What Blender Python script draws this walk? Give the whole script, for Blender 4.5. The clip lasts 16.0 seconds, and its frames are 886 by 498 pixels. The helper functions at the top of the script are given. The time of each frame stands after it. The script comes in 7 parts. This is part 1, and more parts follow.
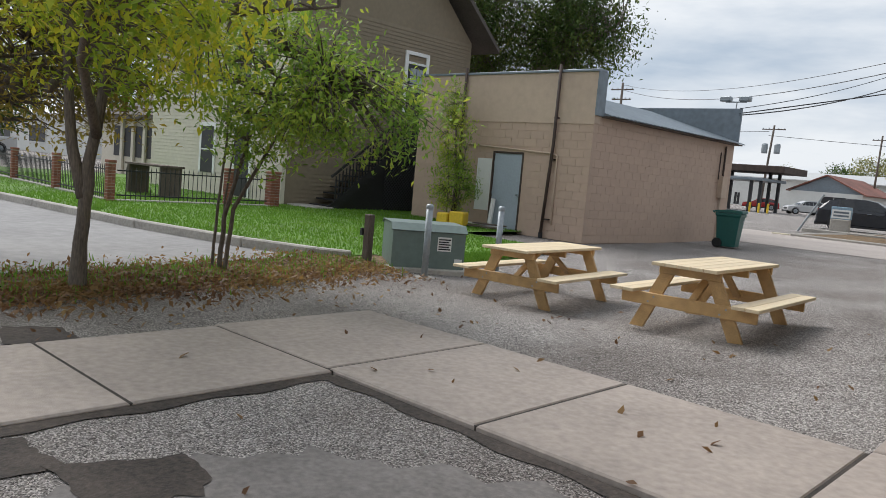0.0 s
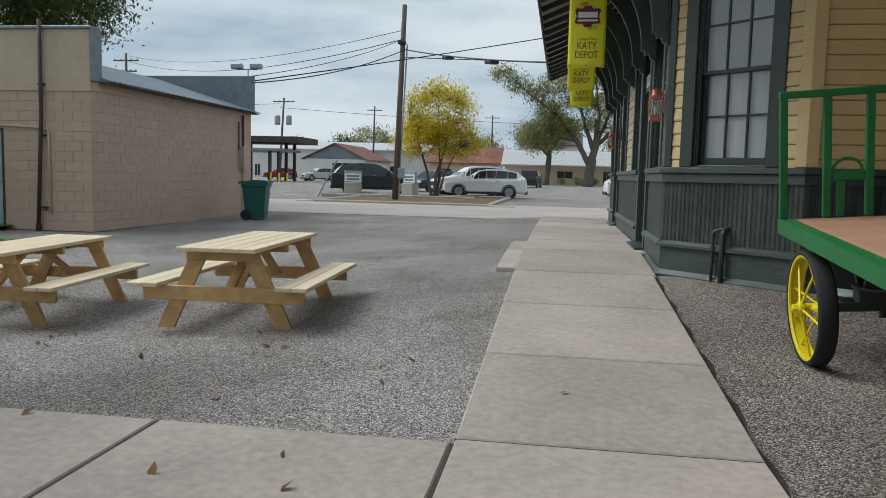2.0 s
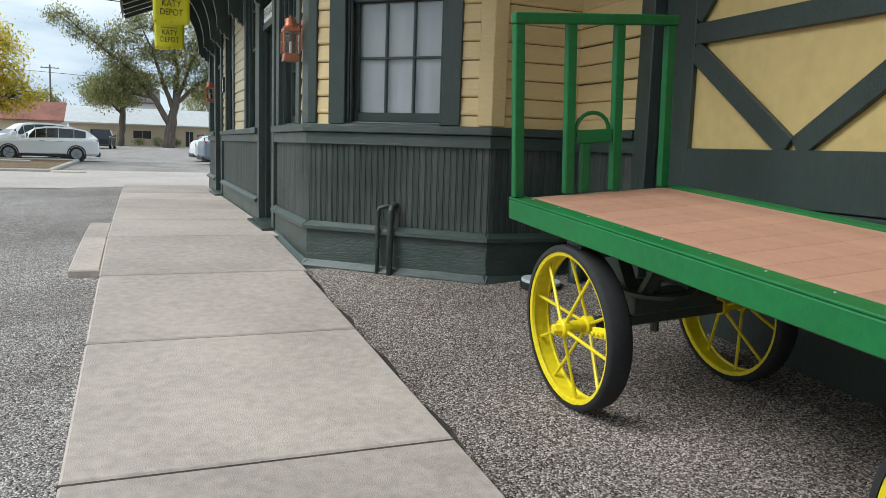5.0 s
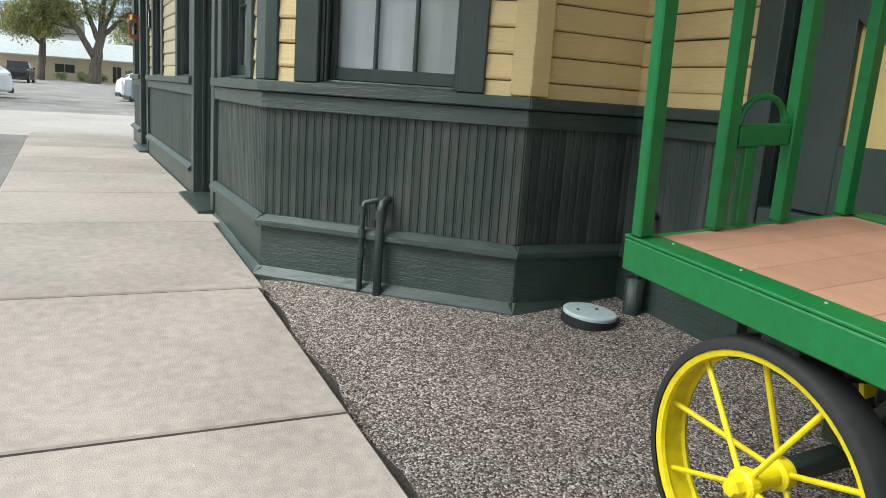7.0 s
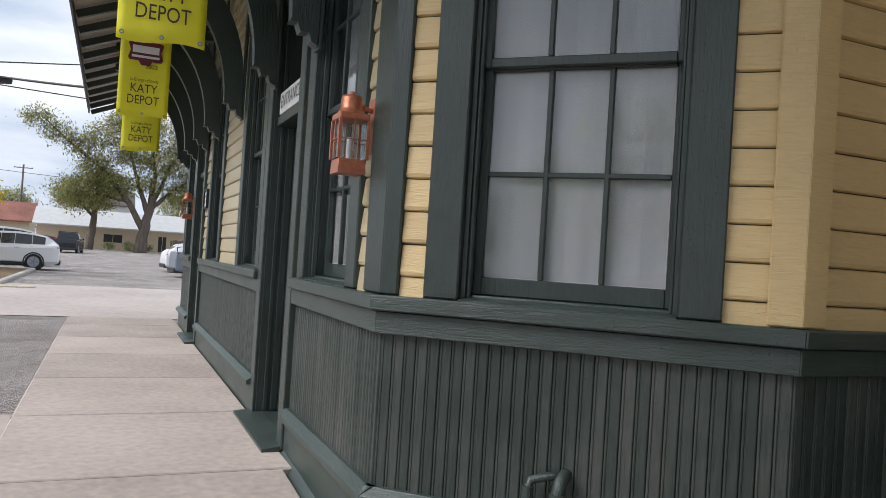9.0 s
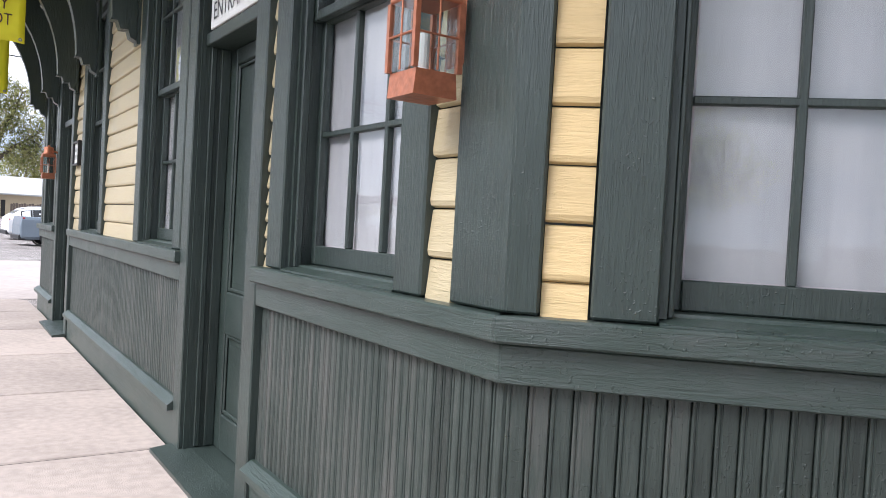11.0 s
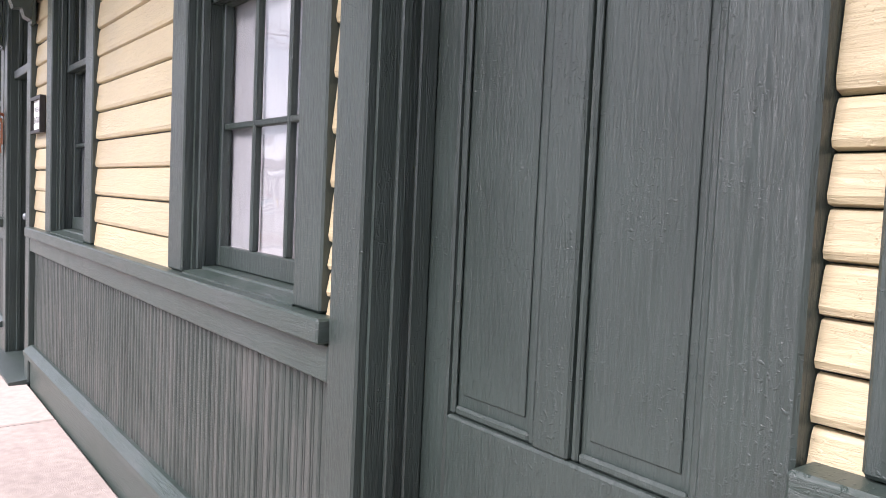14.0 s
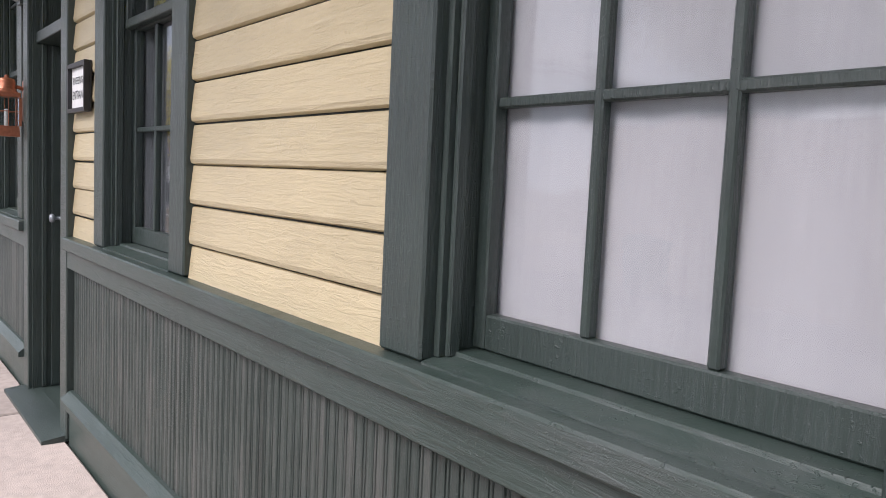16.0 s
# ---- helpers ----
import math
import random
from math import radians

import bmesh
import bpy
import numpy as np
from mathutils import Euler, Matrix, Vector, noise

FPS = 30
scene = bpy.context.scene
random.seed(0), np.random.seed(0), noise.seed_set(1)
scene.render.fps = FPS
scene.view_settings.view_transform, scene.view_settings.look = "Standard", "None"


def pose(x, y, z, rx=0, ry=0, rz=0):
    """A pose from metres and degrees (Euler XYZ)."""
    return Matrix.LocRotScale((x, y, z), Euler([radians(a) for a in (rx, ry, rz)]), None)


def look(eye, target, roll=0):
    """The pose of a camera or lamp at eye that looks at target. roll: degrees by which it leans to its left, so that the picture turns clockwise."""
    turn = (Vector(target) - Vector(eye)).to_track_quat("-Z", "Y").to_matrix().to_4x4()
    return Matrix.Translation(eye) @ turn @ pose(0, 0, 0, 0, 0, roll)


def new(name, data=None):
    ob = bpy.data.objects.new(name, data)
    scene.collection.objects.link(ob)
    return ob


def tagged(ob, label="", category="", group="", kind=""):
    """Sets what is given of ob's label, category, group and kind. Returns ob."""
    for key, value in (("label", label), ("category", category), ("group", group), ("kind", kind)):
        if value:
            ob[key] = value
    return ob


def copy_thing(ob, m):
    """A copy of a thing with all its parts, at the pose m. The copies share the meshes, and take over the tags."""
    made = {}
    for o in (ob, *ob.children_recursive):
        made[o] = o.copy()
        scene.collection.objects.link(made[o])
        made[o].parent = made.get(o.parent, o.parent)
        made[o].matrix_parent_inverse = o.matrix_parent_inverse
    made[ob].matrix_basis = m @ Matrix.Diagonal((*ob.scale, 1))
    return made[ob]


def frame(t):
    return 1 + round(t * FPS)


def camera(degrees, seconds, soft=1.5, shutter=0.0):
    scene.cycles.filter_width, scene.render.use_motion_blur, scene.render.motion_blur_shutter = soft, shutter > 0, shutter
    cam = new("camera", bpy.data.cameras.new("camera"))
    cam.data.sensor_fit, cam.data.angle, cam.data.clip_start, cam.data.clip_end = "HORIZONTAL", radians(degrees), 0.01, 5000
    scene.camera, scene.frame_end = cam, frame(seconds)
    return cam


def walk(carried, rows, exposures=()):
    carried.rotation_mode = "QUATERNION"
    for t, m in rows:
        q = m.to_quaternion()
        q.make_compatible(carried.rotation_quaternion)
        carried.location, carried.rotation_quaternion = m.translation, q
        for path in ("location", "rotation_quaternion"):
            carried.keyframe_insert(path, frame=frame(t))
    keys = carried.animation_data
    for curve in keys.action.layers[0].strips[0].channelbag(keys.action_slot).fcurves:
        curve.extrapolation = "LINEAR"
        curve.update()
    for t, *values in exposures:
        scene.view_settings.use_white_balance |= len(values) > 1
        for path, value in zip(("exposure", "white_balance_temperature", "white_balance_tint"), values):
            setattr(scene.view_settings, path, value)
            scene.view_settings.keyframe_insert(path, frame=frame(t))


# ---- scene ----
cam = camera(60.4, 16.0, soft=0.4)
PATH = [
    (0, (-0.575, -10.156, 1.005), (-1.936, -8.704, 0.807), 5.1),
    (0.5, (-0.755, -9.871, 0.98), (-1.964, -8.288, 0.801), 3.4),
    (1, (-0.887, -9.596, 0.984), (-1.878, -7.866, 0.819), 3.3),
    (1.5, (-1.067, -9.287, 0.995), (-1.688, -7.393, 0.84), 1.9),
    (1.6, (-1.083, -9.228, 0.987), (-1.607, -7.304, 0.831), 2.0),
    (2, (-1.16, -8.928, 0.944), (-1.462, -6.961, 0.752), 1.4),
    (2.5, (-1.212, -8.528, 0.945), (-1.423, -6.55, 0.743), -1.2),
    (3, (-1.327, -8.07, 0.934), (-1.266, -6.085, 0.7), 0.9),
    (3.5, (-1.346, -7.681, 0.932), (-1.151, -5.71, 0.651), 0.6),
    (4, (-1.34, -7.299, 0.948), (-1.112, -5.332, 0.671), 0.1),
    (4.5, (-1.404, -6.847, 0.915), (-0.672, -5.004, 0.656), 2.8),
    (5, (-1.366, -6.49, 0.925), (-0.626, -4.65, 0.664), 1.9),
    (5.2, (-1.329, -6.308, 0.964), (-0.604, -4.461, 0.717), 1.9),
    (7.3, (-1.124, -4.497, 1.07), (-0.156, -2.791, 0.681), 4.6),
    (7.5, (-1.129, -4.34, 1.077), (-0.111, -2.657, 0.713), 4.6),
    (8, (-1.063, -3.926, 1.144), (-0.127, -2.165, 0.993), 3.6),
    (8.5, (-1.068, -3.527, 1.218), (-0.287, -1.686, 1.188), 3.3),
    (8.7, (-1.08, -3.363, 1.248), (-0.305, -1.52, 1.283), 3.3),
    (10.8, (-1.202, -1.612, 1.286), (-0.088, 0.047, 1.215), 3.9),
    (11, (-1.168, -1.437, 1.292), (-0.058, 0.226, 1.244), 3.2),
    (11.5, (-1.177, -1.032, 1.311), (-0.084, 0.641, 1.237), 2.9),
    (12, (-1.169, -0.59, 1.372), (-0.074, 1.082, 1.292), 3.3),
    (12.5, (-1.115, -0.121, 1.389), (0.007, 1.534, 1.336), 3.3),
    (13, (-1.122, 0.311, 1.402), (0.007, 1.96, 1.324), 3.4),
    (13.5, (-0.987, 0.811, 1.357), (0.219, 2.401, 1.236), 3.4),
    (14, (-0.981, 1.181, 1.411), (0.239, 2.761, 1.283), 2.6),
    (14.5, (-1.014, 1.56, 1.458), (0.272, 3.087, 1.334), 3.9),
    (15, (-0.989, 1.921, 1.431), (0.294, 3.451, 1.309), 2.5),
    (15.5, (-0.952, 2.337, 1.462), (0.29, 3.899, 1.331), 2.1),
    (16, (-0.969, 2.752, 1.479), (0.273, 4.309, 1.301), 2.7),
]
walk(cam, [(t, look(eye, target, roll)) for t, eye, target, roll in PATH],
     exposures=[(0.0, 0.38, 6300, 11), (1.0, 0.26, 6150, 6), (1.5, 0.18, 6050, 5), (3.0, 0.12, 6000, 4), (4.0, 0.3, 6000, 5), (4.5, 0.62, 5950, 4), (5.0, 0.64, 5950, 4), (7.3, 1.0, 6100, 1), (8.0, 0.98, 6150, 4), (8.7, 0.58, 6150, 12), (10.8, 1.4, 6000, 17), (11.5, 1.3, 6000, 18), (12.0, 1.57, 6020, 20), (12.5, 1.32, 6020, 18), (13.0, 1.22, 6080, 19), (13.5, 1.48, 6150, 21), (14.0, 1.76, 6230, 27), (14.5, 1.85, 6250, 27), (15.0, 1.68, 6250, 26), (15.5, 1.28, 6230, 25), (16.0, 1.12, 6200, 22)])

# ---- world, sun ----
world = bpy.data.worlds.new("overcast_sky")
scene.world = world
world.use_nodes = True
wn, wl = world.node_tree.nodes, world.node_tree.links
wn.clear()
sky = wn.new("ShaderNodeTexSky")
sky.sky_type = "NISHITA"
sky.sun_disc = False
sky.sun_elevation, sky.sun_rotation = radians(47), radians(275)
sky.dust_density = 4.0
wco = wn.new("ShaderNodeTexCoord")
wmap = wn.new("ShaderNodeMapping")
wmap.inputs["Scale"].default_value = (1.0, 1.0, 4.0)
wno = wn.new("ShaderNodeTexNoise")
wno.inputs["Scale"].default_value = 2.4
wno.inputs["Detail"].default_value = 6.0
wno.inputs["Roughness"].default_value = 0.55
wra = wn.new("ShaderNodeValToRGB")
wra.color_ramp.elements[0].position, wra.color_ramp.elements[0].color = 0.36, (0.50, 0.60, 0.71, 1)
wra.color_ramp.elements[1].position, wra.color_ramp.elements[1].color = 0.60, (0.96, 0.99, 1.0, 1)
wmix = wn.new("ShaderNodeMixRGB")
wmix.inputs["Fac"].default_value = 0.93
wsc = wn.new("ShaderNodeVectorMath")
wsc.operation = "SCALE"
wsc.inputs["Scale"].default_value = 0.1
wbg = wn.new("ShaderNodeBackground")
wbg.inputs["Strength"].default_value = 0.72
wout = wn.new("ShaderNodeOutputWorld")
wl.new(wco.outputs["Generated"], wmap.inputs["Vector"])
wl.new(wmap.outputs["Vector"], wno.inputs["Vector"])
wl.new(wno.outputs["Fac"], wra.inputs["Fac"])
wl.new(sky.outputs["Color"], wsc.inputs[0])
wl.new(wsc.outputs["Vector"], wmix.inputs["Color1"])
wl.new(wra.outputs["Color"], wmix.inputs["Color2"])
wl.new(wmix.outputs["Color"], wbg.inputs["Color"])
wl.new(wbg.outputs["Background"], wout.inputs["Surface"])
sun_data = bpy.data.lights.new("sun", "SUN")
sun_data.energy, sun_data.angle, sun_data.color = 2.25, radians(36), (1.0, 0.97, 0.92)
sun = new("sun", sun_data)
sun.matrix_world = look((-46, 4, 50), (0, 0, 0))


# ---- geometry helpers ----
class Geo:
    """Collects vertices and faces of one mesh."""

    def __init__(self):
        self.v, self.f = [], []

    def add(self, verts, faces):
        n = len(self.v)
        self.v += [tuple(p) for p in verts]
        self.f += [tuple(i + n for i in f) for f in faces]
        return self

    def box(self, x0, y0, z0, x1, y1, z1, c=0.0, m=None):
        x0, x1, y0, y1, z0, z1 = min(x0, x1), max(x0, x1), min(y0, y1), max(y0, y1), min(z0, z1), max(z0, z1)
        if c <= 0:
            v = [(x, y, z) for z in (z0, z1) for y in (y0, y1) for x in (x0, x1)]
            f = [(0, 2, 3, 1), (4, 5, 7, 6), (0, 1, 5, 4), (2, 6, 7, 3), (0, 4, 6, 2), (1, 3, 7, 5)]
        else:
            c = min(c, 0.45 * min(x1 - x0, y1 - y0, z1 - z0))
            v, idx = [], {}
            for sx in (0, 1):
                for sy in (0, 1):
                    for sz in (0, 1):
                        p = [(x0, x1)[sx], (y0, y1)[sy], (z0, z1)[sz]]
                        q = [(c, -c)[sx], (c, -c)[sy], (c, -c)[sz]]
                        for a in range(3):
                            w = [p[k] + (q[k] if k != a else 0) for k in range(3)]
                            idx[sx, sy, sz, a] = len(v)
                            v.append(w)
            f = []
            for a in range(3):
                b, d = [(1, 2), (2, 0), (0, 1)][a]
                for s in (0, 1):
                    loop = []
                    for tb, td in ((0, 0), (1, 0), (1, 1), (0, 1)):
                        k = [0, 0, 0]
                        k[a], k[b], k[d] = s, tb, td
                        loop.append(idx[(*k, a)])
                    f.append(tuple(loop if s else loop[::-1]))
                for tb in (0, 1):
                    for td in (0, 1):
                        k0, k1 = [0, 0, 0], [0, 0, 0]
                        k0[b] = k1[b] = tb
                        k0[d] = k1[d] = td
                        k0[a], k1[a] = 0, 1
                        loop = [idx[(*k0, b)], idx[(*k1, b)], idx[(*k1, d)], idx[(*k0, d)]]
                        f.append(tuple(loop if tb == td else loop[::-1]))
            for sx in (0, 1):
                for sy in (0, 1):
                    for sz in (0, 1):
                        loop = [idx[sx, sy, sz, a] for a in range(3)]
                        f.append(tuple(loop if (sx + sy + sz) % 2 else loop[::-1]))
        if m is not None:
            v = [m @ Vector(p) for p in v]
        return self.add(v, f)

    def beam(self, p0, p1, w, h, c=0.0, up=(0, 0, 1)):
        """A bar of section w x h from p0 to p1."""
        p0, p1 = Vector(p0), Vector(p1)
        d = p1 - p0
        y = d.normalized()
        x = y.cross(Vector(up)).normalized()
        z = x.cross(y)
        m = Matrix((x, y, z)).transposed().to_4x4()
        m.translation = p0
        return self.box(-w / 2, 0, -h / 2, w / 2, d.length, h / 2, c, m)

    def tube(self, pts, r, n=10, cap=True):
        """A round bar along pts; r one radius or one for each point."""
        pts = [Vector(p) for p in pts]
        rs = r if isinstance(r, (list, tuple)) else [r] * len(pts)
        v, f, side = [], [], None
        for i, p in enumerate(pts):
            d = (pts[min(i + 1, len(pts) - 1)] - pts[max(i - 1, 0)]).normalized()
            if side is None:
                side = d.cross(Vector((0, 0, 1) if abs(d.z) < 0.9 else (1, 0, 0))).normalized()
            side = (side - d * side.dot(d)).normalized()
            up = side.cross(d)
            for k in range(n):
                a = 2 * math.pi * k / n
                v.append(p + (side * math.cos(a) + up * math.sin(a)) * rs[i])
        for i in range(len(pts) - 1):
            for k in range(n):
                a, b = i * n + k, i * n + (k + 1) % n
                f.append((a, a + n, b + n, b))
        if cap:
            f.append(tuple(range(n)))
            f.append(tuple((len(pts) - 1) * n + k for k in reversed(range(n))))
        return self.add(v, f)

    def prism(self, pts, x0, x1, m=None):
        """The outline pts (y, z), counter-clockwise, drawn out from x0 to x1."""
        n = len(pts)
        v = [(x0, y, z) for y, z in pts] + [(x1, y, z) for y, z in pts]
        f = [tuple(range(n))[::-1], tuple(range(n, 2 * n))]
        f += [(k, (k + 1) % n, n + (k + 1) % n, n + k) for k in range(n)]
        if m is not None:
            v = [m @ Vector(p) for p in v]
        return self.add(v, f)

    def lathe(self, prof, axis="z", n=20, at=(0, 0, 0)):
        """The outline prof (radius, height) turned about an axis."""
        v, f = [], []
        for r, h in prof:
            for k in range(n):
                a = 2 * math.pi * k / n
                c, s = r * math.cos(a), r * math.sin(a)
                p = {"z": (c, s, h), "x": (h, c, s), "y": (s, h, c)}[axis]
                v.append((p[0] + at[0], p[1] + at[1], p[2] + at[2]))
        for i in range(len(prof) - 1):
            for k in range(n):
                a, b = i * n + k, i * n + (k + 1) % n
                f.append((a, b, b + n, a + n))
        return self.add(v, f)

    def mesh(self, name):
        me = bpy.data.meshes.new(name)
        me.from_pydata(self.v, [], self.f)
        me.update()
        return me


def part(name, geo, material, parent=None, label="", smooth=False, m=None):
    me = geo if isinstance(geo, bpy.types.Mesh) else geo.mesh(name)
    if material is not None and not me.materials:
        me.materials.append(material)
    if smooth:
        me.polygons.foreach_set("use_smooth", [True] * len(me.polygons))
    ob = new(name, me)
    if parent is not None:
        ob.parent = parent
    if m is not None:
        ob.matrix_local = m
    if label:
        ob["label"] = label
    return ob


def thing(name, label, category, m=None, group="", kind=""):
    ob = new(name)
    ob.empty_display_size = 0.1
    if m is not None:
        ob.matrix_world = m
    return tagged(ob, label, category, group, kind)


def letters(body, size, width=None):
    """Flat letters as a mesh in the xz plane, centred, facing -y."""
    cu = bpy.data.curves.new("letters", "FONT")
    cu.body, cu.size, cu.align_x, cu.align_y = body, size, "CENTER", "CENTER"
    cu.resolution_u = 3
    ob = bpy.data.objects.new("letters", cu)
    scene.collection.objects.link(ob)
    me = bpy.data.meshes.new_from_object(ob.evaluated_get(bpy.context.evaluated_depsgraph_get()))
    bpy.data.objects.remove(ob)
    xs = [v.co.x for v in me.vertices]
    k = width / (max(xs) - min(xs)) if width else 1.0
    for v in me.vertices:
        v.co = (v.co.x * k, 0, v.co.y)
    me.materials.clear()
    return me


def smooth01(a):
    a = min(1.0, max(0.0, a))
    return a * a * (3 - 2 * a)


# ---- materials ----
def material(name, base, rough=0.6, metal=0.0, var=0.12, scale=6.0, bump=0.15, bump_scale=60.0, dark=None, stretch=(1, 1, 1),
             pieces="", spec=0.5, world_space=True, detail=5.0):
    """Paint, wood or stone with tone shifts at two scales and a fine relief. pieces: 'object' or 'island' for a tone of its own to each piece."""
    mat = bpy.data.materials.new(name)
    mat.use_nodes = True
    n, l = mat.node_tree.nodes, mat.node_tree.links
    b = n["Principled BSDF"]
    b.inputs["Roughness"].default_value, b.inputs["Metallic"].default_value = rough, metal
    b.inputs["Specular IOR Level"].default_value = spec
    if world_space:
        vec = n.new("ShaderNodeNewGeometry").outputs["Position"]
    else:
        vec = n.new("ShaderNodeTexCoord").outputs["Object"]
    mp = n.new("ShaderNodeMapping")
    mp.inputs["Scale"].default_value = stretch
    l.new(vec, mp.inputs["Vector"])
    big, fine = n.new("ShaderNodeTexNoise"), n.new("ShaderNodeTexNoise")
    big.inputs["Scale"].default_value, fine.inputs["Scale"].default_value = scale * 0.25, scale * 4
    big.inputs["Detail"].default_value = fine.inputs["Detail"].default_value = detail
    l.new(mp.outputs["Vector"], big.inputs["Vector"])
    l.new(mp.outputs["Vector"], fine.inputs["Vector"])
    mix = n.new("ShaderNodeMath")
    mix.operation = "ADD"
    l.new(big.outputs["Fac"], mix.inputs[0])
    l.new(fine.outputs["Fac"], mix.inputs[1])
    tone = mix.outputs["Value"]
    if pieces:
        rnd = n.new("ShaderNodeObjectInfo").outputs["Random"] if pieces == "object" else n.new("ShaderNodeNewGeometry").outputs["Random Per Island"]
        ma = n.new("ShaderNodeMath")
        ma.operation = "MULTIPLY_ADD"
        ma.inputs[1].default_value = 0.5
        l.new(rnd, ma.inputs[0])
        sub = n.new("ShaderNodeMath")
        sub.operation = "SUBTRACT"
        l.new(tone, sub.inputs[0])
        sub.inputs[1].default_value = 0.25
        l.new(sub.outputs["Value"], ma.inputs[2])
        tone = ma.outputs["Value"]
    ramp = n.new("ShaderNodeValToRGB")
    lo = dark if dark else tuple(c * (1 - 2 * var) for c in base)
    hi = tuple(min(1, c * (1 + var)) for c in base)
    ramp.color_ramp.elements[0].position, ramp.color_ramp.elements[0].color = 0.3, (*lo, 1)
    ramp.color_ramp.elements[1].position, ramp.color_ramp.elements[1].color = 0.7, (*hi, 1)
    half = n.new("ShaderNodeMath")
    half.operation = "MULTIPLY"
    half.inputs[1].default_value = 0.5
    l.new(tone, half.inputs[0])
    l.new(half.outputs["Value"], ramp.inputs["Fac"])
    l.new(ramp.outputs["Color"], b.inputs["Base Color"])
    if bump:
        bn, bp = n.new("ShaderNodeTexNoise"), n.new("ShaderNodeBump")
        bn.inputs["Scale"].default_value, bn.inputs["Detail"].default_value = bump_scale, 4.0
        bp.inputs["Strength"].default_value, bp.inputs["Distance"].default_value = bump, 0.01
        l.new(mp.outputs["Vector"], bn.inputs["Vector"])
        l.new(bn.outputs["Fac"], bp.inputs["Height"])
        l.new(bp.outputs["Normal"], b.inputs["Normal"])
    return mat


def speckled(name, cols, scale, rough=0.9, bump=0.6, patch=0.5, patch_cols=None):
    """Crushed stone: cells of many tones, with broad worn patches over it."""
    mat = bpy.data.materials.new(name)
    mat.use_nodes = True
    n, l = mat.node_tree.nodes, mat.node_tree.links
    b = n["Principled BSDF"]
    b.inputs["Roughness"].default_value = rough
    b.inputs["Specular IOR Level"].default_value = 0.25
    pos = n.new("ShaderNodeNewGeometry").outputs["Position"]
    vo = n.new("ShaderNodeTexVoronoi")
    vo.inputs["Scale"].default_value = scale
    l.new(pos, vo.inputs["Vector"])
    sep = n.new("ShaderNodeSeparateColor")
    l.new(vo.outputs["Color"], sep.inputs["Color"])
    ramp = n.new("ShaderNodeValToRGB")
    while len(ramp.color_ramp.elements) < len(cols):
        ramp.color_ramp.elements.new(0.5)
    for i, c in enumerate(cols):
        ramp.color_ramp.elements[i].position = i / (len(cols) - 1)
        ramp.color_ramp.elements[i].color = (*c, 1)
    l.new(sep.outputs["Red"], ramp.inputs["Fac"])
    no = n.new("ShaderNodeTexNoise")
    no.inputs["Scale"].default_value, no.inputs["Detail"].default_value = 0.55, 7.0
    no.inputs["Roughness"].default_value = 0.62
    l.new(pos, no.inputs["Vector"])
    r2 = n.new("ShaderNodeValToRGB")
    r2.color_ramp.elements[0].position, r2.color_ramp.elements[1].position = 0.38, 0.64
    pc = patch_cols or ((0.7, 0.7, 0.7), (1.15, 1.13, 1.1))
    r2.color_ramp.elements[0].color, r2.color_ramp.elements[1].color = (*pc[0], 1), (*pc[1], 1)
    l.new(no.outputs["Fac"], r2.inputs["Fac"])
    mul = n.new("ShaderNodeMixRGB")
    mul.blend_type = "MULTIPLY"
    mul.inputs["Fac"].default_value = patch
    l.new(ramp.outputs["Color"], mul.inputs["Color1"])
    l.new(r2.outputs["Color"], mul.inputs["Color2"])
    l.new(mul.outputs["Color"], b.inputs["Base Color"])
    bp = n.new("ShaderNodeBump")
    bp.inputs["Strength"].default_value, bp.inputs["Distance"].default_value = bump, 0.012
    l.new(vo.outputs["Distance"], bp.inputs["Height"])
    bp.invert = True
    l.new(bp.outputs["Normal"], b.inputs["Normal"])
    return mat


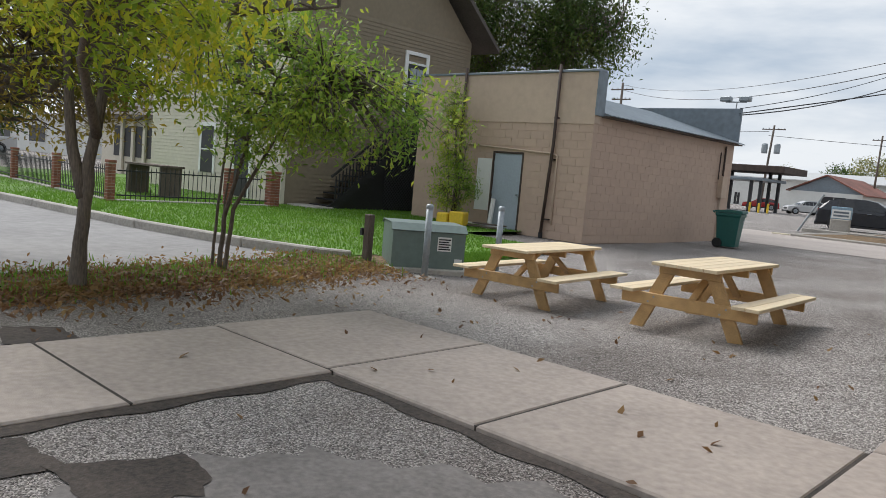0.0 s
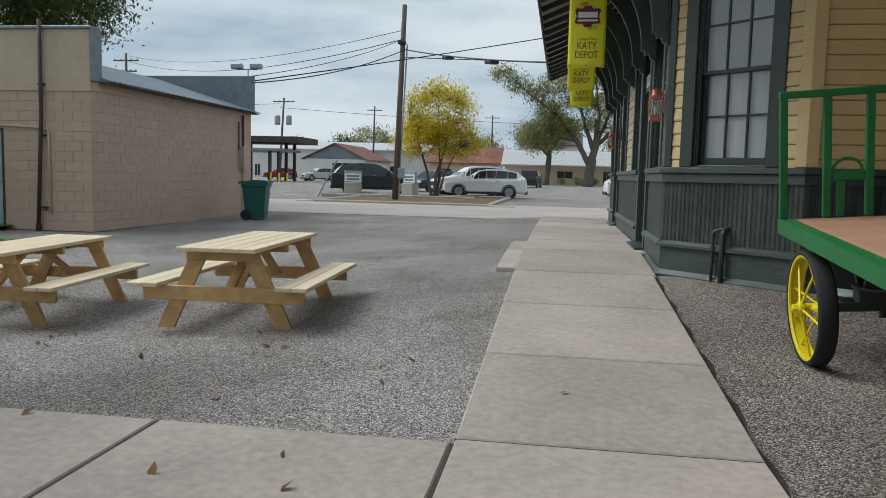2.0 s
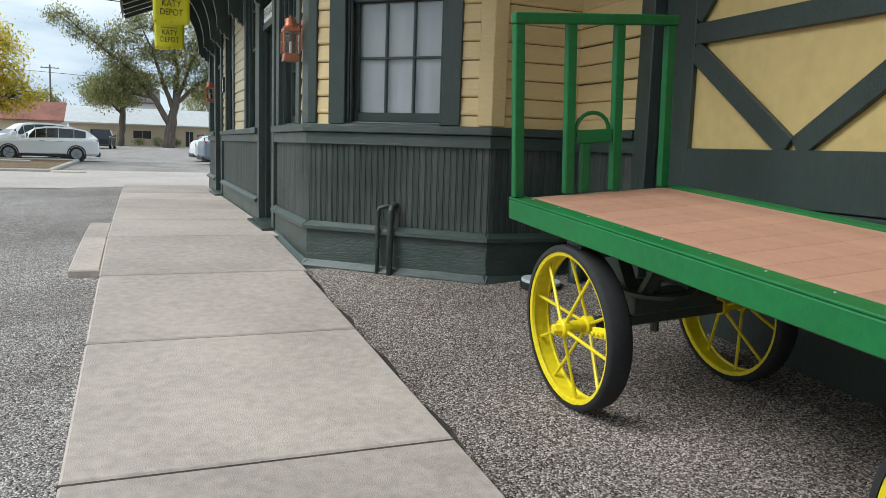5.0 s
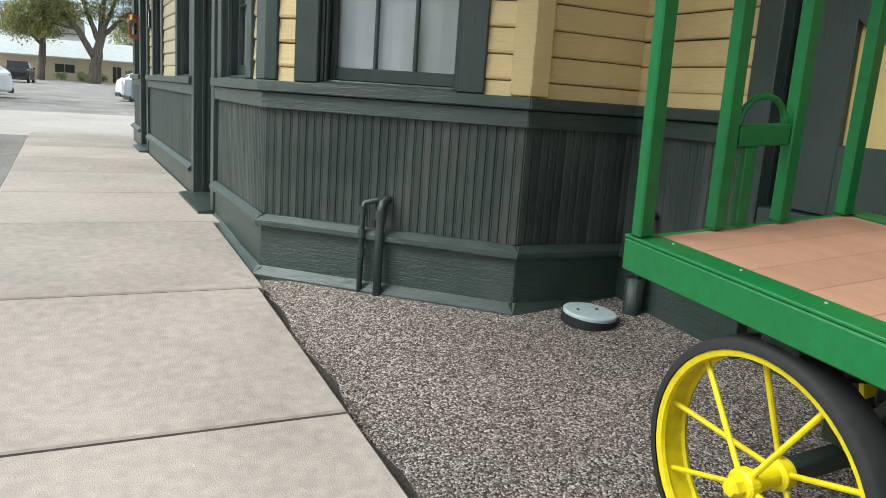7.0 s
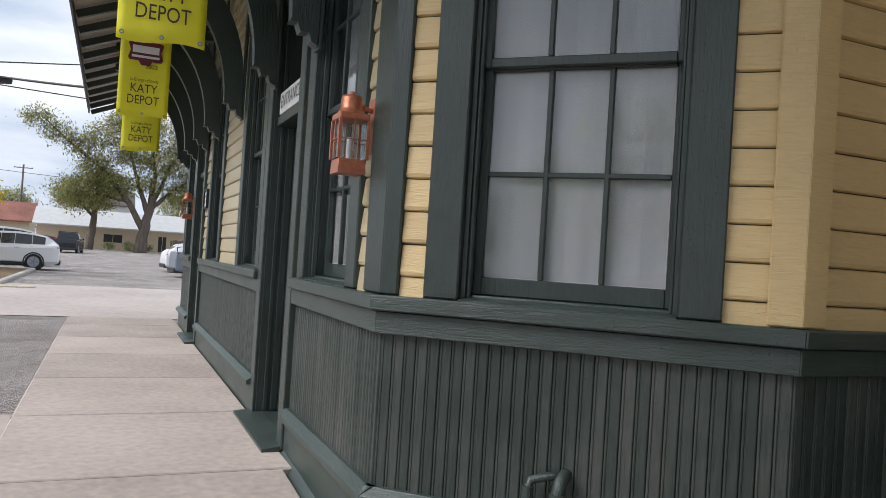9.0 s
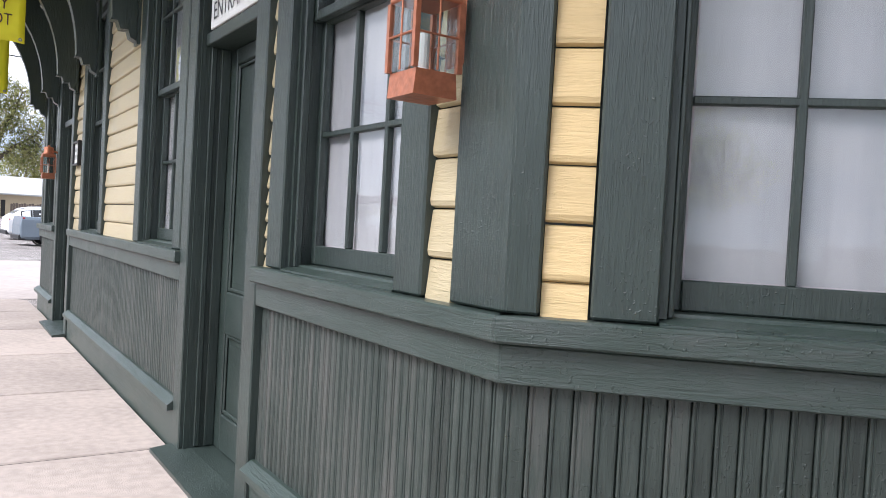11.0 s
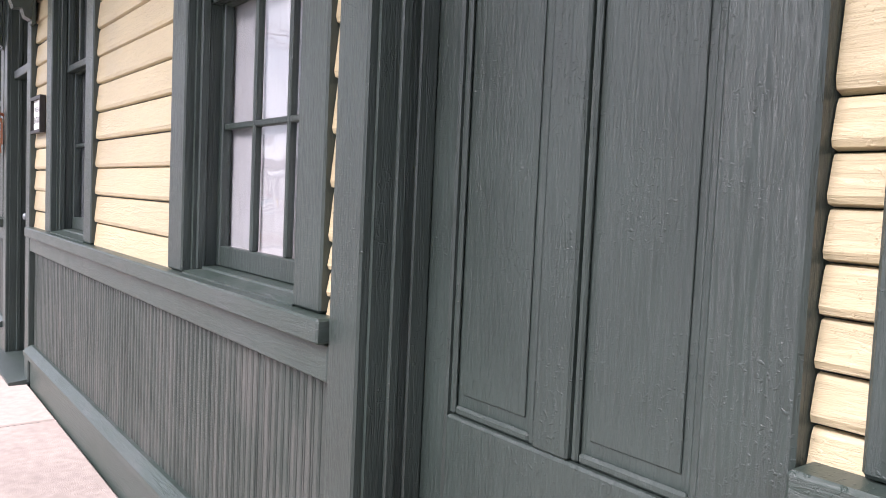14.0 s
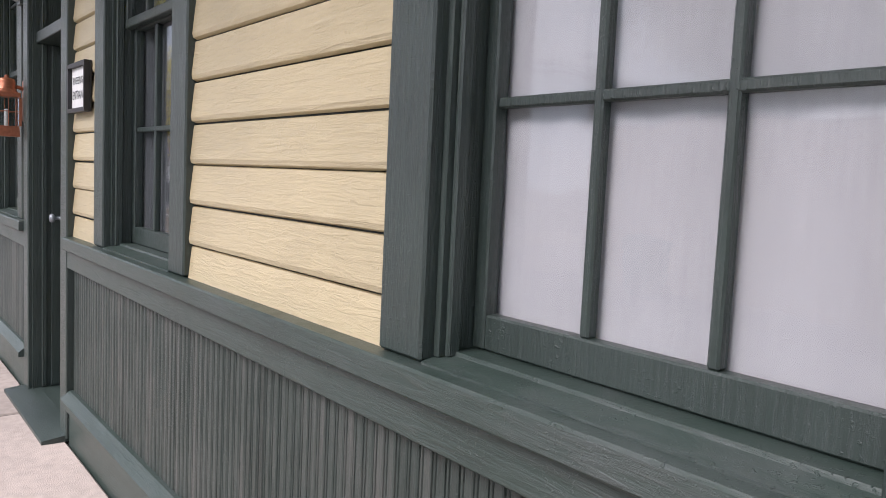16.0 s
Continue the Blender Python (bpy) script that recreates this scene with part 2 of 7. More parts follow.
def glass(name, tint=(0.9, 0.93, 0.93), rough=0.02, through_mix=0.75):
    """Window glass: clear, with a mirror gloss that grows at a slant."""
    mat = bpy.data.materials.new(name)
    mat.use_nodes = True
    n, l = mat.node_tree.nodes, mat.node_tree.links
    n.remove(n["Principled BSDF"])
    tr, gl, mx, fr = n.new("ShaderNodeBsdfTransparent"), n.new("ShaderNodeBsdfGlossy"), n.new("ShaderNodeMixShader"), n.new("ShaderNodeLayerWeight")
    tr.inputs["Color"].default_value = (*tint, 1)
    gl.inputs["Roughness"].default_value = rough
    fr.inputs["Blend"].default_value = 0.5
    pw = n.new("ShaderNodeMath")
    pw.operation = "POWER"
    pw.inputs[1].default_value = 4.0
    mad = n.new("ShaderNodeMath")
    mad.operation = "MULTIPLY_ADD"
    mad.inputs[1].default_value, mad.inputs[2].default_value = 0.6, 0.05
    mad.use_clamp = True
    bn, bp = n.new("ShaderNodeTexNoise"), n.new("ShaderNodeBump")
    bn.inputs["Scale"].default_value = 3.0
    bp.inputs["Strength"].default_value, bp.inputs["Distance"].default_value = 0.12, 0.02
    geo = n.new("ShaderNodeNewGeometry")
    l.new(geo.outputs["Position"], bn.inputs["Vector"])
    l.new(bn.outputs["Fac"], bp.inputs["Height"])
    l.new(bp.outputs["Normal"], gl.inputs["Normal"])
    l.new(fr.outputs["Facing"], pw.inputs[0])
    l.new(pw.outputs["Value"], mad.inputs[0])
    l.new(mad.outputs["Value"], mx.inputs["Fac"])
    l.new(tr.outputs["BSDF"], mx.inputs[1])
    l.new(gl.outputs["BSDF"], mx.inputs[2])
    l.new(mx.outputs["Shader"], n["Material Output"].inputs["Surface"])
    return mat


def foliage(name, cols, rough=0.55):
    mat = bpy.data.materials.new(name)
    mat.use_nodes = True
    n, l = mat.node_tree.nodes, mat.node_tree.links
    b = n["Principled BSDF"]
    b.inputs["Roughness"].default_value = rough
    b.inputs["Specular IOR Level"].default_value = 0.3
    geo = n.new("ShaderNodeNewGeometry")
    no = n.new("ShaderNodeTexNoise")
    no.inputs["Scale"].default_value = 0.9
    l.new(geo.outputs["Position"], no.inputs["Vector"])
    ad = n.new("ShaderNodeMath")
    ad.operation = "MULTIPLY_ADD"
    ad.inputs[1].default_value = 0.5
    l.new(geo.outputs["Random Per Island"], ad.inputs[0])
    mu = n.new("ShaderNodeMath")
    mu.operation = "MULTIPLY_ADD"
    mu.inputs[1].default_value, mu.inputs[2].default_value = 1.6, -0.55
    l.new(no.outputs["Fac"], mu.inputs[0])
    l.new(mu.outputs["Value"], ad.inputs[2])
    ramp = n.new("ShaderNodeValToRGB")
    while len(ramp.color_ramp.elements) < len(cols):
        ramp.color_ramp.elements.new(0.5)
    for i, c in enumerate(cols):
        ramp.color_ramp.elements[i].position = i / (len(cols) - 1)
        ramp.color_ramp.elements[i].color = (*c, 1)
    l.new(ad.outputs["Value"], ramp.inputs["Fac"])
    l.new(ramp.outputs["Color"], b.inputs["Base Color"])
    tl = n.new("ShaderNodeBsdfTranslucent")
    l.new(ramp.outputs["Color"], tl.inputs["Color"])
    mx = n.new("ShaderNodeMixShader")
    mx.inputs["Fac"].default_value = 0.45
    l.new(b.outputs["BSDF"], mx.inputs[1])
    l.new(tl.outputs["BSDF"], mx.inputs[2])
    l.new(mx.outputs["Shader"], n["Material Output"].inputs["Surface"])
    return mat


def old_paint(name, base, rough, grain, stretch, lump, var=0.16, pieces="", faded=None, coat=0.5):
    """Thick old paint over weathered timber: raised grain, runs and blisters, faded patches."""
    mat = bpy.data.materials.new(name)
    mat.use_nodes = True
    n, l = mat.node_tree.nodes, mat.node_tree.links
    b = n["Principled BSDF"]
    b.inputs["Specular IOR Level"].default_value = coat
    pos = n.new("ShaderNodeNewGeometry").outputs["Position"]
    mp = n.new("ShaderNodeMapping")
    mp.inputs["Scale"].default_value = stretch
    l.new(pos, mp.inputs["Vector"])

    def tex(scale, detail, vec, rgh=0.5, bend=0.0):
        t = n.new("ShaderNodeTexNoise")
        t.inputs["Scale"].default_value, t.inputs["Detail"].default_value = scale, detail
        t.inputs["Roughness"].default_value, t.inputs["Distortion"].default_value = rgh, bend
        l.new(vec, t.inputs["Vector"])
        return t.outputs["Fac"]

    def calc(op, p, q, r=None):
        m = n.new("ShaderNodeMath")
        m.operation = op
        for i, x in enumerate((p, q, r)):
            if x is None:
                continue
            if isinstance(x, (int, float)):
                m.inputs[i].default_value = x
            else:
                l.new(x, m.inputs[i])
        return m.outputs["Value"]

    fibre = tex(70.0, 6.0, mp.outputs["Vector"], 0.65, 1.2)
    broad = tex(2.2, 5.0, pos, 0.6)
    spots = tex(120.0, 2.0, pos, 0.4)
    blister = n.new("ShaderNodeMapRange")
    blister.inputs["From Min"].default_value, blister.inputs["From Max"].default_value = 0.60, 0.72
    l.new(spots, blister.inputs["Value"])
    where = n.new("ShaderNodeMapRange")
    where.inputs["From Min"].default_value, where.inputs["From Max"].default_value = 0.42, 0.62
    l.new(tex(6.0, 3.0, pos), where.inputs["Value"])
    lumps = calc("MULTIPLY", blister.outputs["Result"], where.outputs["Result"])
    height = calc("MULTIPLY_ADD", lumps, lump, calc("MULTIPLY", fibre, grain))
    bp = n.new("ShaderNodeBump")
    bp.inputs["Strength"].default_value, bp.inputs["Distance"].default_value = 1.0, 0.006
    l.new(height, bp.inputs["Height"])
    l.new(bp.outputs["Normal"], b.inputs["Normal"])
    tone = calc("MULTIPLY_ADD", fibre, 0.6, calc("MULTIPLY", broad, 0.7))
    if pieces:
        tone = calc("MULTIPLY_ADD", n.new("ShaderNodeObjectInfo").outputs["Random"], 0.22, calc("SUBTRACT", tone, 0.11))
    ramp = n.new("ShaderNodeValToRGB")
    e = ramp.color_ramp.elements
    e[0].position, e[1].position = 0.42, 0.88
    e[0].color = (*[c * (1 - 2 * var) for c in base], 1)
    e[1].color = (*(faded or [min(1.0, c * (1 + 2 * var)) for c in base]), 1)
    mid = e.new(0.63)
    mid.color = (*base, 1)
    l.new(tone, ramp.inputs["Fac"])
    l.new(ramp.outputs["Color"], b.inputs["Base Color"])
    l.new(calc("MULTIPLY_ADD", broad, 0.3, rough - 0.15), b.inputs["Roughness"])
    return mat


GREEN = old_paint("dark_green_paint", (0.032, 0.046, 0.040), 0.36, 0.55, (1.3, 1.3, 0.10), 0.22, 0.16, coat=0.6)
GREEN_H = old_paint("dark_green_paint_level_grain", (0.033, 0.052, 0.043), 0.40, 0.75, (0.08, 0.08, 1), 0.3, 0.2, faded=(0.062, 0.075, 0.07), coat=0.6)
GREEN_V = old_paint("weathered_green_beadboard", (0.038, 0.051, 0.044), 0.46, 0.5, (1, 1, 0.06), 0.25, 0.22, "object", faded=(0.082, 0.084, 0.076))
# Same plank paint as YELLOW, paled in colour for front-wall sheen and white balance.
YELLOW_SHEEN = old_paint("yellow_siding_paled_for_sheen", (0.49, 0.41, 0.25), 0.36, 0.8, (0.10, 0.10, 1), 0.2, 0.06, "object", coat=0.6)
YELLOW = old_paint("yellow_painted_siding", (0.64, 0.475, 0.235), 0.40, 0.7, (0.10, 0.10, 1), 0.2, 0.06, "object", coat=0.5)
YELLOW_DOOR = material("yellow_door_panel_paint", (0.62, 0.46, 0.19), 0.5, var=0.08, scale=3, bump=0.1)
DARK = material("unlit_room_black", (0.02, 0.02, 0.02), 0.9, bump=0)
CURTAIN = material("white_lace_curtain", (0.53, 0.49, 0.505), 0.9, var=0.05, scale=5, bump=0.12, bump_scale=6, stretch=(5, 5, 0.5))
# Curtain toned down in colour to give the darkness of the room.
DRAPE_ROOM_DARK = material("drape_dark_for_unlit_room", (0.13, 0.13, 0.14), 0.9, var=0.3, scale=6, bump=0.3, bump_scale=8, stretch=(6, 6, 0.4))
GLASS = glass("window_glass")
CONCRETE = material("walk_concrete", (0.43, 0.365, 0.32), 0.85, var=0.15, scale=4.5, bump=0.35, bump_scale=170, pieces="object", detail=9.0)
STREET = material("street_concrete", (0.42, 0.365, 0.33), 0.88, var=0.12, scale=1.6, bump=0.2, bump_scale=80)
ASPHALT = speckled("worn_chipseal_asphalt", [(0.055, 0.049, 0.045), (0.20, 0.183, 0.172), (0.335, 0.308, 0.292), (0.70, 0.66, 0.63)], 125, bump=0.8, patch=1.0, patch_cols=((0.72, 0.69, 0.67), (1.12, 1.11, 1.1)))
GRAVEL = speckled("pea_gravel", [(0.045, 0.036, 0.030), (0.165, 0.135, 0.118), (0.31, 0.26, 0.23), (0.70, 0.62, 0.57)], 120, bump=1.0, patch=0.8)
EARTH = speckled("leaf_litter_earth", [(0.08, 0.055, 0.035), (0.16, 0.10, 0.06), (0.24, 0.16, 0.09), (0.12, 0.11, 0.06)], 30, bump=0.8, patch=0.8)
LAWN = material("lawn_soil_green", (0.12, 0.235, 0.03), 0.9, var=0.3, scale=2.0, bump=0.6, bump_scale=40)
GRASS = foliage("grass_blades", [(0.11, 0.23, 0.025), (0.14, 0.28, 0.03), (0.19, 0.32, 0.05)])
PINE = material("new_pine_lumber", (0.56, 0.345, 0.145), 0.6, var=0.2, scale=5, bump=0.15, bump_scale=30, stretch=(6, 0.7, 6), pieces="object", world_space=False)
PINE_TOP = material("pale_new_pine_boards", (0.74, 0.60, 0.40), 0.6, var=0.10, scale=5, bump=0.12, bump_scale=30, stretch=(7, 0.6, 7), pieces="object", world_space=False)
BLOCK = material("tan_painted_block", (0.47, 0.345, 0.265), 0.8, var=0.035, scale=2.0, bump=0.25, bump_scale=30, pieces="object")
STUCCO = material("tan_painted_stucco", (0.50, 0.385, 0.295), 0.8, var=0.07, scale=1.5, bump=0.2, bump_scale=40)
METAL_GREY = material("grey_blue_sheet_metal", (0.20, 0.235, 0.265), 0.45, metal=0.3, var=0.15, scale=1.5, bump=0.1)
RUST_PIPE = material("dark_rusty_pipe", (0.07, 0.045, 0.035), 0.7, var=0.35, scale=8)
DOOR_GREY = material("grey_door_paint", (0.36, 0.41, 0.46), 0.5, var=0.06, bump=0.05)
BIN = material("green_bin_plastic", (0.012, 0.10, 0.085), 0.45, var=0.1, bump=0.05)
RUBBER = material("black_rubber", (0.018, 0.018, 0.018), 0.8, var=0.2, scale=10)
WAGON_GREEN = material("bright_green_wagon_paint", (0.010, 0.150, 0.036), 0.45, var=0.15, scale=6, bump=0.15, bump_scale=50)
WHEEL_YELLOW = material("bright_yellow_wheel_paint", (0.78, 0.62, 0.01), 0.4, var=0.12, scale=8, bump=0.15, bump_scale=40)
DECK = material("brown_deck_boards", (0.44, 0.235, 0.155), 0.7, var=0.12, scale=8, bump=0.2, bump_scale=50, stretch=(6, 0.5, 6), pieces="object", world_space=False)
COPPER = material("copper_lantern", (0.50, 0.185, 0.10), 0.4, metal=0.55, var=0.2, scale=12)
BANNER = material("yellow_vinyl_banner", (0.86, 0.80, 0.02), 0.5, var=0.04, scale=3, bump=0.05)
MAROON = material("maroon_ink", (0.16, 0.02, 0.05), 0.6, bump=0)
INK = material("dark_ink", (0.06, 0.03, 0.03), 0.6, bump=0)
WHITE = material("white_paint", (0.78, 0.78, 0.76), 0.5, var=0.05, bump=0.05)
BARK = material("grey_brown_bark", (0.155, 0.125, 0.10), 0.9, var=0.35, scale=9, bump=0.9, bump_scale=18, stretch=(2, 2, 0.4))
SHINGLE = material("brown_grey_shingle", (0.10, 0.085, 0.075), 0.9, var=0.25, scale=5, bump=0.5, bump_scale=12)
SHEATHING = material("roof_sheathing_boards", (0.50, 0.46, 0.40), 0.8, var=0.12, scale=6, bump=0.2, stretch=(0.5, 6, 1))
POLE = material("weathered_pole_wood", (0.135, 0.105, 0.085), 0.85, var=0.3, scale=8, bump=0.4, stretch=(4, 4, 0.4))
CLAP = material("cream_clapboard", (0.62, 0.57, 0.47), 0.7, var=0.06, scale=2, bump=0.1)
# Tan boards with the shade under the trees put into the colour.
CLAP_SHADE = material("tan_clapboard_shade_toned", (0.23, 0.185, 0.125), 0.7, var=0.08, scale=2, bump=0.1)
BLACK = material("black_paint", (0.018, 0.018, 0.02), 0.5, var=0.2)
BRICK = material("red_brown_brick", (0.26, 0.10, 0.065), 0.85, var=0.2, scale=12, bump=0.3, pieces="object")
METER = material("grey_green_steel_cabinet", (0.155, 0.205, 0.19), 0.5, var=0.1, scale=3, bump=0.05)
GALV = material("galvanised_steel", (0.33, 0.36, 0.38), 0.45, metal=0.6, var=0.12)
KERB = material("kerb_concrete", (0.42, 0.39, 0.35), 0.88, var=0.18, scale=5, bump=0.3, bump_scale=60)
LEAF_YG = foliage("yellow_green_leaves", [(0.16, 0.27, 0.03), (0.30, 0.42, 0.04), (0.56, 0.58, 0.05), (0.82, 0.66, 0.05)])
LEAF_BROWN = foliage("bronze_leaves", [(0.135, 0.149, 0.027), (0.230, 0.176, 0.041), (0.351, 0.270, 0.041), (0.405, 0.365, 0.068)])
LEAF_G = foliage("green_leaves", [(0.10, 0.19, 0.035), (0.20, 0.33, 0.05), (0.36, 0.46, 0.065), (0.58, 0.56, 0.08)])
LEAF_DARK = foliage("dark_green_leaves", [(0.033, 0.065, 0.019), (0.065, 0.111, 0.026), (0.111, 0.156, 0.039), (0.208, 0.221, 0.052)])
LEAF_Y = foliage("autumn_yellow_leaves", [(0.264, 0.264, 0.024), (0.540, 0.456, 0.024), (0.744, 0.600, 0.036), (0.792, 0.660, 0.072)])
LEAF_OAK = foliage("dull_oak_leaves", [(0.13, 0.15, 0.06), (0.22, 0.24, 0.085), (0.34, 0.33, 0.13), (0.46, 0.38, 0.18)])


# ---- ground ----
def walk_z(y):
    if y < 0.9:
        return -0.40 + 0.40 * min(1.0, max(0.0, (y + 5.15) / 6.05))
    return -0.28 * smooth01((y - 10.0) / 4.0)


def ground_z(x, y):
    dip = 0.13 * math.exp(-((x + 5.2) / 2.2) ** 2 - ((y + 2.1) / 1.9) ** 2)
    base = -0.37 - dip - 0.06 * smooth01((-y - 3.5) / 2.0) + 0.08 * smooth01((y - 6) / 10) + 0.004 * min(110.0, max(0.0, y - 40.0))
    if y > 15:
        return base
    if x > -0.2 and y < 1.5:
        return walk_z(y) - 0.6 * smooth01((x + 0.2) / 0.3) - 0.06
    near = walk_z(y) - dip - (0.05 + 0.08 * smooth01((y + 1.6) / 1.2)) + 0.11 * smooth01((y - 2.5) / 1.5)
    w = smooth01(1 - (-1.66 - x) / 4.5) if x < -1.66 else 1.0
    w *= 1 - smooth01((y - 9.5) / 5.0)
    return base * (1 - w) + (near - 0.005) * w


def gravel_z(x, y):
    z = walk_z(y) - 0.035 + 0.066 * min(0.0, y + 5.15) + 0.07 * max(0.0, x - 0.15)
    return z - 0.05 * smooth01(1 - (x + 0.13) / 0.2)


def sheet(name, xs, ys, mat, lift=0.0, thick=0.0, height=ground_z):
    g = Geo()
    nx = len(xs)
    v = [(x, y, height(x, y) + lift) for y in ys for x in xs]
    f = [(j * nx + i, j * nx + i + 1, (j + 1) * nx + i + 1, (j + 1) * nx + i) for j in range(len(ys) - 1) for i in range(nx - 1)]
    g.add(v, f)
    ob = part(name, g, mat, smooth=True)
    return ob


def steps(a, b, d):
    n = max(1, round((b - a) / d))
    return [a + (b - a) * i / n for i in range(n + 1)]


gx = [-1500, -600, -250, -120, -70, -45, -30] + steps(-22, -6, 1.0) + steps(-5.5, 2.5, 0.4) + [4, 8, 14, 30, 70, 150, 400, 1500]
gy = [-1500, -400, -120, -50, -25, -16] + steps(-12, 16, 0.5) + steps(18, 40, 4) + [55, 75, 100, 125, 150, 250, 600, 1500]
tagged(sheet("ground", gx, gy, ASPHALT), "worn grey chip-seal asphalt with pale stones", "asphalt", kind="structure")
tagged(sheet("street", steps(-60, 30, 2.0), steps(13.5, 24.0, 1.5), STREET, 0.012), "pale concrete street crossing behind the lot", "street", kind="structure")
tagged(sheet("gravel_bed", steps(-0.13, 2.1, 0.25), steps(-11, 0.2, 0.4), GRAVEL, 0.0,
             height=lambda x, y: gravel_z(x, y)),
       "loose brown-grey pea gravel beside the walk", "gravel", kind="structure")


def skew(name, edge0, edge1, ys, n, mat, lift):
    """A strip between two lines x = edge(y)."""
    g = Geo()
    v = []
    for y in ys:
        a, b = edge0(y), edge1(y)
        for i in range(n + 1):
            x = a + (b - a) * i / n
            v.append((x, y, ground_z(x, y) + lift(x, y, i / n)))
    g.add(v, [(j * (n + 1) + i, j * (n + 1) + i + 1, (j + 1) * (n + 1) + i + 1, (j + 1) * (n + 1) + i) for j in range(len(ys) - 1) for i in range(n)])
    return part(name, g, mat, smooth=True)


# kerb line of the neighbouring car park, and the lawn behind it
KERB_PTS = [(-34.0, -5.6), (-19.2, -4.75), (-13.2, -4.3), (-10.6, -3.85), (-9.4, -3.4), (-9.0, -3.1)]


def kerb_y(x):
    for (xa, ya), (xb, yb) in zip(KERB_PTS[:-1], KERB_PTS[1:]):
        if xa <= x <= xb:
            return ya + (yb - ya) * (x - xa) / (xb - xa)
    return KERB_PTS[-1][1]


lg = Geo()
lxs = steps(-34, -9.0, 0.5)
v = []
for x in lxs:
    y0 = kerb_y(x) + 0.1
    for j in range(13):
        y = y0 + ((9.0 if x < -12.0 else 2.5) - y0) * j / 12
        v.append((x, y, ground_z(x, y) + 0.09))
lg.add(v, [(i * 13 + j, (i + 1) * 13 + j, (i + 1) * 13 + j + 1, i * 13 + j + 1) for i in range(len(lxs) - 1) for j in range(12)])
tagged(part("lawn", lg, LAWN, smooth=True), "bright green mown lawn beside the tan shed", "lawn", kind="structure")
tagged(skew("lawn_strip", lambda y: -9.0, lambda y: -7.9 - 0.22 * (y + 3.0), steps(-2.6, 0.9, 0.5), 5, LAWN, lambda x, y, u: 0.09 - 0.08 * u), "grass verge before the shed", "lawn", kind="structure")
tagged(skew("planting_strip", lambda y: -9.35 - 0.1 * (y + 5), lambda y: -7.9 - 0.12 * (y + 5), steps(-13, -2.6, 0.4), 6, EARTH, lambda x, y, u: 0.01 + 0.07 * math.sin(math.pi * u)),
       "leaf-strewn earth strip under the young trees", "planting strip", kind="structure")
PARKING = material("smooth_grey_car_park_asphalt", (0.27, 0.26, 0.255), 0.85, var=0.15, scale=1.5, bump=0.2, bump_scale=120)
pg = Geo()
v = []
for x in lxs:
    y1 = kerb_y(x)
    for j in range(9):
        y = -30 + (y1 + 30) * j / 8
        v.append((min(x, -9.4 - 0.1 * (y + 5)) , y, ground_z(x, y) + 0.008))
pg.add(v, [(i * 9 + j, (i + 1) * 9 + j, (i + 1) * 9 + j + 1, i * 9 + j + 1) for i in range(len(lxs) - 1) for j in range(8)])
tagged(part("car_park", pg, PARKING, smooth=True), "smooth grey car park with painted bay lines", "car park", kind="structure")
kerb = tagged(thing("kerb", "pale concrete kerb along the car park lawn", "kerb"), kind="structure")
for (xa, ya), (xb, yb) in zip(KERB_PTS[:-1], KERB_PTS[1:]):
    L = math.hypot(xb - xa, yb - ya)
    n = max(1, round(L / 2.4))
    for i in range(n):
        p = Vector((xa + (xb - xa) * i / n, ya + (yb - ya) * i / n, 0))
        q = Vector((xa + (xb - xa) * (i + 1) / n, ya + (yb - ya) * (i + 1) / n, 0))
        p.z, q.z = ground_z(p.x, p.y) + 0.02, ground_z(q.x, q.y) + 0.02
        d = (q - p).normalized() * 0.004
        part("kerb_stone", Geo().beam(p + d, q - d, 0.16, 0.26, 0.02), KERB, kerb)
part("kerb_stone", Geo().beam((-9.0, -3.1, -0.37), (-8.3, -3.3, -0.37), 0.14, 0.12, 0.02), KERB, kerb)
for x0, y0, x1, y1 in ((-15.4, -7.2, -9.7, -6.3), (-18.5, -10.2, -10.5, -9.2)):
    st = part("bay_line", Geo().beam((x0, y0, ground_z(x0, y0) + 0.012), (x1, y1, ground_z(x1, y1) + 0.012), 0.1, 0.003), WHITE)
    tagged(st, "white painted parking bay line on asphalt", "bay line", "bay lines", "structure")

def patch(name, outline, mat, lift, label, cat):
    cx, cy = sum(p[0] for p in outline) / len(outline), sum(p[1] for p in outline) / len(outline)
    ring = []
    for (xa, ya), (xb, yb) in zip(outline, outline[1:] + outline[:1]):
        for i in range(12):
            u = i / 12
            x, y = xa + (xb - xa) * u, ya + (yb - ya) * u
            k = 1 + 0.30 * noise.noise(Vector((x * 3.2, y * 3.2, 3.0))) + 0.16 * noise.noise(Vector((x * 11, y * 11, 1.0)))
            ring.append((cx + (x - cx) * k, cy + (y - cy) * k))
    v = [(cx, cy, ground_z(cx, cy) + lift)]
    for k in (0.5, 1.0):
        v += [(cx + (x - cx) * k, cy + (y - cy) * k, ground_z(cx + (x - cx) * k, cy + (y - cy) * k) + lift) for x, y in ring]
    n = len(ring)
    f = [(0, 1 + i, 1 + (i + 1) % n) for i in range(n)] + [(1 + i, 1 + n + i, 1 + n + (i + 1) % n, 1 + (i + 1) % n) for i in range(n)]
    return tagged(part(name, Geo().add(v, f), mat, smooth=True), label, cat, kind="structure")


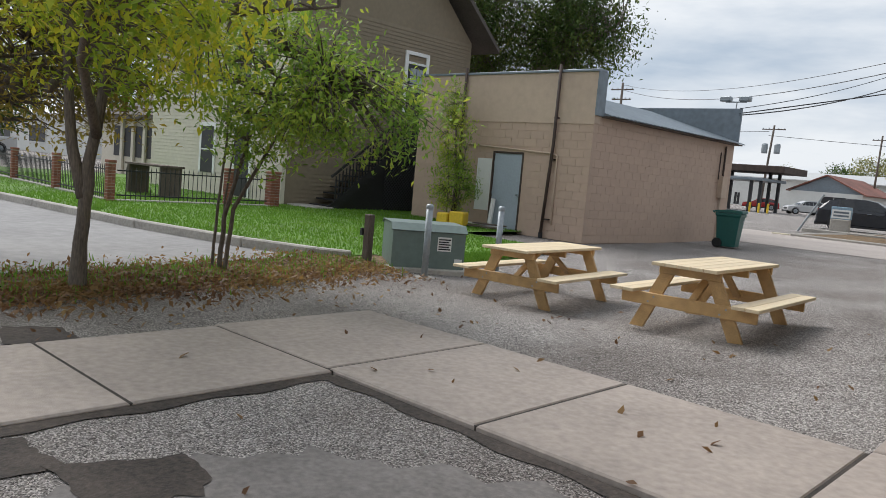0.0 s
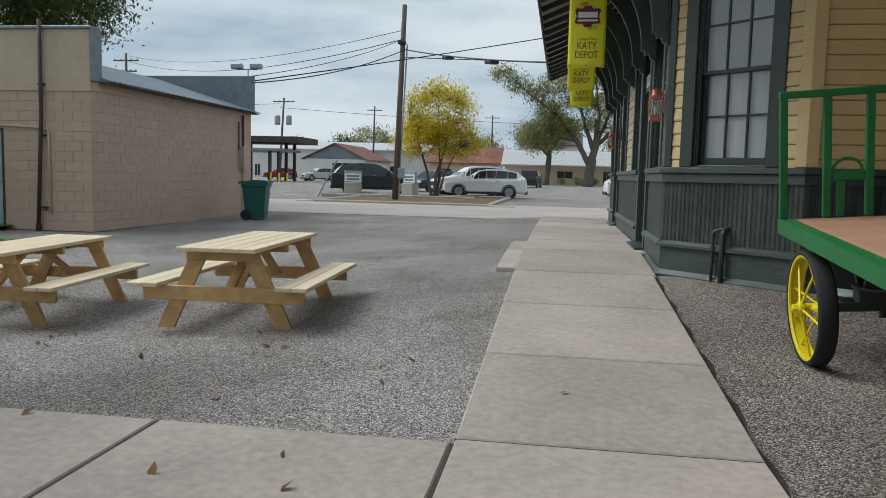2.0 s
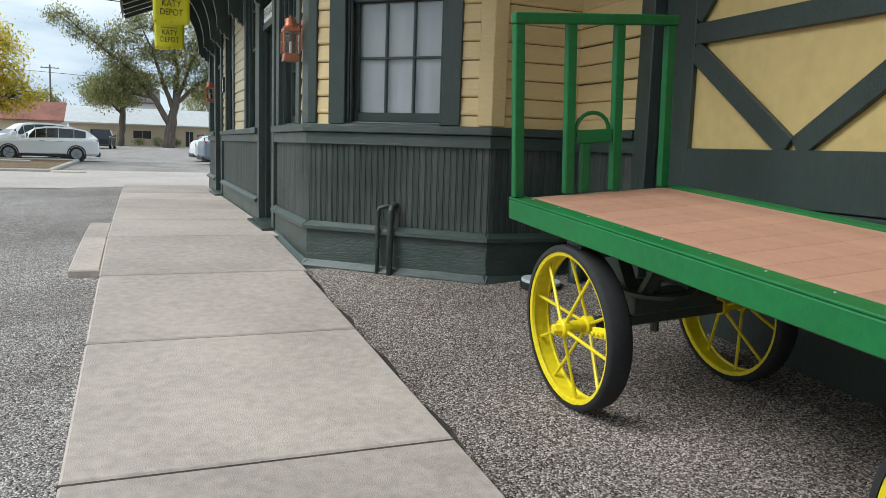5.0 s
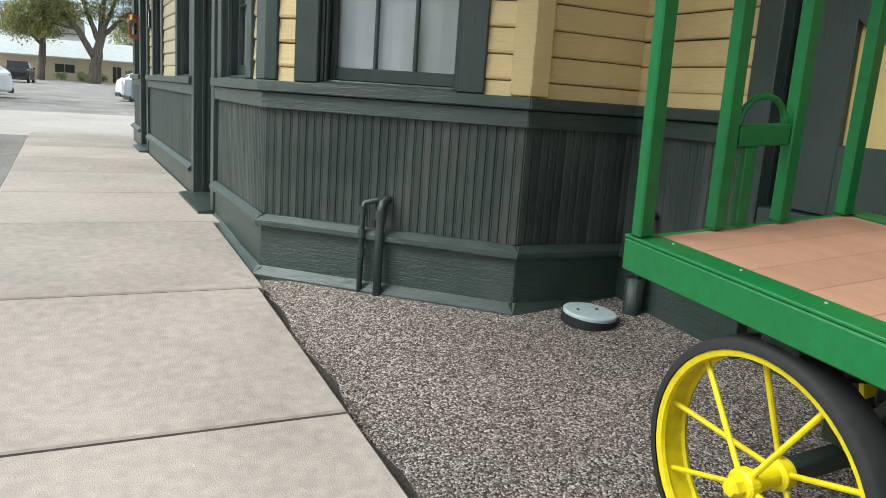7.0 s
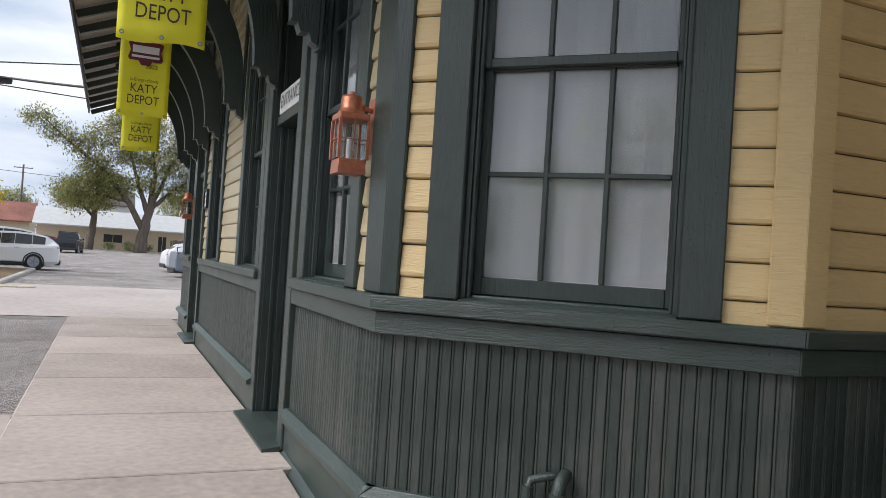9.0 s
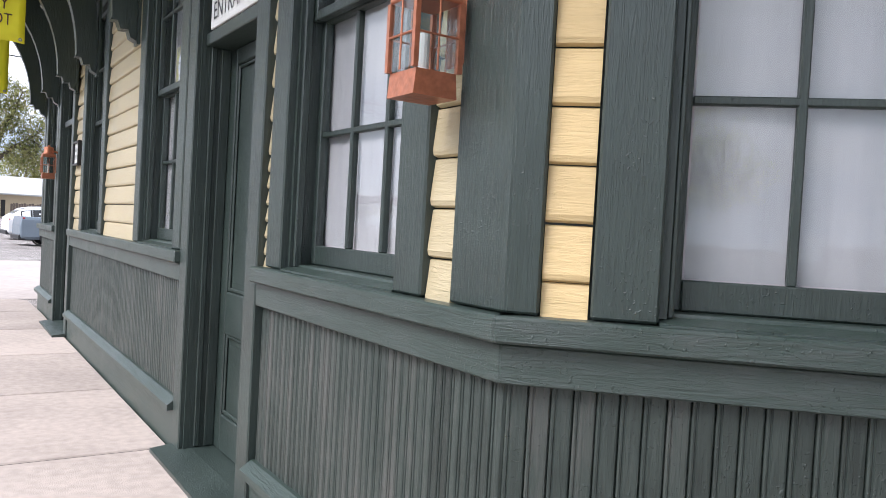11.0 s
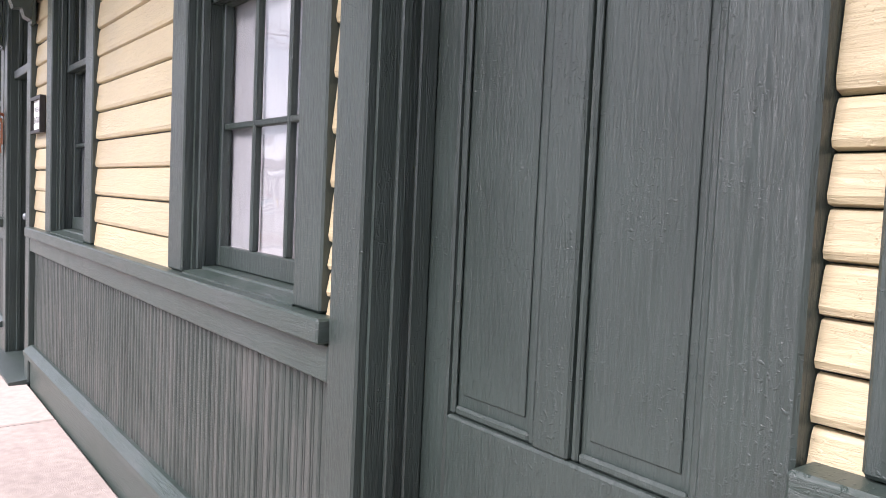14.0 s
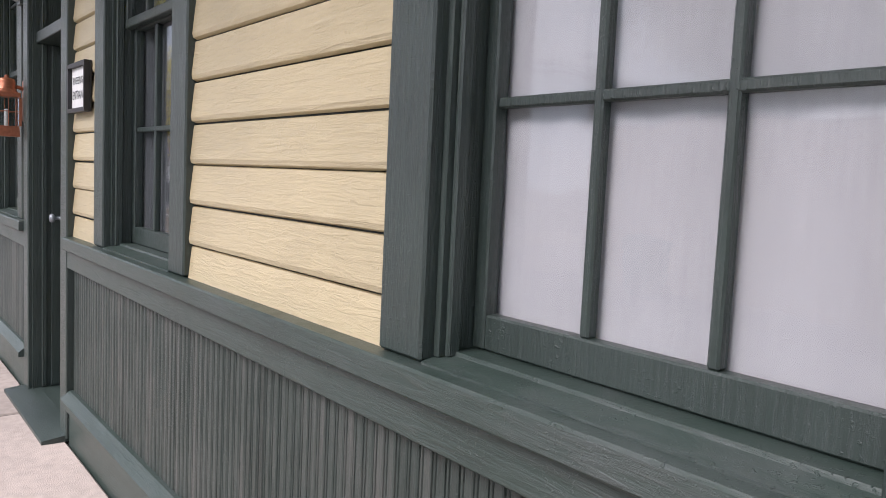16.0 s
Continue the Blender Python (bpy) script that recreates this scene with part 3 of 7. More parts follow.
TAR = material("smooth_dark_asphalt_repair", (0.235, 0.212, 0.198), 0.88, var=0.22, scale=7, bump=0.5, bump_scale=150)
MUD = material("dark_damp_pothole_soil", (0.075, 0.058, 0.048), 0.85, var=0.4, scale=8, bump=0.6, bump_scale=60)
patch("asphalt_patch", [(-3.7, -9.6), (-1.9, -9.3), (-1.2, -7.6), (-2.6, -7.15), (-3.6, -7.9)], TAR, 0.007, "smooth darker repair patch in the asphalt", "asphalt patch")
patch("pothole", [(-6.75, -8.3), (-6.2, -8.45), (-5.95, -8.0), (-6.6, -7.9)], MUD, 0.008, "shallow dark pothole in the asphalt", "pothole")
patch("pothole", [(-3.95, -8.9), (-3.5, -8.95), (-3.3, -8.5), (-3.8, -8.35)], MUD, 0.012, "small dark damp hollow in the asphalt", "pothole")
patch("pothole", [(-4.4, -9.4), (-3.9, -9.5), (-4.0, -8.9), (-4.4, -8.9)], MUD, 0.008, "small dark damp hollow in the asphalt", "pothole")
for y0, y1 in ((-10.5, -6.93),):
    edge = Geo()
    ys = steps(y0, y1, 0.15)
    for a, b in zip(ys[:-1], ys[1:]):
        edge.add([(-4.56, a, ground_z(-4.5, a) + 0.02), (-4.47 + 0.03 * math.sin(9 * a), a, ground_z(-4.5, a) + 0.007), (-4.47 + 0.03 * math.sin(9 * b), b, ground_z(-4.5, b) + 0.007), (-4.56, b, ground_z(-4.5, b) + 0.02)], [(0, 1, 2, 3)])
    xs = steps(-4.5, -0.1, 0.15)
    for a, b in zip(xs[:-1], xs[1:]):
        edge.add([(a, -6.91, ground_z(a, -6.95) + 0.02), (a, -7.0 + 0.03 * math.sin(9 * a), ground_z(a, -7.0) + 0.007), (b, -7.0 + 0.03 * math.sin(9 * b), ground_z(b, -7.0) + 0.007), (b, -6.91, ground_z(b, -6.95) + 0.02)], [(0, 1, 2, 3)])
    tagged(part("dirt_edge", edge, MUD), "dark dirt gathered along the slab edge", "dirt", kind="structure")

# ---- concrete walk: slabs ----
walk_main = tagged(thing("pavement", "jointed pale concrete walk beside the depot", "walk"), kind="structure")
JOINTS = [-6.85, -5.15, -3.62, -2.02, -0.42, 1.3, 2.9, 4.5, 6.1, 7.7, 9.3, 10.9, 12.6]


def slab(x0, y0, x1, y1, zf, t=0.16, gap=0.008):
    g = Geo()
    a, b, c, d = x0 + gap, x1 - gap, y0 + gap, y1 - gap
    e = 0.012
    top = [(a + e, c + e), (b - e, c + e), (b - e, d - e), (a + e, d - e)]
    rim = [(a, c), (b, c), (b, d), (a, d)]
    v = [(x, y, zf(y)) for x, y in top] + [(x, y, zf(y) - e) for x, y in rim] + [(x, y, zf(y) - t) for x, y in rim]
    f = [(0, 1, 2, 3)]
    for k in range(4):
        j = (k + 1) % 4
        f += [(4 + k, 4 + j, j, k), (8 + k, 8 + j, 4 + j, 4 + k)]
    g.add(v, f)
    return part("slab", g, CONCRETE, walk_main)


for a, b in zip(JOINTS[:-1], JOINTS[1:]):
    slab(-1.66, a, -0.12 if b < -0.4 else -0.09 if b < 1.5 else -0.03, b, walk_z)
for a, b in ((-3.26, -1.66), (-4.62, -3.26), (-6.15, -4.62)):
    slab(a, -6.9, b, -5.2, walk_z)
for a, b in ((-8.3, -6.9), (-9.7, -8.3), (-11.1, -9.7), (-12.5, -11.1), (-13.9, -12.5)):
    slab(-6.1, a, -4.55, b, walk_z)
for a, b in ((0.12, 1.9), (1.9, 3.6)):
    slab(-1.91, a, -1.66, b, lambda y: walk_z(y) - 0.075, 0.2)


# Dirt in the joints; also the painted shade of the gravel-side gap.
DIRT_GAP_SHADE = material("joint_dirt_and_gap_shade", (0.06, 0.05, 0.042), 0.95, var=0.4, scale=14, bump=0.6)
for y in JOINTS:
    part("joint_filler", Geo().box(-1.655, y - 0.011, walk_z(y) - 0.05, -0.125, y + 0.011, walk_z(y) - 0.007), DIRT_GAP_SHADE, walk_main)
for y in (-8.3, -6.9):
    part("joint_filler", Geo().box(-6.09, y - 0.011, walk_z(y) - 0.05, -4.56, y + 0.011, walk_z(y) - 0.007), DIRT_GAP_SHADE, walk_main)
for x in (-4.62, -3.26, -1.66):
    part("joint_filler", Geo().box(x - 0.011, -6.89, -0.45, x + 0.011, -5.21, -0.407), DIRT_GAP_SHADE, walk_main)
# Dark strip colours in the shaded gap between walk edge and gravel.
for a, b in zip(steps(-11, 1.0, 0.2)[:-1], steps(-11, 1.0, 0.2)[1:]):
    part("dirt_edge", Geo().add([(-0.122, a, gravel_z(-0.12, a) + 0.012), (-0.075 + 0.025 * math.sin(a * 7), a, gravel_z(-0.07, a) + 0.012), (-0.075 + 0.025 * math.sin(b * 7), b, gravel_z(-0.07, b) + 0.012), (-0.122, b, gravel_z(-0.12, b) + 0.012)], [(0, 1, 2, 3)]), DIRT_GAP_SHADE, walk_main)

# ---- depot walls ----
def wall_frame(origin, u):
    u = Vector((u[0], u[1], 0)).normalized()
    m = Matrix((u, Vector((0, 0, 1)).cross(u), Vector((0, 0, 1)))).transposed().to_4x4()
    m.translation = origin
    return m


SILL, HEAD, TOP, WT = 1.10, 3.12, 4.4, 0.28
COURSE = 0.14


def depot_wall(name, label, origin, u, length, openings, siding, base_z, cap=True, skirt=(), turns=(0, 0), pitch=0.054):
    """A wall with openings (a, b, bottom, top), yellow planks over the stretches named in siding, beaded boards and caps below."""
    m = wall_frame(origin, u)
    w = tagged(thing(name, label, "wall", m), kind="structure")
    g = Geo()
    xs = sorted({0.0, length, *[o[0] for o in openings], *[o[1] for o in openings]})
    for a, b in zip(xs[:-1], xs[1:]):
        o = [p for p in openings if p[0] <= a + 1e-6 and p[1] >= b - 1e-6]
        if o:
            if o[0][2] > base_z:
                g.box(a, -0.2, base_z, b, -0.012, o[0][2])
            g.box(a, -0.2, o[0][3], b, -0.012, TOP)
        else:
            g.box(a, -0.2, base_z, b, -0.012, TOP)
    part("wall_core", g, GREEN, w)
    tone = YELLOW_SHEEN if name == "wall_front" else YELLOW
    for a, b, z0, z1, *low in siding:
        gp = Geo()
        gp.prism([(-0.004, 0.0), (0.012, 0.006), (0.016, 0.02), (0.006, COURSE - 0.022), (0.004, COURSE - 0.006), (-0.004, COURSE - 0.003)][::-1], a, b)
        me = gp.mesh("plank")
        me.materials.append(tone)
        z = z0 - (0.03 if name == "wall_front" else 0.06)
        if low:
            gh = Geo()
            gh.prism([(-0.004, 0.0), (0.012, 0.004), (0.016, 0.014), (0.008, COURSE / 2 - 0.012), (0.004, COURSE / 2 - 0.004), (-0.004, COURSE / 2 - 0.002)][::-1], a, b)
            mh = gh.mesh("plank")
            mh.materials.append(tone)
            while z < low[0] - 0.03:
                part("plank", mh, YELLOW, w, m=Matrix.Translation((0, 0, z)))
                z += COURSE / 2
        while z < z1 - 0.02:
            part("plank", me, YELLOW, w, m=Matrix.Translation((0, 0, z)) @ Matrix.Rotation(radians(random.uniform(-0.05, 0.05)), 4, "Y"))
            z += COURSE
    for a, b in skirt:
        n = max(1, round((b - a) / pitch))
        s = (b - a) / n
        prof = [(0.0, -0.006), (0.0015, 0.0), (0.004, 0.007), (0.008, 0.009), (s - 0.016, 0.009), (s - 0.0145, 0.004), (s - 0.0125, 0.004), (s - 0.010, 0.009),
                (s - 0.006, 0.0105), (s - 0.002, 0.007), (s, -0.006)]
        if pitch > 0.05:
            prof = [(x, d if d < 0 else d * 0.55) for x, d in prof]
        gp = Geo()
        gp.add([(x, d, z) for z in (WT - 0.004, 0.955) for x, d in prof], [(i, i + 1, i + 1 + len(prof), i + len(prof)) for i in range(len(prof) - 1)])
        me = gp.mesh("beaded_board")
        for k in range(n):
            part("beaded_board", me, GREEN_V, w, m=Matrix.Translation((a + k * s, random.uniform(-0.0012, 0.0012), 0)))
        k0 = 0.414 * turns[0] if a < 0.01 else 0.0
        k1 = 0.414 * turns[1] if b > length - 0.01 else 0.0
        if cap:
            part("sill_cap", Geo().box(a - 0.075 * k0, -0.006, 1.035, b + 0.075 * k1, 0.075, SILL, 0.006), GREEN_H, w)
            part("apron_board", Geo().box(a - 0.042 * k0, -0.006, 0.935, b + 0.042 * k1, 0.042, 1.031, 0.004), GREEN_H, w)
        part("water_table", Geo().prism([(-0.006, 0.215), (0.075, 0.215), (0.075, 0.245), (0.028, WT), (-0.006, WT)], a - 0.075 * k0, b + 0.075 * k1), GREEN_H, w)
        part("base_board", Geo().box(a - 0.03 * k0, -0.006, base_z, b + 0.03 * k1, 0.03, 0.211, 0.004), GREEN_H, w)
        if base_z < -0.1:
            part("foot_board", Geo().prism([(0.031, base_z - 0.1), (0.085, base_z - 0.1), (0.085, base_z + 0.06), (0.031, base_z + 0.11)], a - 0.085 * k0, b + 0.085 * k1), GREEN_H, w)
    return w, m


def window(name, m, a, b, bottom=1.115, top=HEAD, cas=0.155, drape=None, label="dark green sash window with lace curtain behind"):
    """A double-hung window, three panes wide and four high, between outer casing edges a and b."""
    w = tagged(thing(name, label, "window", m), kind="structure")
    part("casing", Geo().box(a, -0.02, SILL + 0.004, a + cas, 0.034, top + 0.12, 0.006), GREEN, w)
    part("casing", Geo().box(b - cas, -0.02, SILL + 0.004, b, 0.034, top + 0.12, 0.006), GREEN, w)
    part("head_casing", Geo().box(a - 0.02, -0.02, top + 0.124, b + 0.02, 0.045, top + 0.28, 0.008), GREEN, w)
    i0, i1 = a + cas + 0.003, b - cas - 0.003
    part("jamb", Geo().box(i0, -0.16, bottom, i0 + 0.018, 0.0, top), GREEN, w)
    part("jamb", Geo().box(i1 - 0.018, -0.16, bottom, i1, 0.0, top), GREEN, w)
    part("stop_bead", Geo().box(i0 + 0.019, -0.045, bottom, i0 + 0.034, -0.012, top, 0.004), GREEN, w)
    part("stop_bead", Geo().box(i1 - 0.034, -0.045, bottom, i1 - 0.019, -0.012, top, 0.004), GREEN, w)
    part("window_sill", Geo().prism([(-0.16, bottom - 0.03), (0.032, bottom - 0.03), (0.032, SILL + 0.006), (-0.03, SILL + 0.018), (-0.034, SILL + 0.026), (-0.16, bottom + 0.013)], i0, i1), GREEN_H, w)
    meet = 0.5 * (bottom + top) - 0.01
    for s, (z0, z1, yo) in enumerate(((bottom + 0.014, meet + 0.02, -0.125), (meet - 0.02, top, -0.085))):
        sash = part("lower_sash" if s == 0 else "upper_sash", Geo()
                    .box(i0 + 0.019, yo, z0, i0 + 0.055, yo + 0.038, z1, 0.004)
                    .box(i1 - 0.055, yo, z0, i1 - 0.019, yo + 0.038, z1, 0.004)
                    .box(i0 + 0.056, yo, z0, i1 - 0.056, yo + 0.037, z0 + (0.075 if s == 0 else 0.04), 0.004)
                    .box(i0 + 0.056, yo, z1 - 0.045, i1 - 0.056, yo + 0.037, z1, 0.004), GREEN, w)
        g0, g1 = i0 + 0.056, i1 - 0.056
        q0, q1 = z0 + (0.075 if s == 0 else 0.04), z1 - 0.045
        for k in (1, 2):
            xm = g0 + (g1 - g0) * k / 3
            part("muntin", Geo().box(xm - 0.011, yo + 0.004, q0, xm + 0.011, yo + 0.032, q1, 0.004), GREEN, sash)
        zm = 0.5 * (q0 + q1)
        part("muntin", Geo().box(g0, yo + 0.005, zm - 0.011, g1, yo + 0.031, zm + 0.011, 0.004), GREEN, sash)
        pw = (g1 - g0) / 3
        for k in range(3):
            for j in range(2):
                pg = Geo().box(0.006 - pw / 2, -0.0015, 0.004, pw / 2 - 0.006, 0.0015, 0.5 * (q1 - q0) - 0.004)
                po = part("pane", pg, GLASS, sash, m=Matrix.Translation((g0 + (k + 0.5) * pw, yo + 0.016, (q0, zm)[j])) @ Matrix.Rotation(radians(random.uniform(-0.25, 0.25)), 4, "Z"))
                po.visible_shadow = False
    cg = Geo()
    n = 48
    v = []
    for i in range(n + 1):
        x = i0 + 0.02 + (i1 - i0 - 0.04) * i / n
        y = -0.1315 + 0.0025 * math.sin(i * 0.9) + 0.001 * math.sin(i * 2.3 + 1)
        v += [(x, y, bottom + 0.01), (x, y, top)]
    cg.add(v, [(2 * i, 2 * i + 2, 2 * i + 3, 2 * i + 1) for i in range(n)])
    cur = part("curtain", cg, drape or CURTAIN, None, smooth=True, m=m)
    cur.matrix_world = m
    tagged(cur, "grey drape, coloured dark for the unlit room behind" if drape else "white gathered lace curtain hanging inside the window", "curtain", "window curtains")
    # Near-black sheet in place of the unlit room behind the glass.
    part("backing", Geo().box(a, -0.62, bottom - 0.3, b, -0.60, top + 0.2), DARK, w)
    return w


def depot_door(name, m, a, b, top=2.2, knob=False, label="dark green panelled door in a deep frame"):
    w = tagged(thing(name, label, "door", m), kind="structure")
    c = 0.14
    z0 = 0.045
    part("casing", Geo().box(a, -0.02, 0.012, a + c, 0.045, HEAD + 0.12, 0.006), GREEN, w)
    part("casing", Geo().box(b - c, -0.02, 0.012, b, 0.045, HEAD + 0.12, 0.006), GREEN, w)
    part("head_casing", Geo().box(a - 0.02, -0.02, HEAD + 0.124, b + 0.02, 0.055, HEAD + 0.28, 0.008), GREEN, w)
    i0, i1 = a + c + 0.003, b - c - 0.003
    for x0, x1 in ((i0, i0 + 0.012), (i1 - 0.012, i1)):
        part("jamb", Geo().box(x0, -0.2, 0.012, x1, 0.02, HEAD), GREEN, w)
    for x0, x1 in ((i0 + 0.013, i0 + 0.026), (i1 - 0.026, i1 - 0.013)):
        part("stop_bead", Geo().box(x0, -0.138, 0.05, x1, -0.085, top, 0.004), GREEN, w)
        part("stop_bead", Geo().box(x0, -0.06, 0.05, x1 + (0.006 if x0 < 0.5 * (i0 + i1) else 0), -0.03, HEAD - 0.04, 0.004), GREEN, w)
    part("transom_bar", Geo().box(i0 + 0.013, -0.2, top + 0.003, i1 - 0.013, 0.0, top + 0.07, 0.005), GREEN, w)
    tp = part("transom_pane", Geo().box(i0 + 0.013, -0.16, top + 0.073, i1 - 0.013, -0.155, HEAD - 0.04), GLASS, w)
    tp.visible_shadow = False
    part("transom_rail", Geo().box(i0 + 0.013, -0.18, HEAD - 0.038, i1 - 0.013, -0.12, HEAD), GREEN, w)
    part("threshold", Geo().prism([(-0.22, 0.0), (0.16, 0.0), (0.16, 0.02), (-0.02, 0.043), (-0.22, 0.043)], a + 0.01, b - 0.01), GREEN, w)
    d0, d1 = i0 + 0.014, i1 - 0.014
    leaf = part("door_leaf", Geo().box(d0, -0.20, z0, d1, -0.162, top), GREEN, w)
    yo = -0.139
    s = 0.10
    xm = 0.5 * (d0 + d1)
    for x0, x1, p0, p1, nm in ((d0, d0 + s, z0, top, "stile"), (d1 - s, d1, z0, top, "stile"),
                               (d0 + s + 0.001, d1 - s - 0.001, z0, 0.24, "bottom_rail"), (d0 + s + 0.001, d1 - s - 0.001, 0.675, 0.90, "lock_rail"),
                               (d0 + s + 0.001, d1 - s - 0.001, top - 0.085, top, "top_rail"),
                               (xm - 0.05, xm + 0.05, 0.241, 0.674, "mullion"), (xm - 0.05, xm + 0.05, 0.901, top - 0.086, "mullion")):
        part(nm, Geo().box(x0, -0.1615, p0, x1, yo, p1, 0.006), GREEN, leaf)
    for x0, x1 in ((d0 + s + 0.002, xm - 0.052), (xm + 0.052, d1 - s - 0.002)):
        for p0, p1 in ((0.242, 0.673), (0.902, top - 0.087)):
            part("moulding", Geo().box(x0, -0.1615, p0, x0 + 0.018, -0.148, p1, 0.005).box(x1 - 0.018, -0.1615, p0, x1, -0.148, p1, 0.005)
                 .box(x0 + 0.019, -0.1615, p0, x1 - 0.019, -0.148, p0 + 0.022, 0.006).box(x0 + 0.019, -0.1615, p1 - 0.018, x1 - 0.019, -0.148, p1, 0.005), GREEN, leaf)
            part("panel_field", Geo().box(x0 + 0.04, -0.1615, p0 + 0.05, x1 - 0.04, -0.1575, p1 - 0.05, 0.0015), GREEN, leaf)
    if knob:
        part("door_knob", Geo().lathe([(0.0, -0.156), (0.03, -0.156), (0.03, -0.150), (0.011, -0.147), (0.011, -0.115), (0.026, -0.108), (0.029, -0.095), (0.02, -0.083), (0.0, -0.08)], "y", 18, (d1 - 0.05, 0.018, 1.13)), GALV, leaf, "worn silver door knob", smooth=True)
    return w


FRONT = [("w", 0.37, 1.575), ("d", 1.65, 2.85), ("w", 2.92, 4.14), ("w", 5.37, 6.56), ("d", 7.05, 8.22), ("w", 8.34, 9.5)]
ops = []
for k, a, b in FRONT:
    ops.append((a + 0.158, b - 0.158, 1.095, HEAD) if k == "w" else (a + 0.143, b - 0.143, -0.1, HEAD))
LEN = 9.75
wf, mf = depot_wall("wall_front", "depot front wall of yellow planks over dark green beadboard", (0, 0, 0), (0, 1), LEN, ops,
                    [(0.245, 0.368, 1.105, TOP - 0.1), (1.577, 1.648, 1.105, TOP - 0.1, 1.58), (2.852, 2.918, 1.105, TOP - 0.1, 1.29), (4.142, 5.368, 1.105, TOP - 0.1),
                     (6.562, 7.048, 1.105, TOP - 0.1), (8.222, 8.338, 1.105, TOP - 0.1), (9.502, 9.6, 1.105, TOP - 0.1),
                     (0.37, 1.575, HEAD + 0.29, TOP - 0.1), (2.955, 4.14, HEAD + 0.29, TOP - 0.1), (5.37, 6.56, HEAD + 0.29, TOP - 0.1)],
                    -0.10, skirt=((0.0, 1.645), (2.855, 7.045), (8.225, LEN)), turns=(1, 1), pitch=0.044)
part("corner_post", Geo().box(-0.013, -0.02, SILL + 0.004, 0.228, 0.03, TOP, 0.006), GREEN, wf)
part("corner_post", Geo().box(9.605, -0.02, SILL + 0.004, LEN, 0.03, TOP, 0.006), GREEN, wf)
fv = []
for y, zt in ((-0.035, -0.055), (0.5, -0.042), (1.0, -0.012), (1.62, 0.02)):
    fv += [(y, 0.031, zt), (y, 0.086, zt - 0.05), (y, 0.086, zt - 0.22), (y, 0.031, zt - 0.22)]
part("foot_board", Geo().add(fv, [(4 * i + k, 4 * i + (k + 1) % 4, 4 * i + 4 + (k + 1) % 4, 4 * i + 4 + k) for i in range(3) for k in range(4)] + [(0, 3, 2, 1), (12, 13, 14, 15)]), GREEN_H, wf)
R2 = math.sqrt(0.5)
wa, ma = depot_wall("wall_bay_side", "angled bay wall, yellow planks above green beadboard", (1.62 * R2, -1.62 * R2, 0), (-R2, R2), 1.62,
                    [(0.405, 1.275, 1.095, HEAD)], [(0.0, 0.25, 1.105, TOP - 0.1), (1.438, 1.55, 1.105, TOP - 0.1), (0.25, 1.43, HEAD + 0.29, TOP - 0.1)], -0.16, skirt=((0.0, 1.62),), turns=(1, 1))
part("corner_post", Geo().box(1.552, -0.02, SILL + 0.004, 1.633, 0.03, TOP, 0.006), GREEN, wa)
part("corner_board", Geo().box(-0.02, 0.017, SILL + 0.004, 0.1, 0.04, TOP, 0.006), YELLOW, wa)
BX, BY, CX = 1.62 * R2, -1.62 * R2, 1.90
wb, mb = depot_wall("wall_return", "short return wall of yellow planks over green beadboard", (CX, BY, 0), (-1, 0), CX - BX, [], [(0.0, CX - BX, 1.105, TOP - 0.1)], -0.16, skirt=((0.0, CX - BX),), turns=(0, 1))
part("corner_board", Geo().box(CX - BX - 0.1, 0.017, SILL + 0.004, CX - BX + 0.02, 0.04, TOP, 0.006), YELLOW, wb)
D0, D1 = -4.75, -2.15
wc, mc = depot_wall("wall_freight", "freight room wall of yellow planks with green boards below", (CX, -11.0, 0), (0, 1), 11.0 + BY,
                    [(D0 + 11, D1 + 11, 0.62, 3.1)], [(D1 + 11 + 0.16, 11 + BY, 1.105, TOP - 0.1), (0.0, D0 + 11 - 0.16, 1.105, TOP - 0.1)], -0.3,
                    skirt=((D1 + 11 + 0.16, 11 + BY), (0.0, D0 + 11 - 0.16)))
part("wall_core", Geo().box(0.03, -0.19, -0.6, 0.2, 20.94, TOP), GREEN, tagged(thing("wall_back", "plain rear wall of the depot", "wall", Matrix.Translation((6.5, -11, 0))), kind="structure"))
tagged(part("wall_end_south", Geo().box(1.9, -11.2, -0.6, 6.52, -11.01, TOP), YELLOW), "plain yellow end wall of the freight room", "wall", kind="structure")
tagged(part("wall_end_north", Geo().box(0.22, 9.76, -0.4, 6.52, 9.95, TOP), YELLOW), "plain yellow end wall of the depot", "wall", kind="structure")

window("window_1", ma, 0.25, 1.432)
n = 2
for k, a, b in FRONT:
    if k == "w":
        window("window_%d" % n, mf, a, b, drape=DRAPE_ROOM_DARK if a > 5.0 else None)
        n += 1
depot_door("door_1", mf, 1.65, 2.85)
depot_door("door_2", mf, 7.05, 8.22, knob=True)

# freight door: braced planks, yellow panels between green rails
fd = tagged(thing("door_3", "sliding freight door with yellow panels and green X bracing", "freight door", mc), kind="structure")
a, b = D0 + 11, D1 + 11
part("post", Geo().box(b + 0.002, -0.02, -0.25, b + 0.15, 0.06, 3.3, 0.006), GREEN, fd)
part("post", Geo().box(a - 0.15, -0.02, -0.25, a - 0.002, 0.06, 3.3, 0.006), GREEN, fd)
part("head", Geo().box(a - 0.2, -0.02, 3.303, b + 0.2, 0.07, 3.5, 0.006), GREEN, fd)
part("sill_beam", Geo().box(a, -0.1, 0.5, b, 0.05, 0.66, 0.006), GREEN, fd)
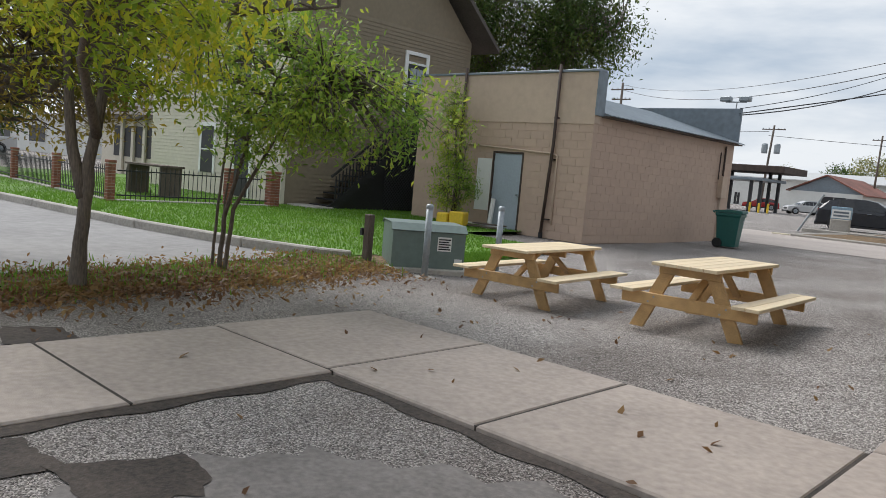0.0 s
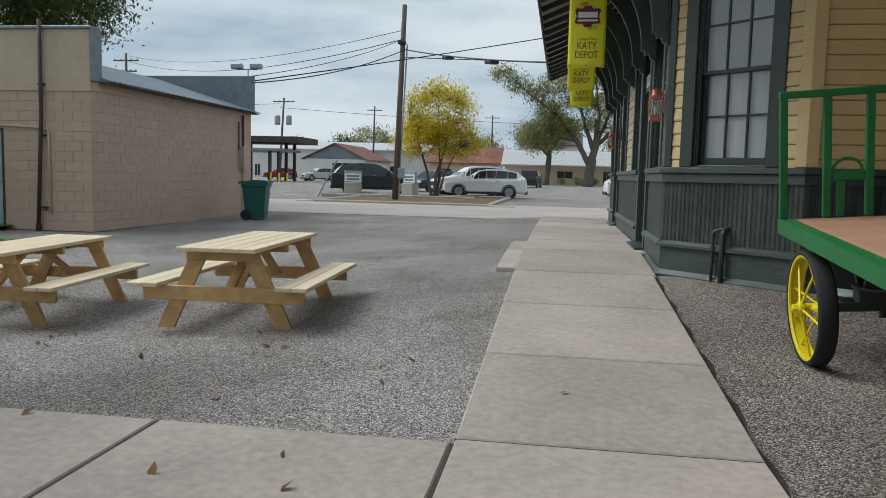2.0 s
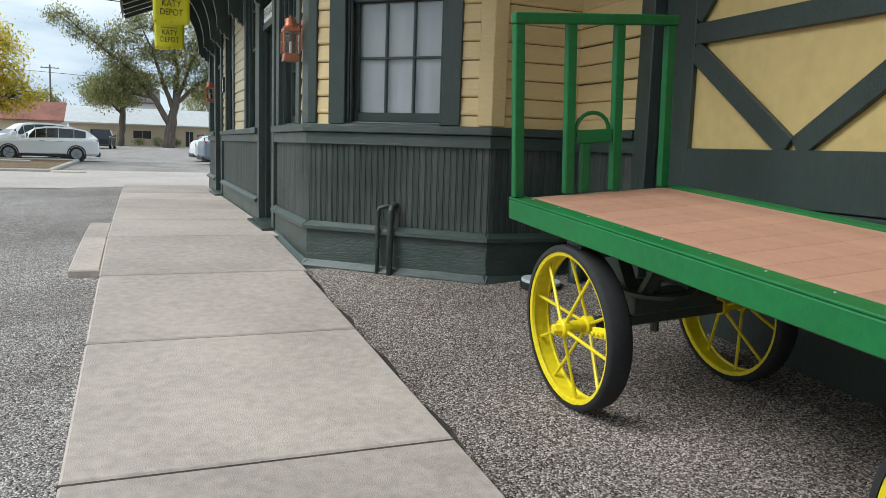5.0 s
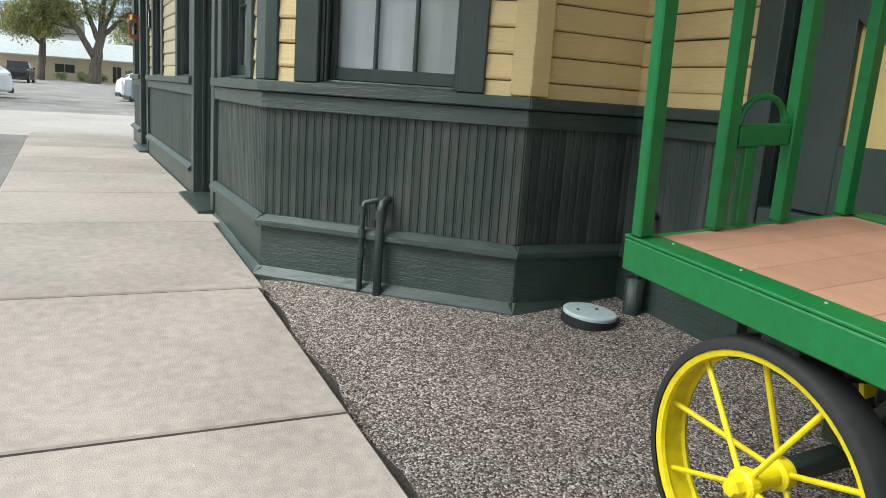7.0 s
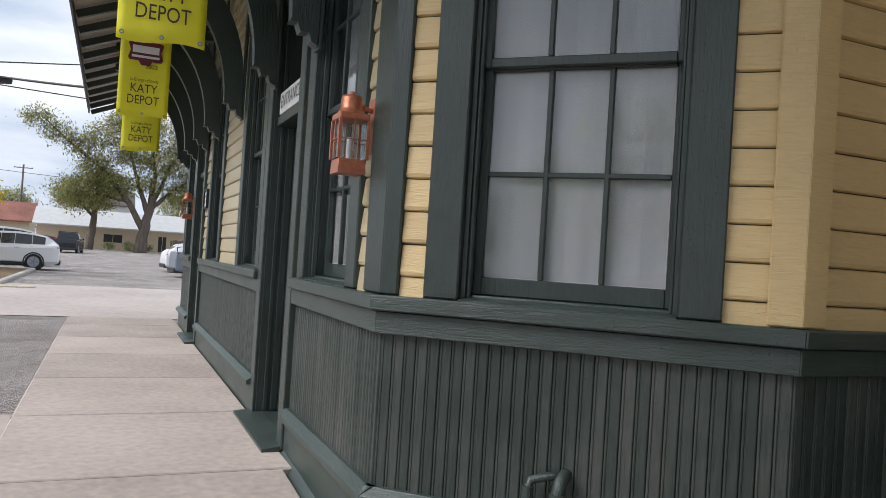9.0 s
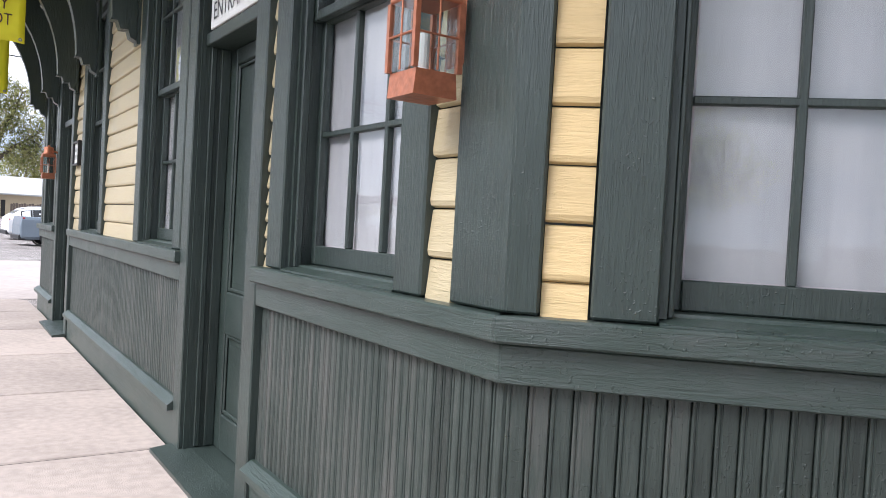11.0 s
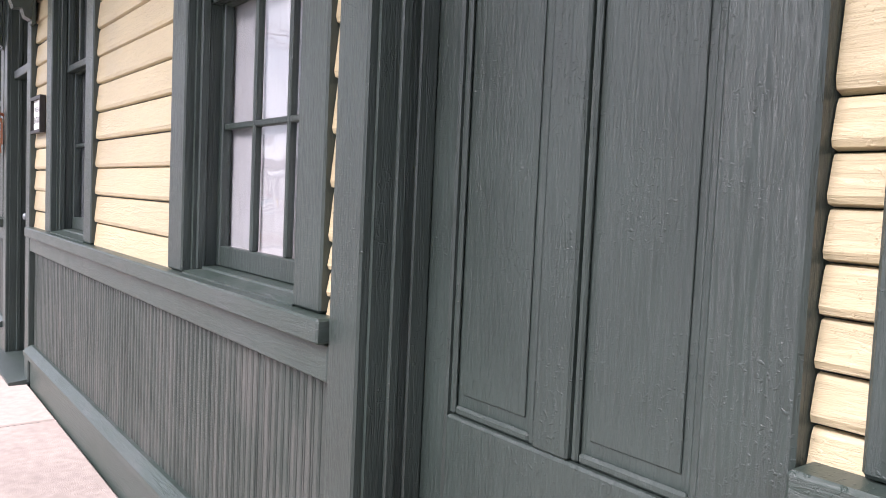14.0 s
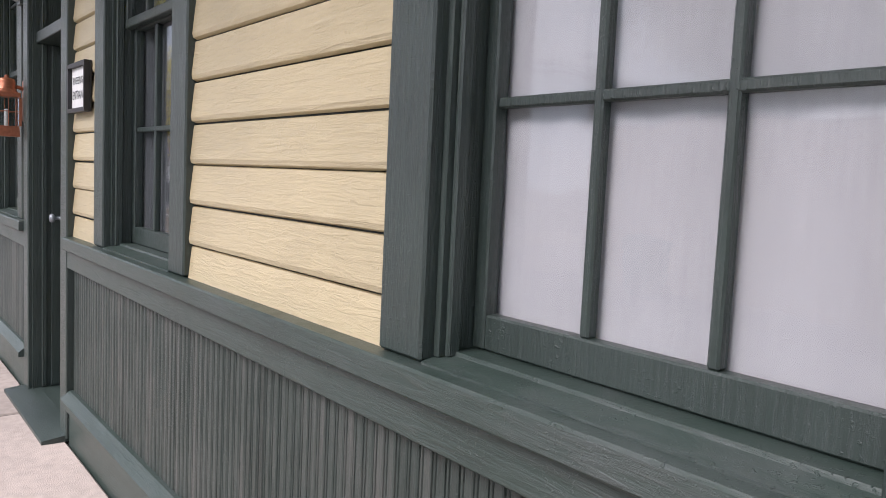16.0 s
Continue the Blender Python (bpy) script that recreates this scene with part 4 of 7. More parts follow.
part("panel", Geo().box(a + 0.02, -0.09, 0.665, b - 0.02, -0.06, 3.1), YELLOW_DOOR, fd)
for x0, x1, z0, z1, nm in ((b - 0.32, b - 0.02, 0.665, 3.1, "stile"), (a + 0.02, a + 0.19, 0.665, 3.1, "stile"), (a + 0.191, b - 0.321, 0.665, 0.98, "rail"),
                           (a + 0.191, b - 0.321, 1.63, 1.76, "rail"), (a + 0.191, b - 0.321, 2.9, 3.1, "rail")):
    part(nm, Geo().box(x0, -0.059, z0, x1, -0.02, z1, 0.005), GREEN, fd)
xm = b - 1.16
for p, q in (((b - 0.31, 1.60), (xm + 0.03, 0.99)), ((xm - 0.03, 0.99), (xm - 0.93, 1.62)), ((b - 0.31, 1.80), (xm, 2.8)), ((xm, 2.8), (xm - 0.95, 1.80))):
    d = math.hypot(q[0] - p[0], q[1] - p[1])
    mm = Matrix.Translation((p[0], -0.058, p[1])) @ Matrix.Rotation(-math.atan2(q[1] - p[1], q[0] - p[0]), 4, "Y")
    part("brace", Geo().box(0, 0, -0.065, d, 0.036, 0.065, 0.005, mm), GREEN, fd)
part("platform_edge", Geo().box(a - 0.3, 0.061, 0.36, b + 0.02, 0.36, 0.5, 0.006), GREEN, fd)

# ---- roof over the front, with rafter tails and brackets ----
roof = tagged(thing("roof_eave", "wide depot eave with dark brackets and rafter tails", "roof"), kind="structure")
EX, EZ, SL = -1.62, 3.78, 0.42
Y0, Y1 = -2.4, 13.2
part("sheathing", Geo().prism([(EX, EZ), (2.4, EZ + SL * (2.4 - EX)), (2.4, EZ + SL * (2.4 - EX) + 0.03), (EX, EZ + 0.03)], Y0, Y1, Matrix(((0, 1, 0, 0), (1, 0, 0, 0), (0, 0, 1, 0), (0, 0, 0, 1)))), SHEATHING, roof)
part("roofing", Geo().prism([(EX - 0.05, EZ + 0.035), (2.4, EZ + SL * (2.4 - EX) + 0.055), (2.4, EZ + SL * (2.4 - EX) + 0.09), (EX - 0.05, EZ + 0.07)], Y0 - 0.05, Y1 + 0.05, Matrix(((0, 1, 0, 0), (1, 0, 0, 0), (0, 0, 1, 0), (0, 0, 0, 1)))), SHINGLE, roof)
part("fascia", Geo().box(EX - 0.03, Y0, EZ - 0.09, EX - 0.002, Y1, EZ + 0.034, 0.004), BLACK, roof)
rz = lambda x: EZ + SL * (x - EX)
y = Y0 + 0.2
while y < Y1:
    part("rafter_tail", Geo().beam((EX + 0.02, y, rz(EX + 0.02) - 0.075), (0.3, y, rz(0.3) - 0.075), 0.06, 0.085), GREEN, roof)
    y += 0.7
part("sheathing", Geo().box(1.2, -11, 4.4, 6.6, 13.2, 4.44), SHEATHING, roof)
# Freight-side overhang, out of view; made deeper to shade the freight wall.
part("sheathing", Geo().prism([(-0.35, 3.85), (2.4, 4.9), (2.4, 4.94), (-0.35, 3.89)], -11, Y0 - 0.06, Matrix(((0, 1, 0, 0), (1, 0, 0, 0), (0, 0, 1, 0), (0, 0, 0, 1)))), SHEATHING, roof)


def bracket(y):
    g = Geo()
    # curved brace cut from plank, with a scalloped lower end
    lower = [(-0.22 - 0.86 * (1 - math.cos(i / 14 * math.pi / 2)), 2.62 + 1.12 * math.sin(i / 14 * math.pi / 2)) for i in range(15)]
    scal = [(-0.06, 2.48), (-0.10, 2.50), (-0.115, 2.55), (-0.165, 2.545), (-0.185, 2.60), (-0.23, 2.60)]
    up = [(-0.057, 2.74)] + [(-0.06 - 0.80 * (1 - math.cos(i / 14 * math.pi / 2)), 2.80 + 1.08 * math.sin(i / 14 * math.pi / 2)) for i in range(15)]
    pts = scal + lower + up[::-1]
    m = Matrix.Translation((0, y, 0)) @ Matrix(((0, 1, 0, 0), (1, 0, 0, 0), (0, 0, 1, 0), (0, 0, 0, 1)))
    g.prism(pts, -0.05, 0.05, m)
    part("bracket", g, GREEN, roof)
    part("wall_post", Geo().box(-0.056, y - 0.055, 2.46, -0.036, y + 0.055, 4.3), GREEN, roof)
    part("top_beam", Geo().box(-1.2, y - 0.055, 3.86, -0.04, y + 0.055, 3.97, 0.006), GREEN, roof)


for y in (0.12, 1.35, 2.62, 4.22, 5.81, 7.0, 8.3, 9.62):
    bracket(y)


# ---- picnic tables ----
def picnic_table(m):
    t = thing("picnic_table", "new pale pine picnic table with attached benches", "picnic table", m, "picnic tables on the lot")
    L = 1.9
    for i in range(5):
        x = (i - 2) * 0.144
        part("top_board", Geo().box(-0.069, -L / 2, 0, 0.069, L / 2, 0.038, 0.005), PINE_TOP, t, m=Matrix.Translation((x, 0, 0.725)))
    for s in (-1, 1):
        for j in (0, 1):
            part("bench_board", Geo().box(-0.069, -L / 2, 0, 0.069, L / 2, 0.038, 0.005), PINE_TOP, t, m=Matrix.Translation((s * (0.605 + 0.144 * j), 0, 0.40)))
    for e in (-1, 1):
        y = e * (L / 2 - 0.22)
        for s in (-1, 1):
            z1 = 0.724
            x0, x1 = s * 0.56, s * 0.22
            w = 0.078
            pts = [(x0 - w, 0), (x0 + w, 0), (x1 + w, z1), (x1 - w, z1)]
            mm = Matrix.Translation((0, y, 0)) @ Matrix(((0, 1, 0, 0), (1, 0, 0, 0), (0, 0, 1, 0), (0, 0, 0, 1)))
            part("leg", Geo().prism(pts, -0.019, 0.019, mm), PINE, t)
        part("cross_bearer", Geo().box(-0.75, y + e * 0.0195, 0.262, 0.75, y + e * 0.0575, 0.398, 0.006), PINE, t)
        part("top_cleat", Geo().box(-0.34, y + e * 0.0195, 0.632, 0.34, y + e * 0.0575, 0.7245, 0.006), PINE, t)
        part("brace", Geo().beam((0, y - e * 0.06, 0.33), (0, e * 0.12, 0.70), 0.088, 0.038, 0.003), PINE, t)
        for s in (-1, 1):
            for q in (-0.03, 0.03):
                part("bolt_head", Geo().lathe([(0.0, 0.0), (0.012, 0.0), (0.012, 0.006), (0.0, 0.007)], "y", 8, (s * 0.4 + q, y + e * 0.0577, 0.33 + q)), GALV, t)
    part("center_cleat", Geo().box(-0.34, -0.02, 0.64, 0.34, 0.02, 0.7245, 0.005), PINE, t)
    return t


SMALL = Matrix.Diagonal((0.94, 1.0, 0.94, 1.0))
picnic_table(pose(-3.985, -2.16, ground_z(-3.985, -2.16) + 0.004, 0, 0, 3) @ SMALL)
copy_thing(bpy.data.objects["picnic_table"], pose(-6.2, -2.27, ground_z(-6.2, -2.27) + 0.004, 0, 0, 5.7) @ SMALL)


# ---- baggage wagon ----
def wagon_wheel(parent, x, y, r, side):
    w = part("wheel", Geo().lathe([(r - 0.052, -0.052), (r - 0.034, -0.056), (r - 0.032, 0.056), (r - 0.052, 0.052), (r - 0.056, 0.040), (r - 0.046, 0.034), (r - 0.046, -0.034), (r - 0.056, -0.040), (r - 0.052, -0.052)], "x", 44), WHEEL_YELLOW, parent, "yellow steel spoked wheel", smooth=False, m=Matrix.Translation((x, y, r)))
    part("tyre", Geo().lathe([(r - 0.033, -0.060), (r - 0.012, -0.060), (r - 0.002, -0.045), (r, 0.0), (r - 0.002, 0.045), (r - 0.012, 0.060), (r - 0.033, 0.060)], "x", 52), RUBBER, w, "worn black rubber tyre", smooth=True)
    part("hub", Geo().lathe([(0.0, side * 0.085), (0.040, side * 0.085), (0.046, side * 0.078), (0.046, side * 0.05), (0.032, side * 0.044), (0.030, -side * 0.044), (0.046, -side * 0.05), (0.046, -side * 0.085), (0.0, -side * 0.085)], "x", 22), WHEEL_YELLOW, w)
    part("hub_cap", Geo().lathe([(0.0, side * 0.125), (0.022, side * 0.123), (0.028, side * 0.112), (0.028, side * 0.086), (0.0, side * 0.086)], "x", 6), WHEEL_YELLOW, w)
    for k in range(10):
        a = 2 * math.pi * (k + 0.3) / 10
        x0 = side * (0.064 if k % 2 else -0.064)
        part("spoke", Geo().tube([(x0, 0.04 * math.cos(a), 0.04 * math.sin(a)), (side * 0.012, (r - 0.046) * math.cos(a), (r - 0.046) * math.sin(a))], 0.0085, 8), WHEEL_YELLOW, w)
    a = math.pi * 0.93
    c, q = math.cos(a), math.sin(a)
    part("rim_clamp", Geo().beam((side * 0.05, (r - 0.15) * c, (r - 0.15) * q), (side * 0.05, (r - 0.05) * c, (r - 0.05) * q), 0.05, 0.016, 0.004, (1, 0, 0)), WHEEL_YELLOW, w, "yellow bolted clamp plate")
    for d in (0.065, 0.10, 0.135):
        part("bolt_head", Geo().lathe([(0.0, side * 0.072), (0.011, side * 0.07), (0.012, side * 0.058), (0.0, side * 0.058)], "x", 8, (0, (r - d) * c, (r - d) * q)), WHEEL_YELLOW, w)
    return w


wx, wy = Vector((1, -0.018, 0.076)).normalized(), Vector((0.018, 1, 0.069)).normalized()
wzv = wx.cross(wy).normalized()
WG = Matrix((wx, wzv.cross(wx), wzv)).transposed().to_4x4()
WG.translation = (0.53, -2.80, -0.262)
wagon = thing("baggage_wagon", "green railway baggage wagon with brown plank deck and yellow wheels", "wagon", WG)
WL, WW, DZ = 3.4, 1.06, 0.94
part("side_rail", Geo().box(0.0, -WL, DZ - 0.105, 0.05, 0, DZ, 0.006), WAGON_GREEN, wagon)
part("side_rail", Geo().box(WW - 0.05, -WL, DZ - 0.105, WW, 0, DZ, 0.006), WAGON_GREEN, wagon)
part("end_rail", Geo().box(0.051, -0.05, DZ - 0.105, WW - 0.051, 0, DZ, 0.006), WAGON_GREEN, wagon)
part("end_rail", Geo().box(0.051, -WL, DZ - 0.105, WW - 0.051, -WL + 0.05, DZ, 0.006), WAGON_GREEN, wagon)
part("top_lip", Geo().box(0.0, -WL, DZ + 0.001, 0.095, 0, DZ + 0.012, 0.003), WAGON_GREEN, wagon)
part("top_lip", Geo().box(WW - 0.095, -WL, DZ + 0.001, WW, 0, DZ + 0.014, 0.003), WAGON_GREEN, wagon)
nb = 18
bw = (WL - 0.1) / nb
for k in range(nb):
    part("deck_board", Geo().box(0.097, 0.0012, 0, WW - 0.097, bw - 0.0012, 0.011, 0.002), DECK, wagon, m=Matrix.Translation((0, -WL + 0.05 + k * bw, DZ - 0.004)))
for x in (0.0, 0.30, 0.59, 0.91):
    part("rail_post", Geo().box(x - 0.0, -0.075, DZ + 0.015, x + 0.054, -0.03, 1.83, 0.005), WAGON_GREEN, wagon)
part("top_rail", Geo().box(-0.004, -0.08, 1.831, 0.98, -0.025, 1.885, 0.006), WAGON_GREEN, wagon)
part("cross_bar", Geo().box(0.367, -0.07, 1.22, 0.588, -0.035, 1.29, 0.005), WAGON_GREEN, wagon)
part("strut", Geo().box(0.40, -0.07, DZ + 0.015, 0.45, -0.036, 1.219, 0.004), WAGON_GREEN, wagon)
part("hook", Geo().tube([(0.37 + 0.1 * (1 - math.cos(a)), -0.05, 1.29 + 0.09 * math.sin(a)) for a in [math.pi * i / 10 for i in range(11)]], 0.011, 8), WAGON_GREEN, wagon)
WR = 0.40
for yy in (-0.59, -2.65):
    wagon_wheel(wagon, 0.075, yy, WR, -1)
    wagon_wheel(wagon, WW - 0.05, yy, WR, 1)
    part("axle", Geo().box(0.13, yy - 0.028, WR - 0.03, WW - 0.11, yy + 0.028, WR + 0.03, 0.006), GREEN, wagon, "dark green square axle bar")
    part("bolster", Geo().box(0.36, yy - 0.06, WR + 0.031, WW - 0.2, yy + 0.06, WR + 0.13, 0.008), GREEN, wagon)
    part("turntable", Geo().lathe([(0.15, WR + 0.131), (0.19, WR + 0.131), (0.19, WR + 0.15), (0.15, WR + 0.15), (0.15, WR + 0.131)], "z", 28, (WW / 2, yy, 0)), GREEN, wagon, "dark ring plate under the deck")
    part("kingpin", Geo().tube([(WW / 2, yy, WR - 0.08), (WW / 2, yy, DZ - 0.2)], 0.022, 10), GREEN, wagon)
    for x in (0.42, WW - 0.25):
        part("hanger", Geo().beam((x, yy - 0.25, DZ - 0.11), (x, yy - 0.03, WR + 0.1), 0.07, 0.03), GREEN, wagon)
        part("hanger", Geo().beam((x, yy + 0.25, DZ - 0.11), (x, yy + 0.03, WR + 0.1), 0.07, 0.03), GREEN, wagon)
    part("cross_timber", Geo().box(0.051, yy - 0.06, DZ - 0.20, WW - 0.051, yy + 0.06, DZ - 0.106, 0.006), GREEN, wagon)
for x in (0.45, WW - 0.22):
    part("sill_timber", Geo().box(x - 0.035, -WL + 0.06, DZ - 0.1045, x + 0.035, -0.06, DZ - 0.03), GREEN, wagon)


for k in range(12):
    part("nail_head", Geo().lathe([(0.0, 0.0), (0.006, 0.0), (0.005, 0.002), (0.0, 0.0025)], "z", 8, (0.07, -0.15 - 0.27 * k, DZ + 0.0121)), GALV, wagon)


SWAP = Matrix(((0, 1, 0, 0), (1, 0, 0, 0), (0, 0, 1, 0), (0, 0, 0, 1)))

# ---- small things on the depot ----
def lantern(m):
    t = thing("wall_lantern", "copper wall lantern with clear glass panes", "lantern", m, "wall lanterns")
    # local +y points away from the wall
    part("back_plate", Geo().box(-0.045, 0.0, 0.10, 0.045, 0.014, 0.36, 0.004), COPPER, t)
    part("arm", Geo().tube([(0, 0.01, 0.30), (0, 0.05, 0.315), (0, 0.085, 0.30)], 0.012, 8), COPPER, t)
    b = 0.066
    c = 0.11
    part("base", Geo().prism([(-b, 0.0), (b, 0.0), (b - 0.006, 0.065), (-b + 0.006, 0.065)], -b, b, Matrix.Translation((0, c, 0))), COPPER, t)
    part("top_band", Geo().box(-b - 0.004, c - b - 0.004, 0.245, b + 0.004, c + b + 0.004, 0.275, 0.004), COPPER, t)
    part("roof", Geo().lathe([(0.07, 0.275), (0.054, 0.295), (0.05, 0.30), (0.05, 0.345), (0.044, 0.36), (0.0, 0.368)], "z", 20, (0, c, 0)), COPPER, t, smooth=True)
    part("finial", Geo().lathe([(0.012, 0.366), (0.012, 0.38), (0.0, 0.386)], "z", 10, (0, c, 0)), COPPER, t)
    for sx in (-1, 1):
        for sy in (-1, 1):
            part("corner_bar", Geo().box(sx * b - 0.007, c + sy * b - 0.007, 0.066, sx * b + 0.007, c + sy * b + 0.007, 0.244), COPPER, t)
    for sx in (-1, 1):
        p = part("pane", Geo().box(sx * b - 0.001, c - b + 0.008, 0.068, sx * b + 0.001, c + b - 0.008, 0.243), GLASS, t)
        p.visible_shadow = False
        part("glazing_bar", Geo().tube([(sx * (b + 0.004), c - b, 0.155), (sx * (b + 0.004), c + b, 0.155)], 0.003, 6), COPPER, t)
        part("glazing_bar", Geo().tube([(sx * (b + 0.004), c, 0.066), (sx * (b + 0.004), c, 0.244)], 0.003, 6), COPPER, t)
        p = part("pane", Geo().box(-b + 0.008, c + sx * b - 0.001, 0.068, b - 0.008, c + sx * b + 0.001, 0.243), GLASS, t)
        p.visible_shadow = False
        part("glazing_bar", Geo().tube([(-b, c + sx * (b + 0.004), 0.155), (b, c + sx * (b + 0.004), 0.155)], 0.003, 6), COPPER, t)
        part("glazing_bar", Geo().tube([(0, c + sx * (b + 0.004), 0.066), (0, c + sx * (b + 0.004), 0.244)], 0.003, 6), COPPER, t)
    part("candle_tube", Geo().lathe([(0.014, 0.066), (0.014, 0.17), (0.0, 0.172)], "z", 12, (0, c, 0)), WHITE, t, "white candle sleeve")
    return t


lan = lantern(mf @ Matrix.Translation((0.262, 0.018, 1.63)))
copy_thing(lan, mf @ Matrix.Translation((8.28, 0.018, 1.63)))


def banner(x0, x1, y, z0, z1):
    w = x1 - x0
    t = thing("banner", "yellow vinyl anniversary banner hanging from the eave", "banner", pose(0.5 * (x0 + x1), y, z0), "eave banners")
    g = Geo()
    n, k = 10, 14
    h = z1 - z0
    v = []
    for j in range(k + 1):
        for i in range(n + 1):
            u = i / n
            v.append(((u - 0.5) * w, 0.012 * math.sin(u * 5 + y) * (1 - j / k) + 0.006 * math.sin(j * 0.8), h * j / k - 0.012 * math.sin(u * 6.2) * (1 - j / k)))
    f = [(j * (n + 1) + i, j * (n + 1) + i + 1, (j + 1) * (n + 1) + i + 1, (j + 1) * (n + 1) + i) for j in range(k) for i in range(n)]
    sh = part("sheet", g.add(v, f), BANNER, t, smooth=True)
    so = sh.modifiers.new("thick", "SOLIDIFY")
    so.thickness = 0.003
    for body, size, z, mat, wd in (("DEPOT", 0.13, 0.165, INK, 0.62), ("KATY", 0.13, 0.285, INK, 0.52), ("La Grange's Historic", 0.05, 0.375, INK, 0.55), ("2022", 0.06, 0.52, INK, 0.24),
                                   ("1897", 0.06, 0.83, INK, 0.24), ("YEARS", 0.10, 1.0, INK, 0.46), ("125", 0.2, 1.15, INK, 0.44)):
        if z < h - 0.05:
            part("letters", letters(body, size, w * wd), mat, t, m=Matrix.Translation((0.13 * w * (1 if body == "2022" else -1 if body == "1897" else 0), -0.022, z)))
    if h > 0.8:
        pts = [(-0.30, 0.60), (-0.27, 0.575), (-0.12, 0.575), (-0.07, 0.53), (0.07, 0.53), (0.12, 0.575), (0.27, 0.575), (0.30, 0.60), (0.26, 0.675), (0.30, 0.75),
               (0.27, 0.775), (0.12, 0.775), (0.07, 0.81), (-0.07, 0.81), (-0.12, 0.775), (-0.27, 0.775), (-0.30, 0.75), (-0.26, 0.675)]
        part("emblem", Geo().prism([(x * w * 1.15, z) for x, z in pts], -0.001, 0.001, Matrix.Translation((0, -0.02, 0.0)) @ SWAP), MAROON, t, "maroon lobed emblem shape")
        part("emblem_bar", Geo().box(-0.27 * w, -0.0235, 0.605, 0.27 * w, -0.0225, 0.63), WHITE, t)
        part("emblem_bar", Geo().box(-0.26 * w, -0.0235, 0.655, 0.26 * w, -0.0225, 0.73), WHITE, t)
    for sx in (-0.44, 0.0, 0.44):
        part("grommet", Geo().lathe([(0.006, -0.02), (0.014, -0.02), (0.014, -0.016), (0.006, -0.016)], "y", 12, (sx * w, 0, 0.03)), GALV, t)
    part("hanging_bar", Geo().tube([(-w / 2 - 0.03, 0, h), (w / 2 + 0.03, 0, h)], 0.014, 8), BLACK, t)
    for sx in (-1, 1):
        part("cord", Geo().tube([(sx * w * 0.45, 0, h), (sx * w * 0.45, 0, h + 0.5)], 0.004, 6), BLACK, t)
    return t


banner(-1.15, -0.66, 1.65, 2.43, 3.62)
banner(-1.135, -0.64, 5.4, 2.56, 3.75)
banner(-1.06, -0.57, 8.1, 2.50, 3.70)

# door sign and wall plaque
sg = thing("entrance_sign", "small white sign board with black lettering over the door", "sign", mf @ Matrix.Translation((2.25, 0.0, 2.275)))
part("board", Geo().box(-0.36, -0.012, 0.0, 0.36, 0.004, 0.16, 0.003), WHITE, sg)
part("letters", letters("ENTRANCE", 0.13, 0.62), BLACK, sg, m=Matrix.Translation((0, 0.0065, 0.08)) @ Matrix.Rotation(math.pi, 4, "Z"))
pq = thing("entrance_plaque", "black framed white plaque screwed to yellow siding", "plaque", mf @ Matrix.Translation((6.84, 0.017, 1.73)))
part("frame", Geo().box(-0.17, 0, 0, 0.17, 0.012, 0.24, 0.003).box(-0.17, 0.012, 0, -0.15, 0.035, 0.24).box(0.15, 0.012, 0, 0.17, 0.035, 0.24).box(-0.149, 0.012, 0, 0.149, 0.035, 0.02).box(-0.149, 0.012, 0.22, 0.149, 0.035, 0.24), BLACK, pq)
part("sheet", Geo().box(-0.148, 0.0125, 0.021, 0.148, 0.016, 0.219), WHITE, pq)
part("letters", letters("PASSENGER", 0.05, 0.24), BLACK, pq, m=Matrix.Translation((0, 0.0175, 0.155)) @ Matrix.Rotation(math.pi, 4, "Z"))
part("letters", letters("ENTRANCE", 0.06, 0.26), BLACK, pq, m=Matrix.Translation((0, 0.0175, 0.085)) @ Matrix.Rotation(math.pi, 4, "Z"))

# pipes on the angled wall
pp = thing("standpipe", "pair of green painted pipes rising along the wall", "pipe", ma)
part("vent_pipe", Geo().tube([(0.80, 0.085, -0.22), (0.80, 0.085, 0.40), (0.795, 0.07, 0.44), (0.79, 0.03, 0.455), (0.79, -0.005, 0.455)], 0.026, 14), GREEN, pp, smooth=True)
part("supply_pipe", Geo().tube([(0.92, 0.075, -0.22), (0.92, 0.075, 0.40), (0.915, 0.06, 0.43), (0.85, 0.045, 0.45), (0.80, 0.03, 0.45)], 0.017, 12), GREEN, pp, smooth=True)
for z in (0.10, 0.22, 0.36):
    part("coupling", Geo().lathe([(0.0, z), (0.024, z), (0.024, z + 0.05), (0.0, z + 0.05)], "z", 14, (0.92, 0.075, 0)), GREEN, pp)
part("coupling", Geo().lathe([(0.0, 0.34), (0.034, 0.34), (0.034, 0.40), (0.0, 0.40)], "z", 14, (0.80, 0.085, 0)), GREEN, pp)
part("strap", Geo().box(0.70, 0.03, 0.20, 0.90, 0.05, 0.245, 0.003), GREEN, pp)
p2 = thing("drain_pipe_stub", "green pipe and short stub by the inner corner", "pipe", Matrix.Translation((1.79, -1.43, -0.12)))
part("stub", Geo().tube([(0, 0, -0.1), (0, 0, 0.25)], 0.055, 18), GREEN, p2, smooth=True)
part("riser", Geo().tube([(-0.005, -0.02, 0.1), (0.015, -0.02, 0.57), (0.025, -0.018, 0.60), (0.09, -0.01, 0.61)], 0.02, 12), GREEN, p2, smooth=True)
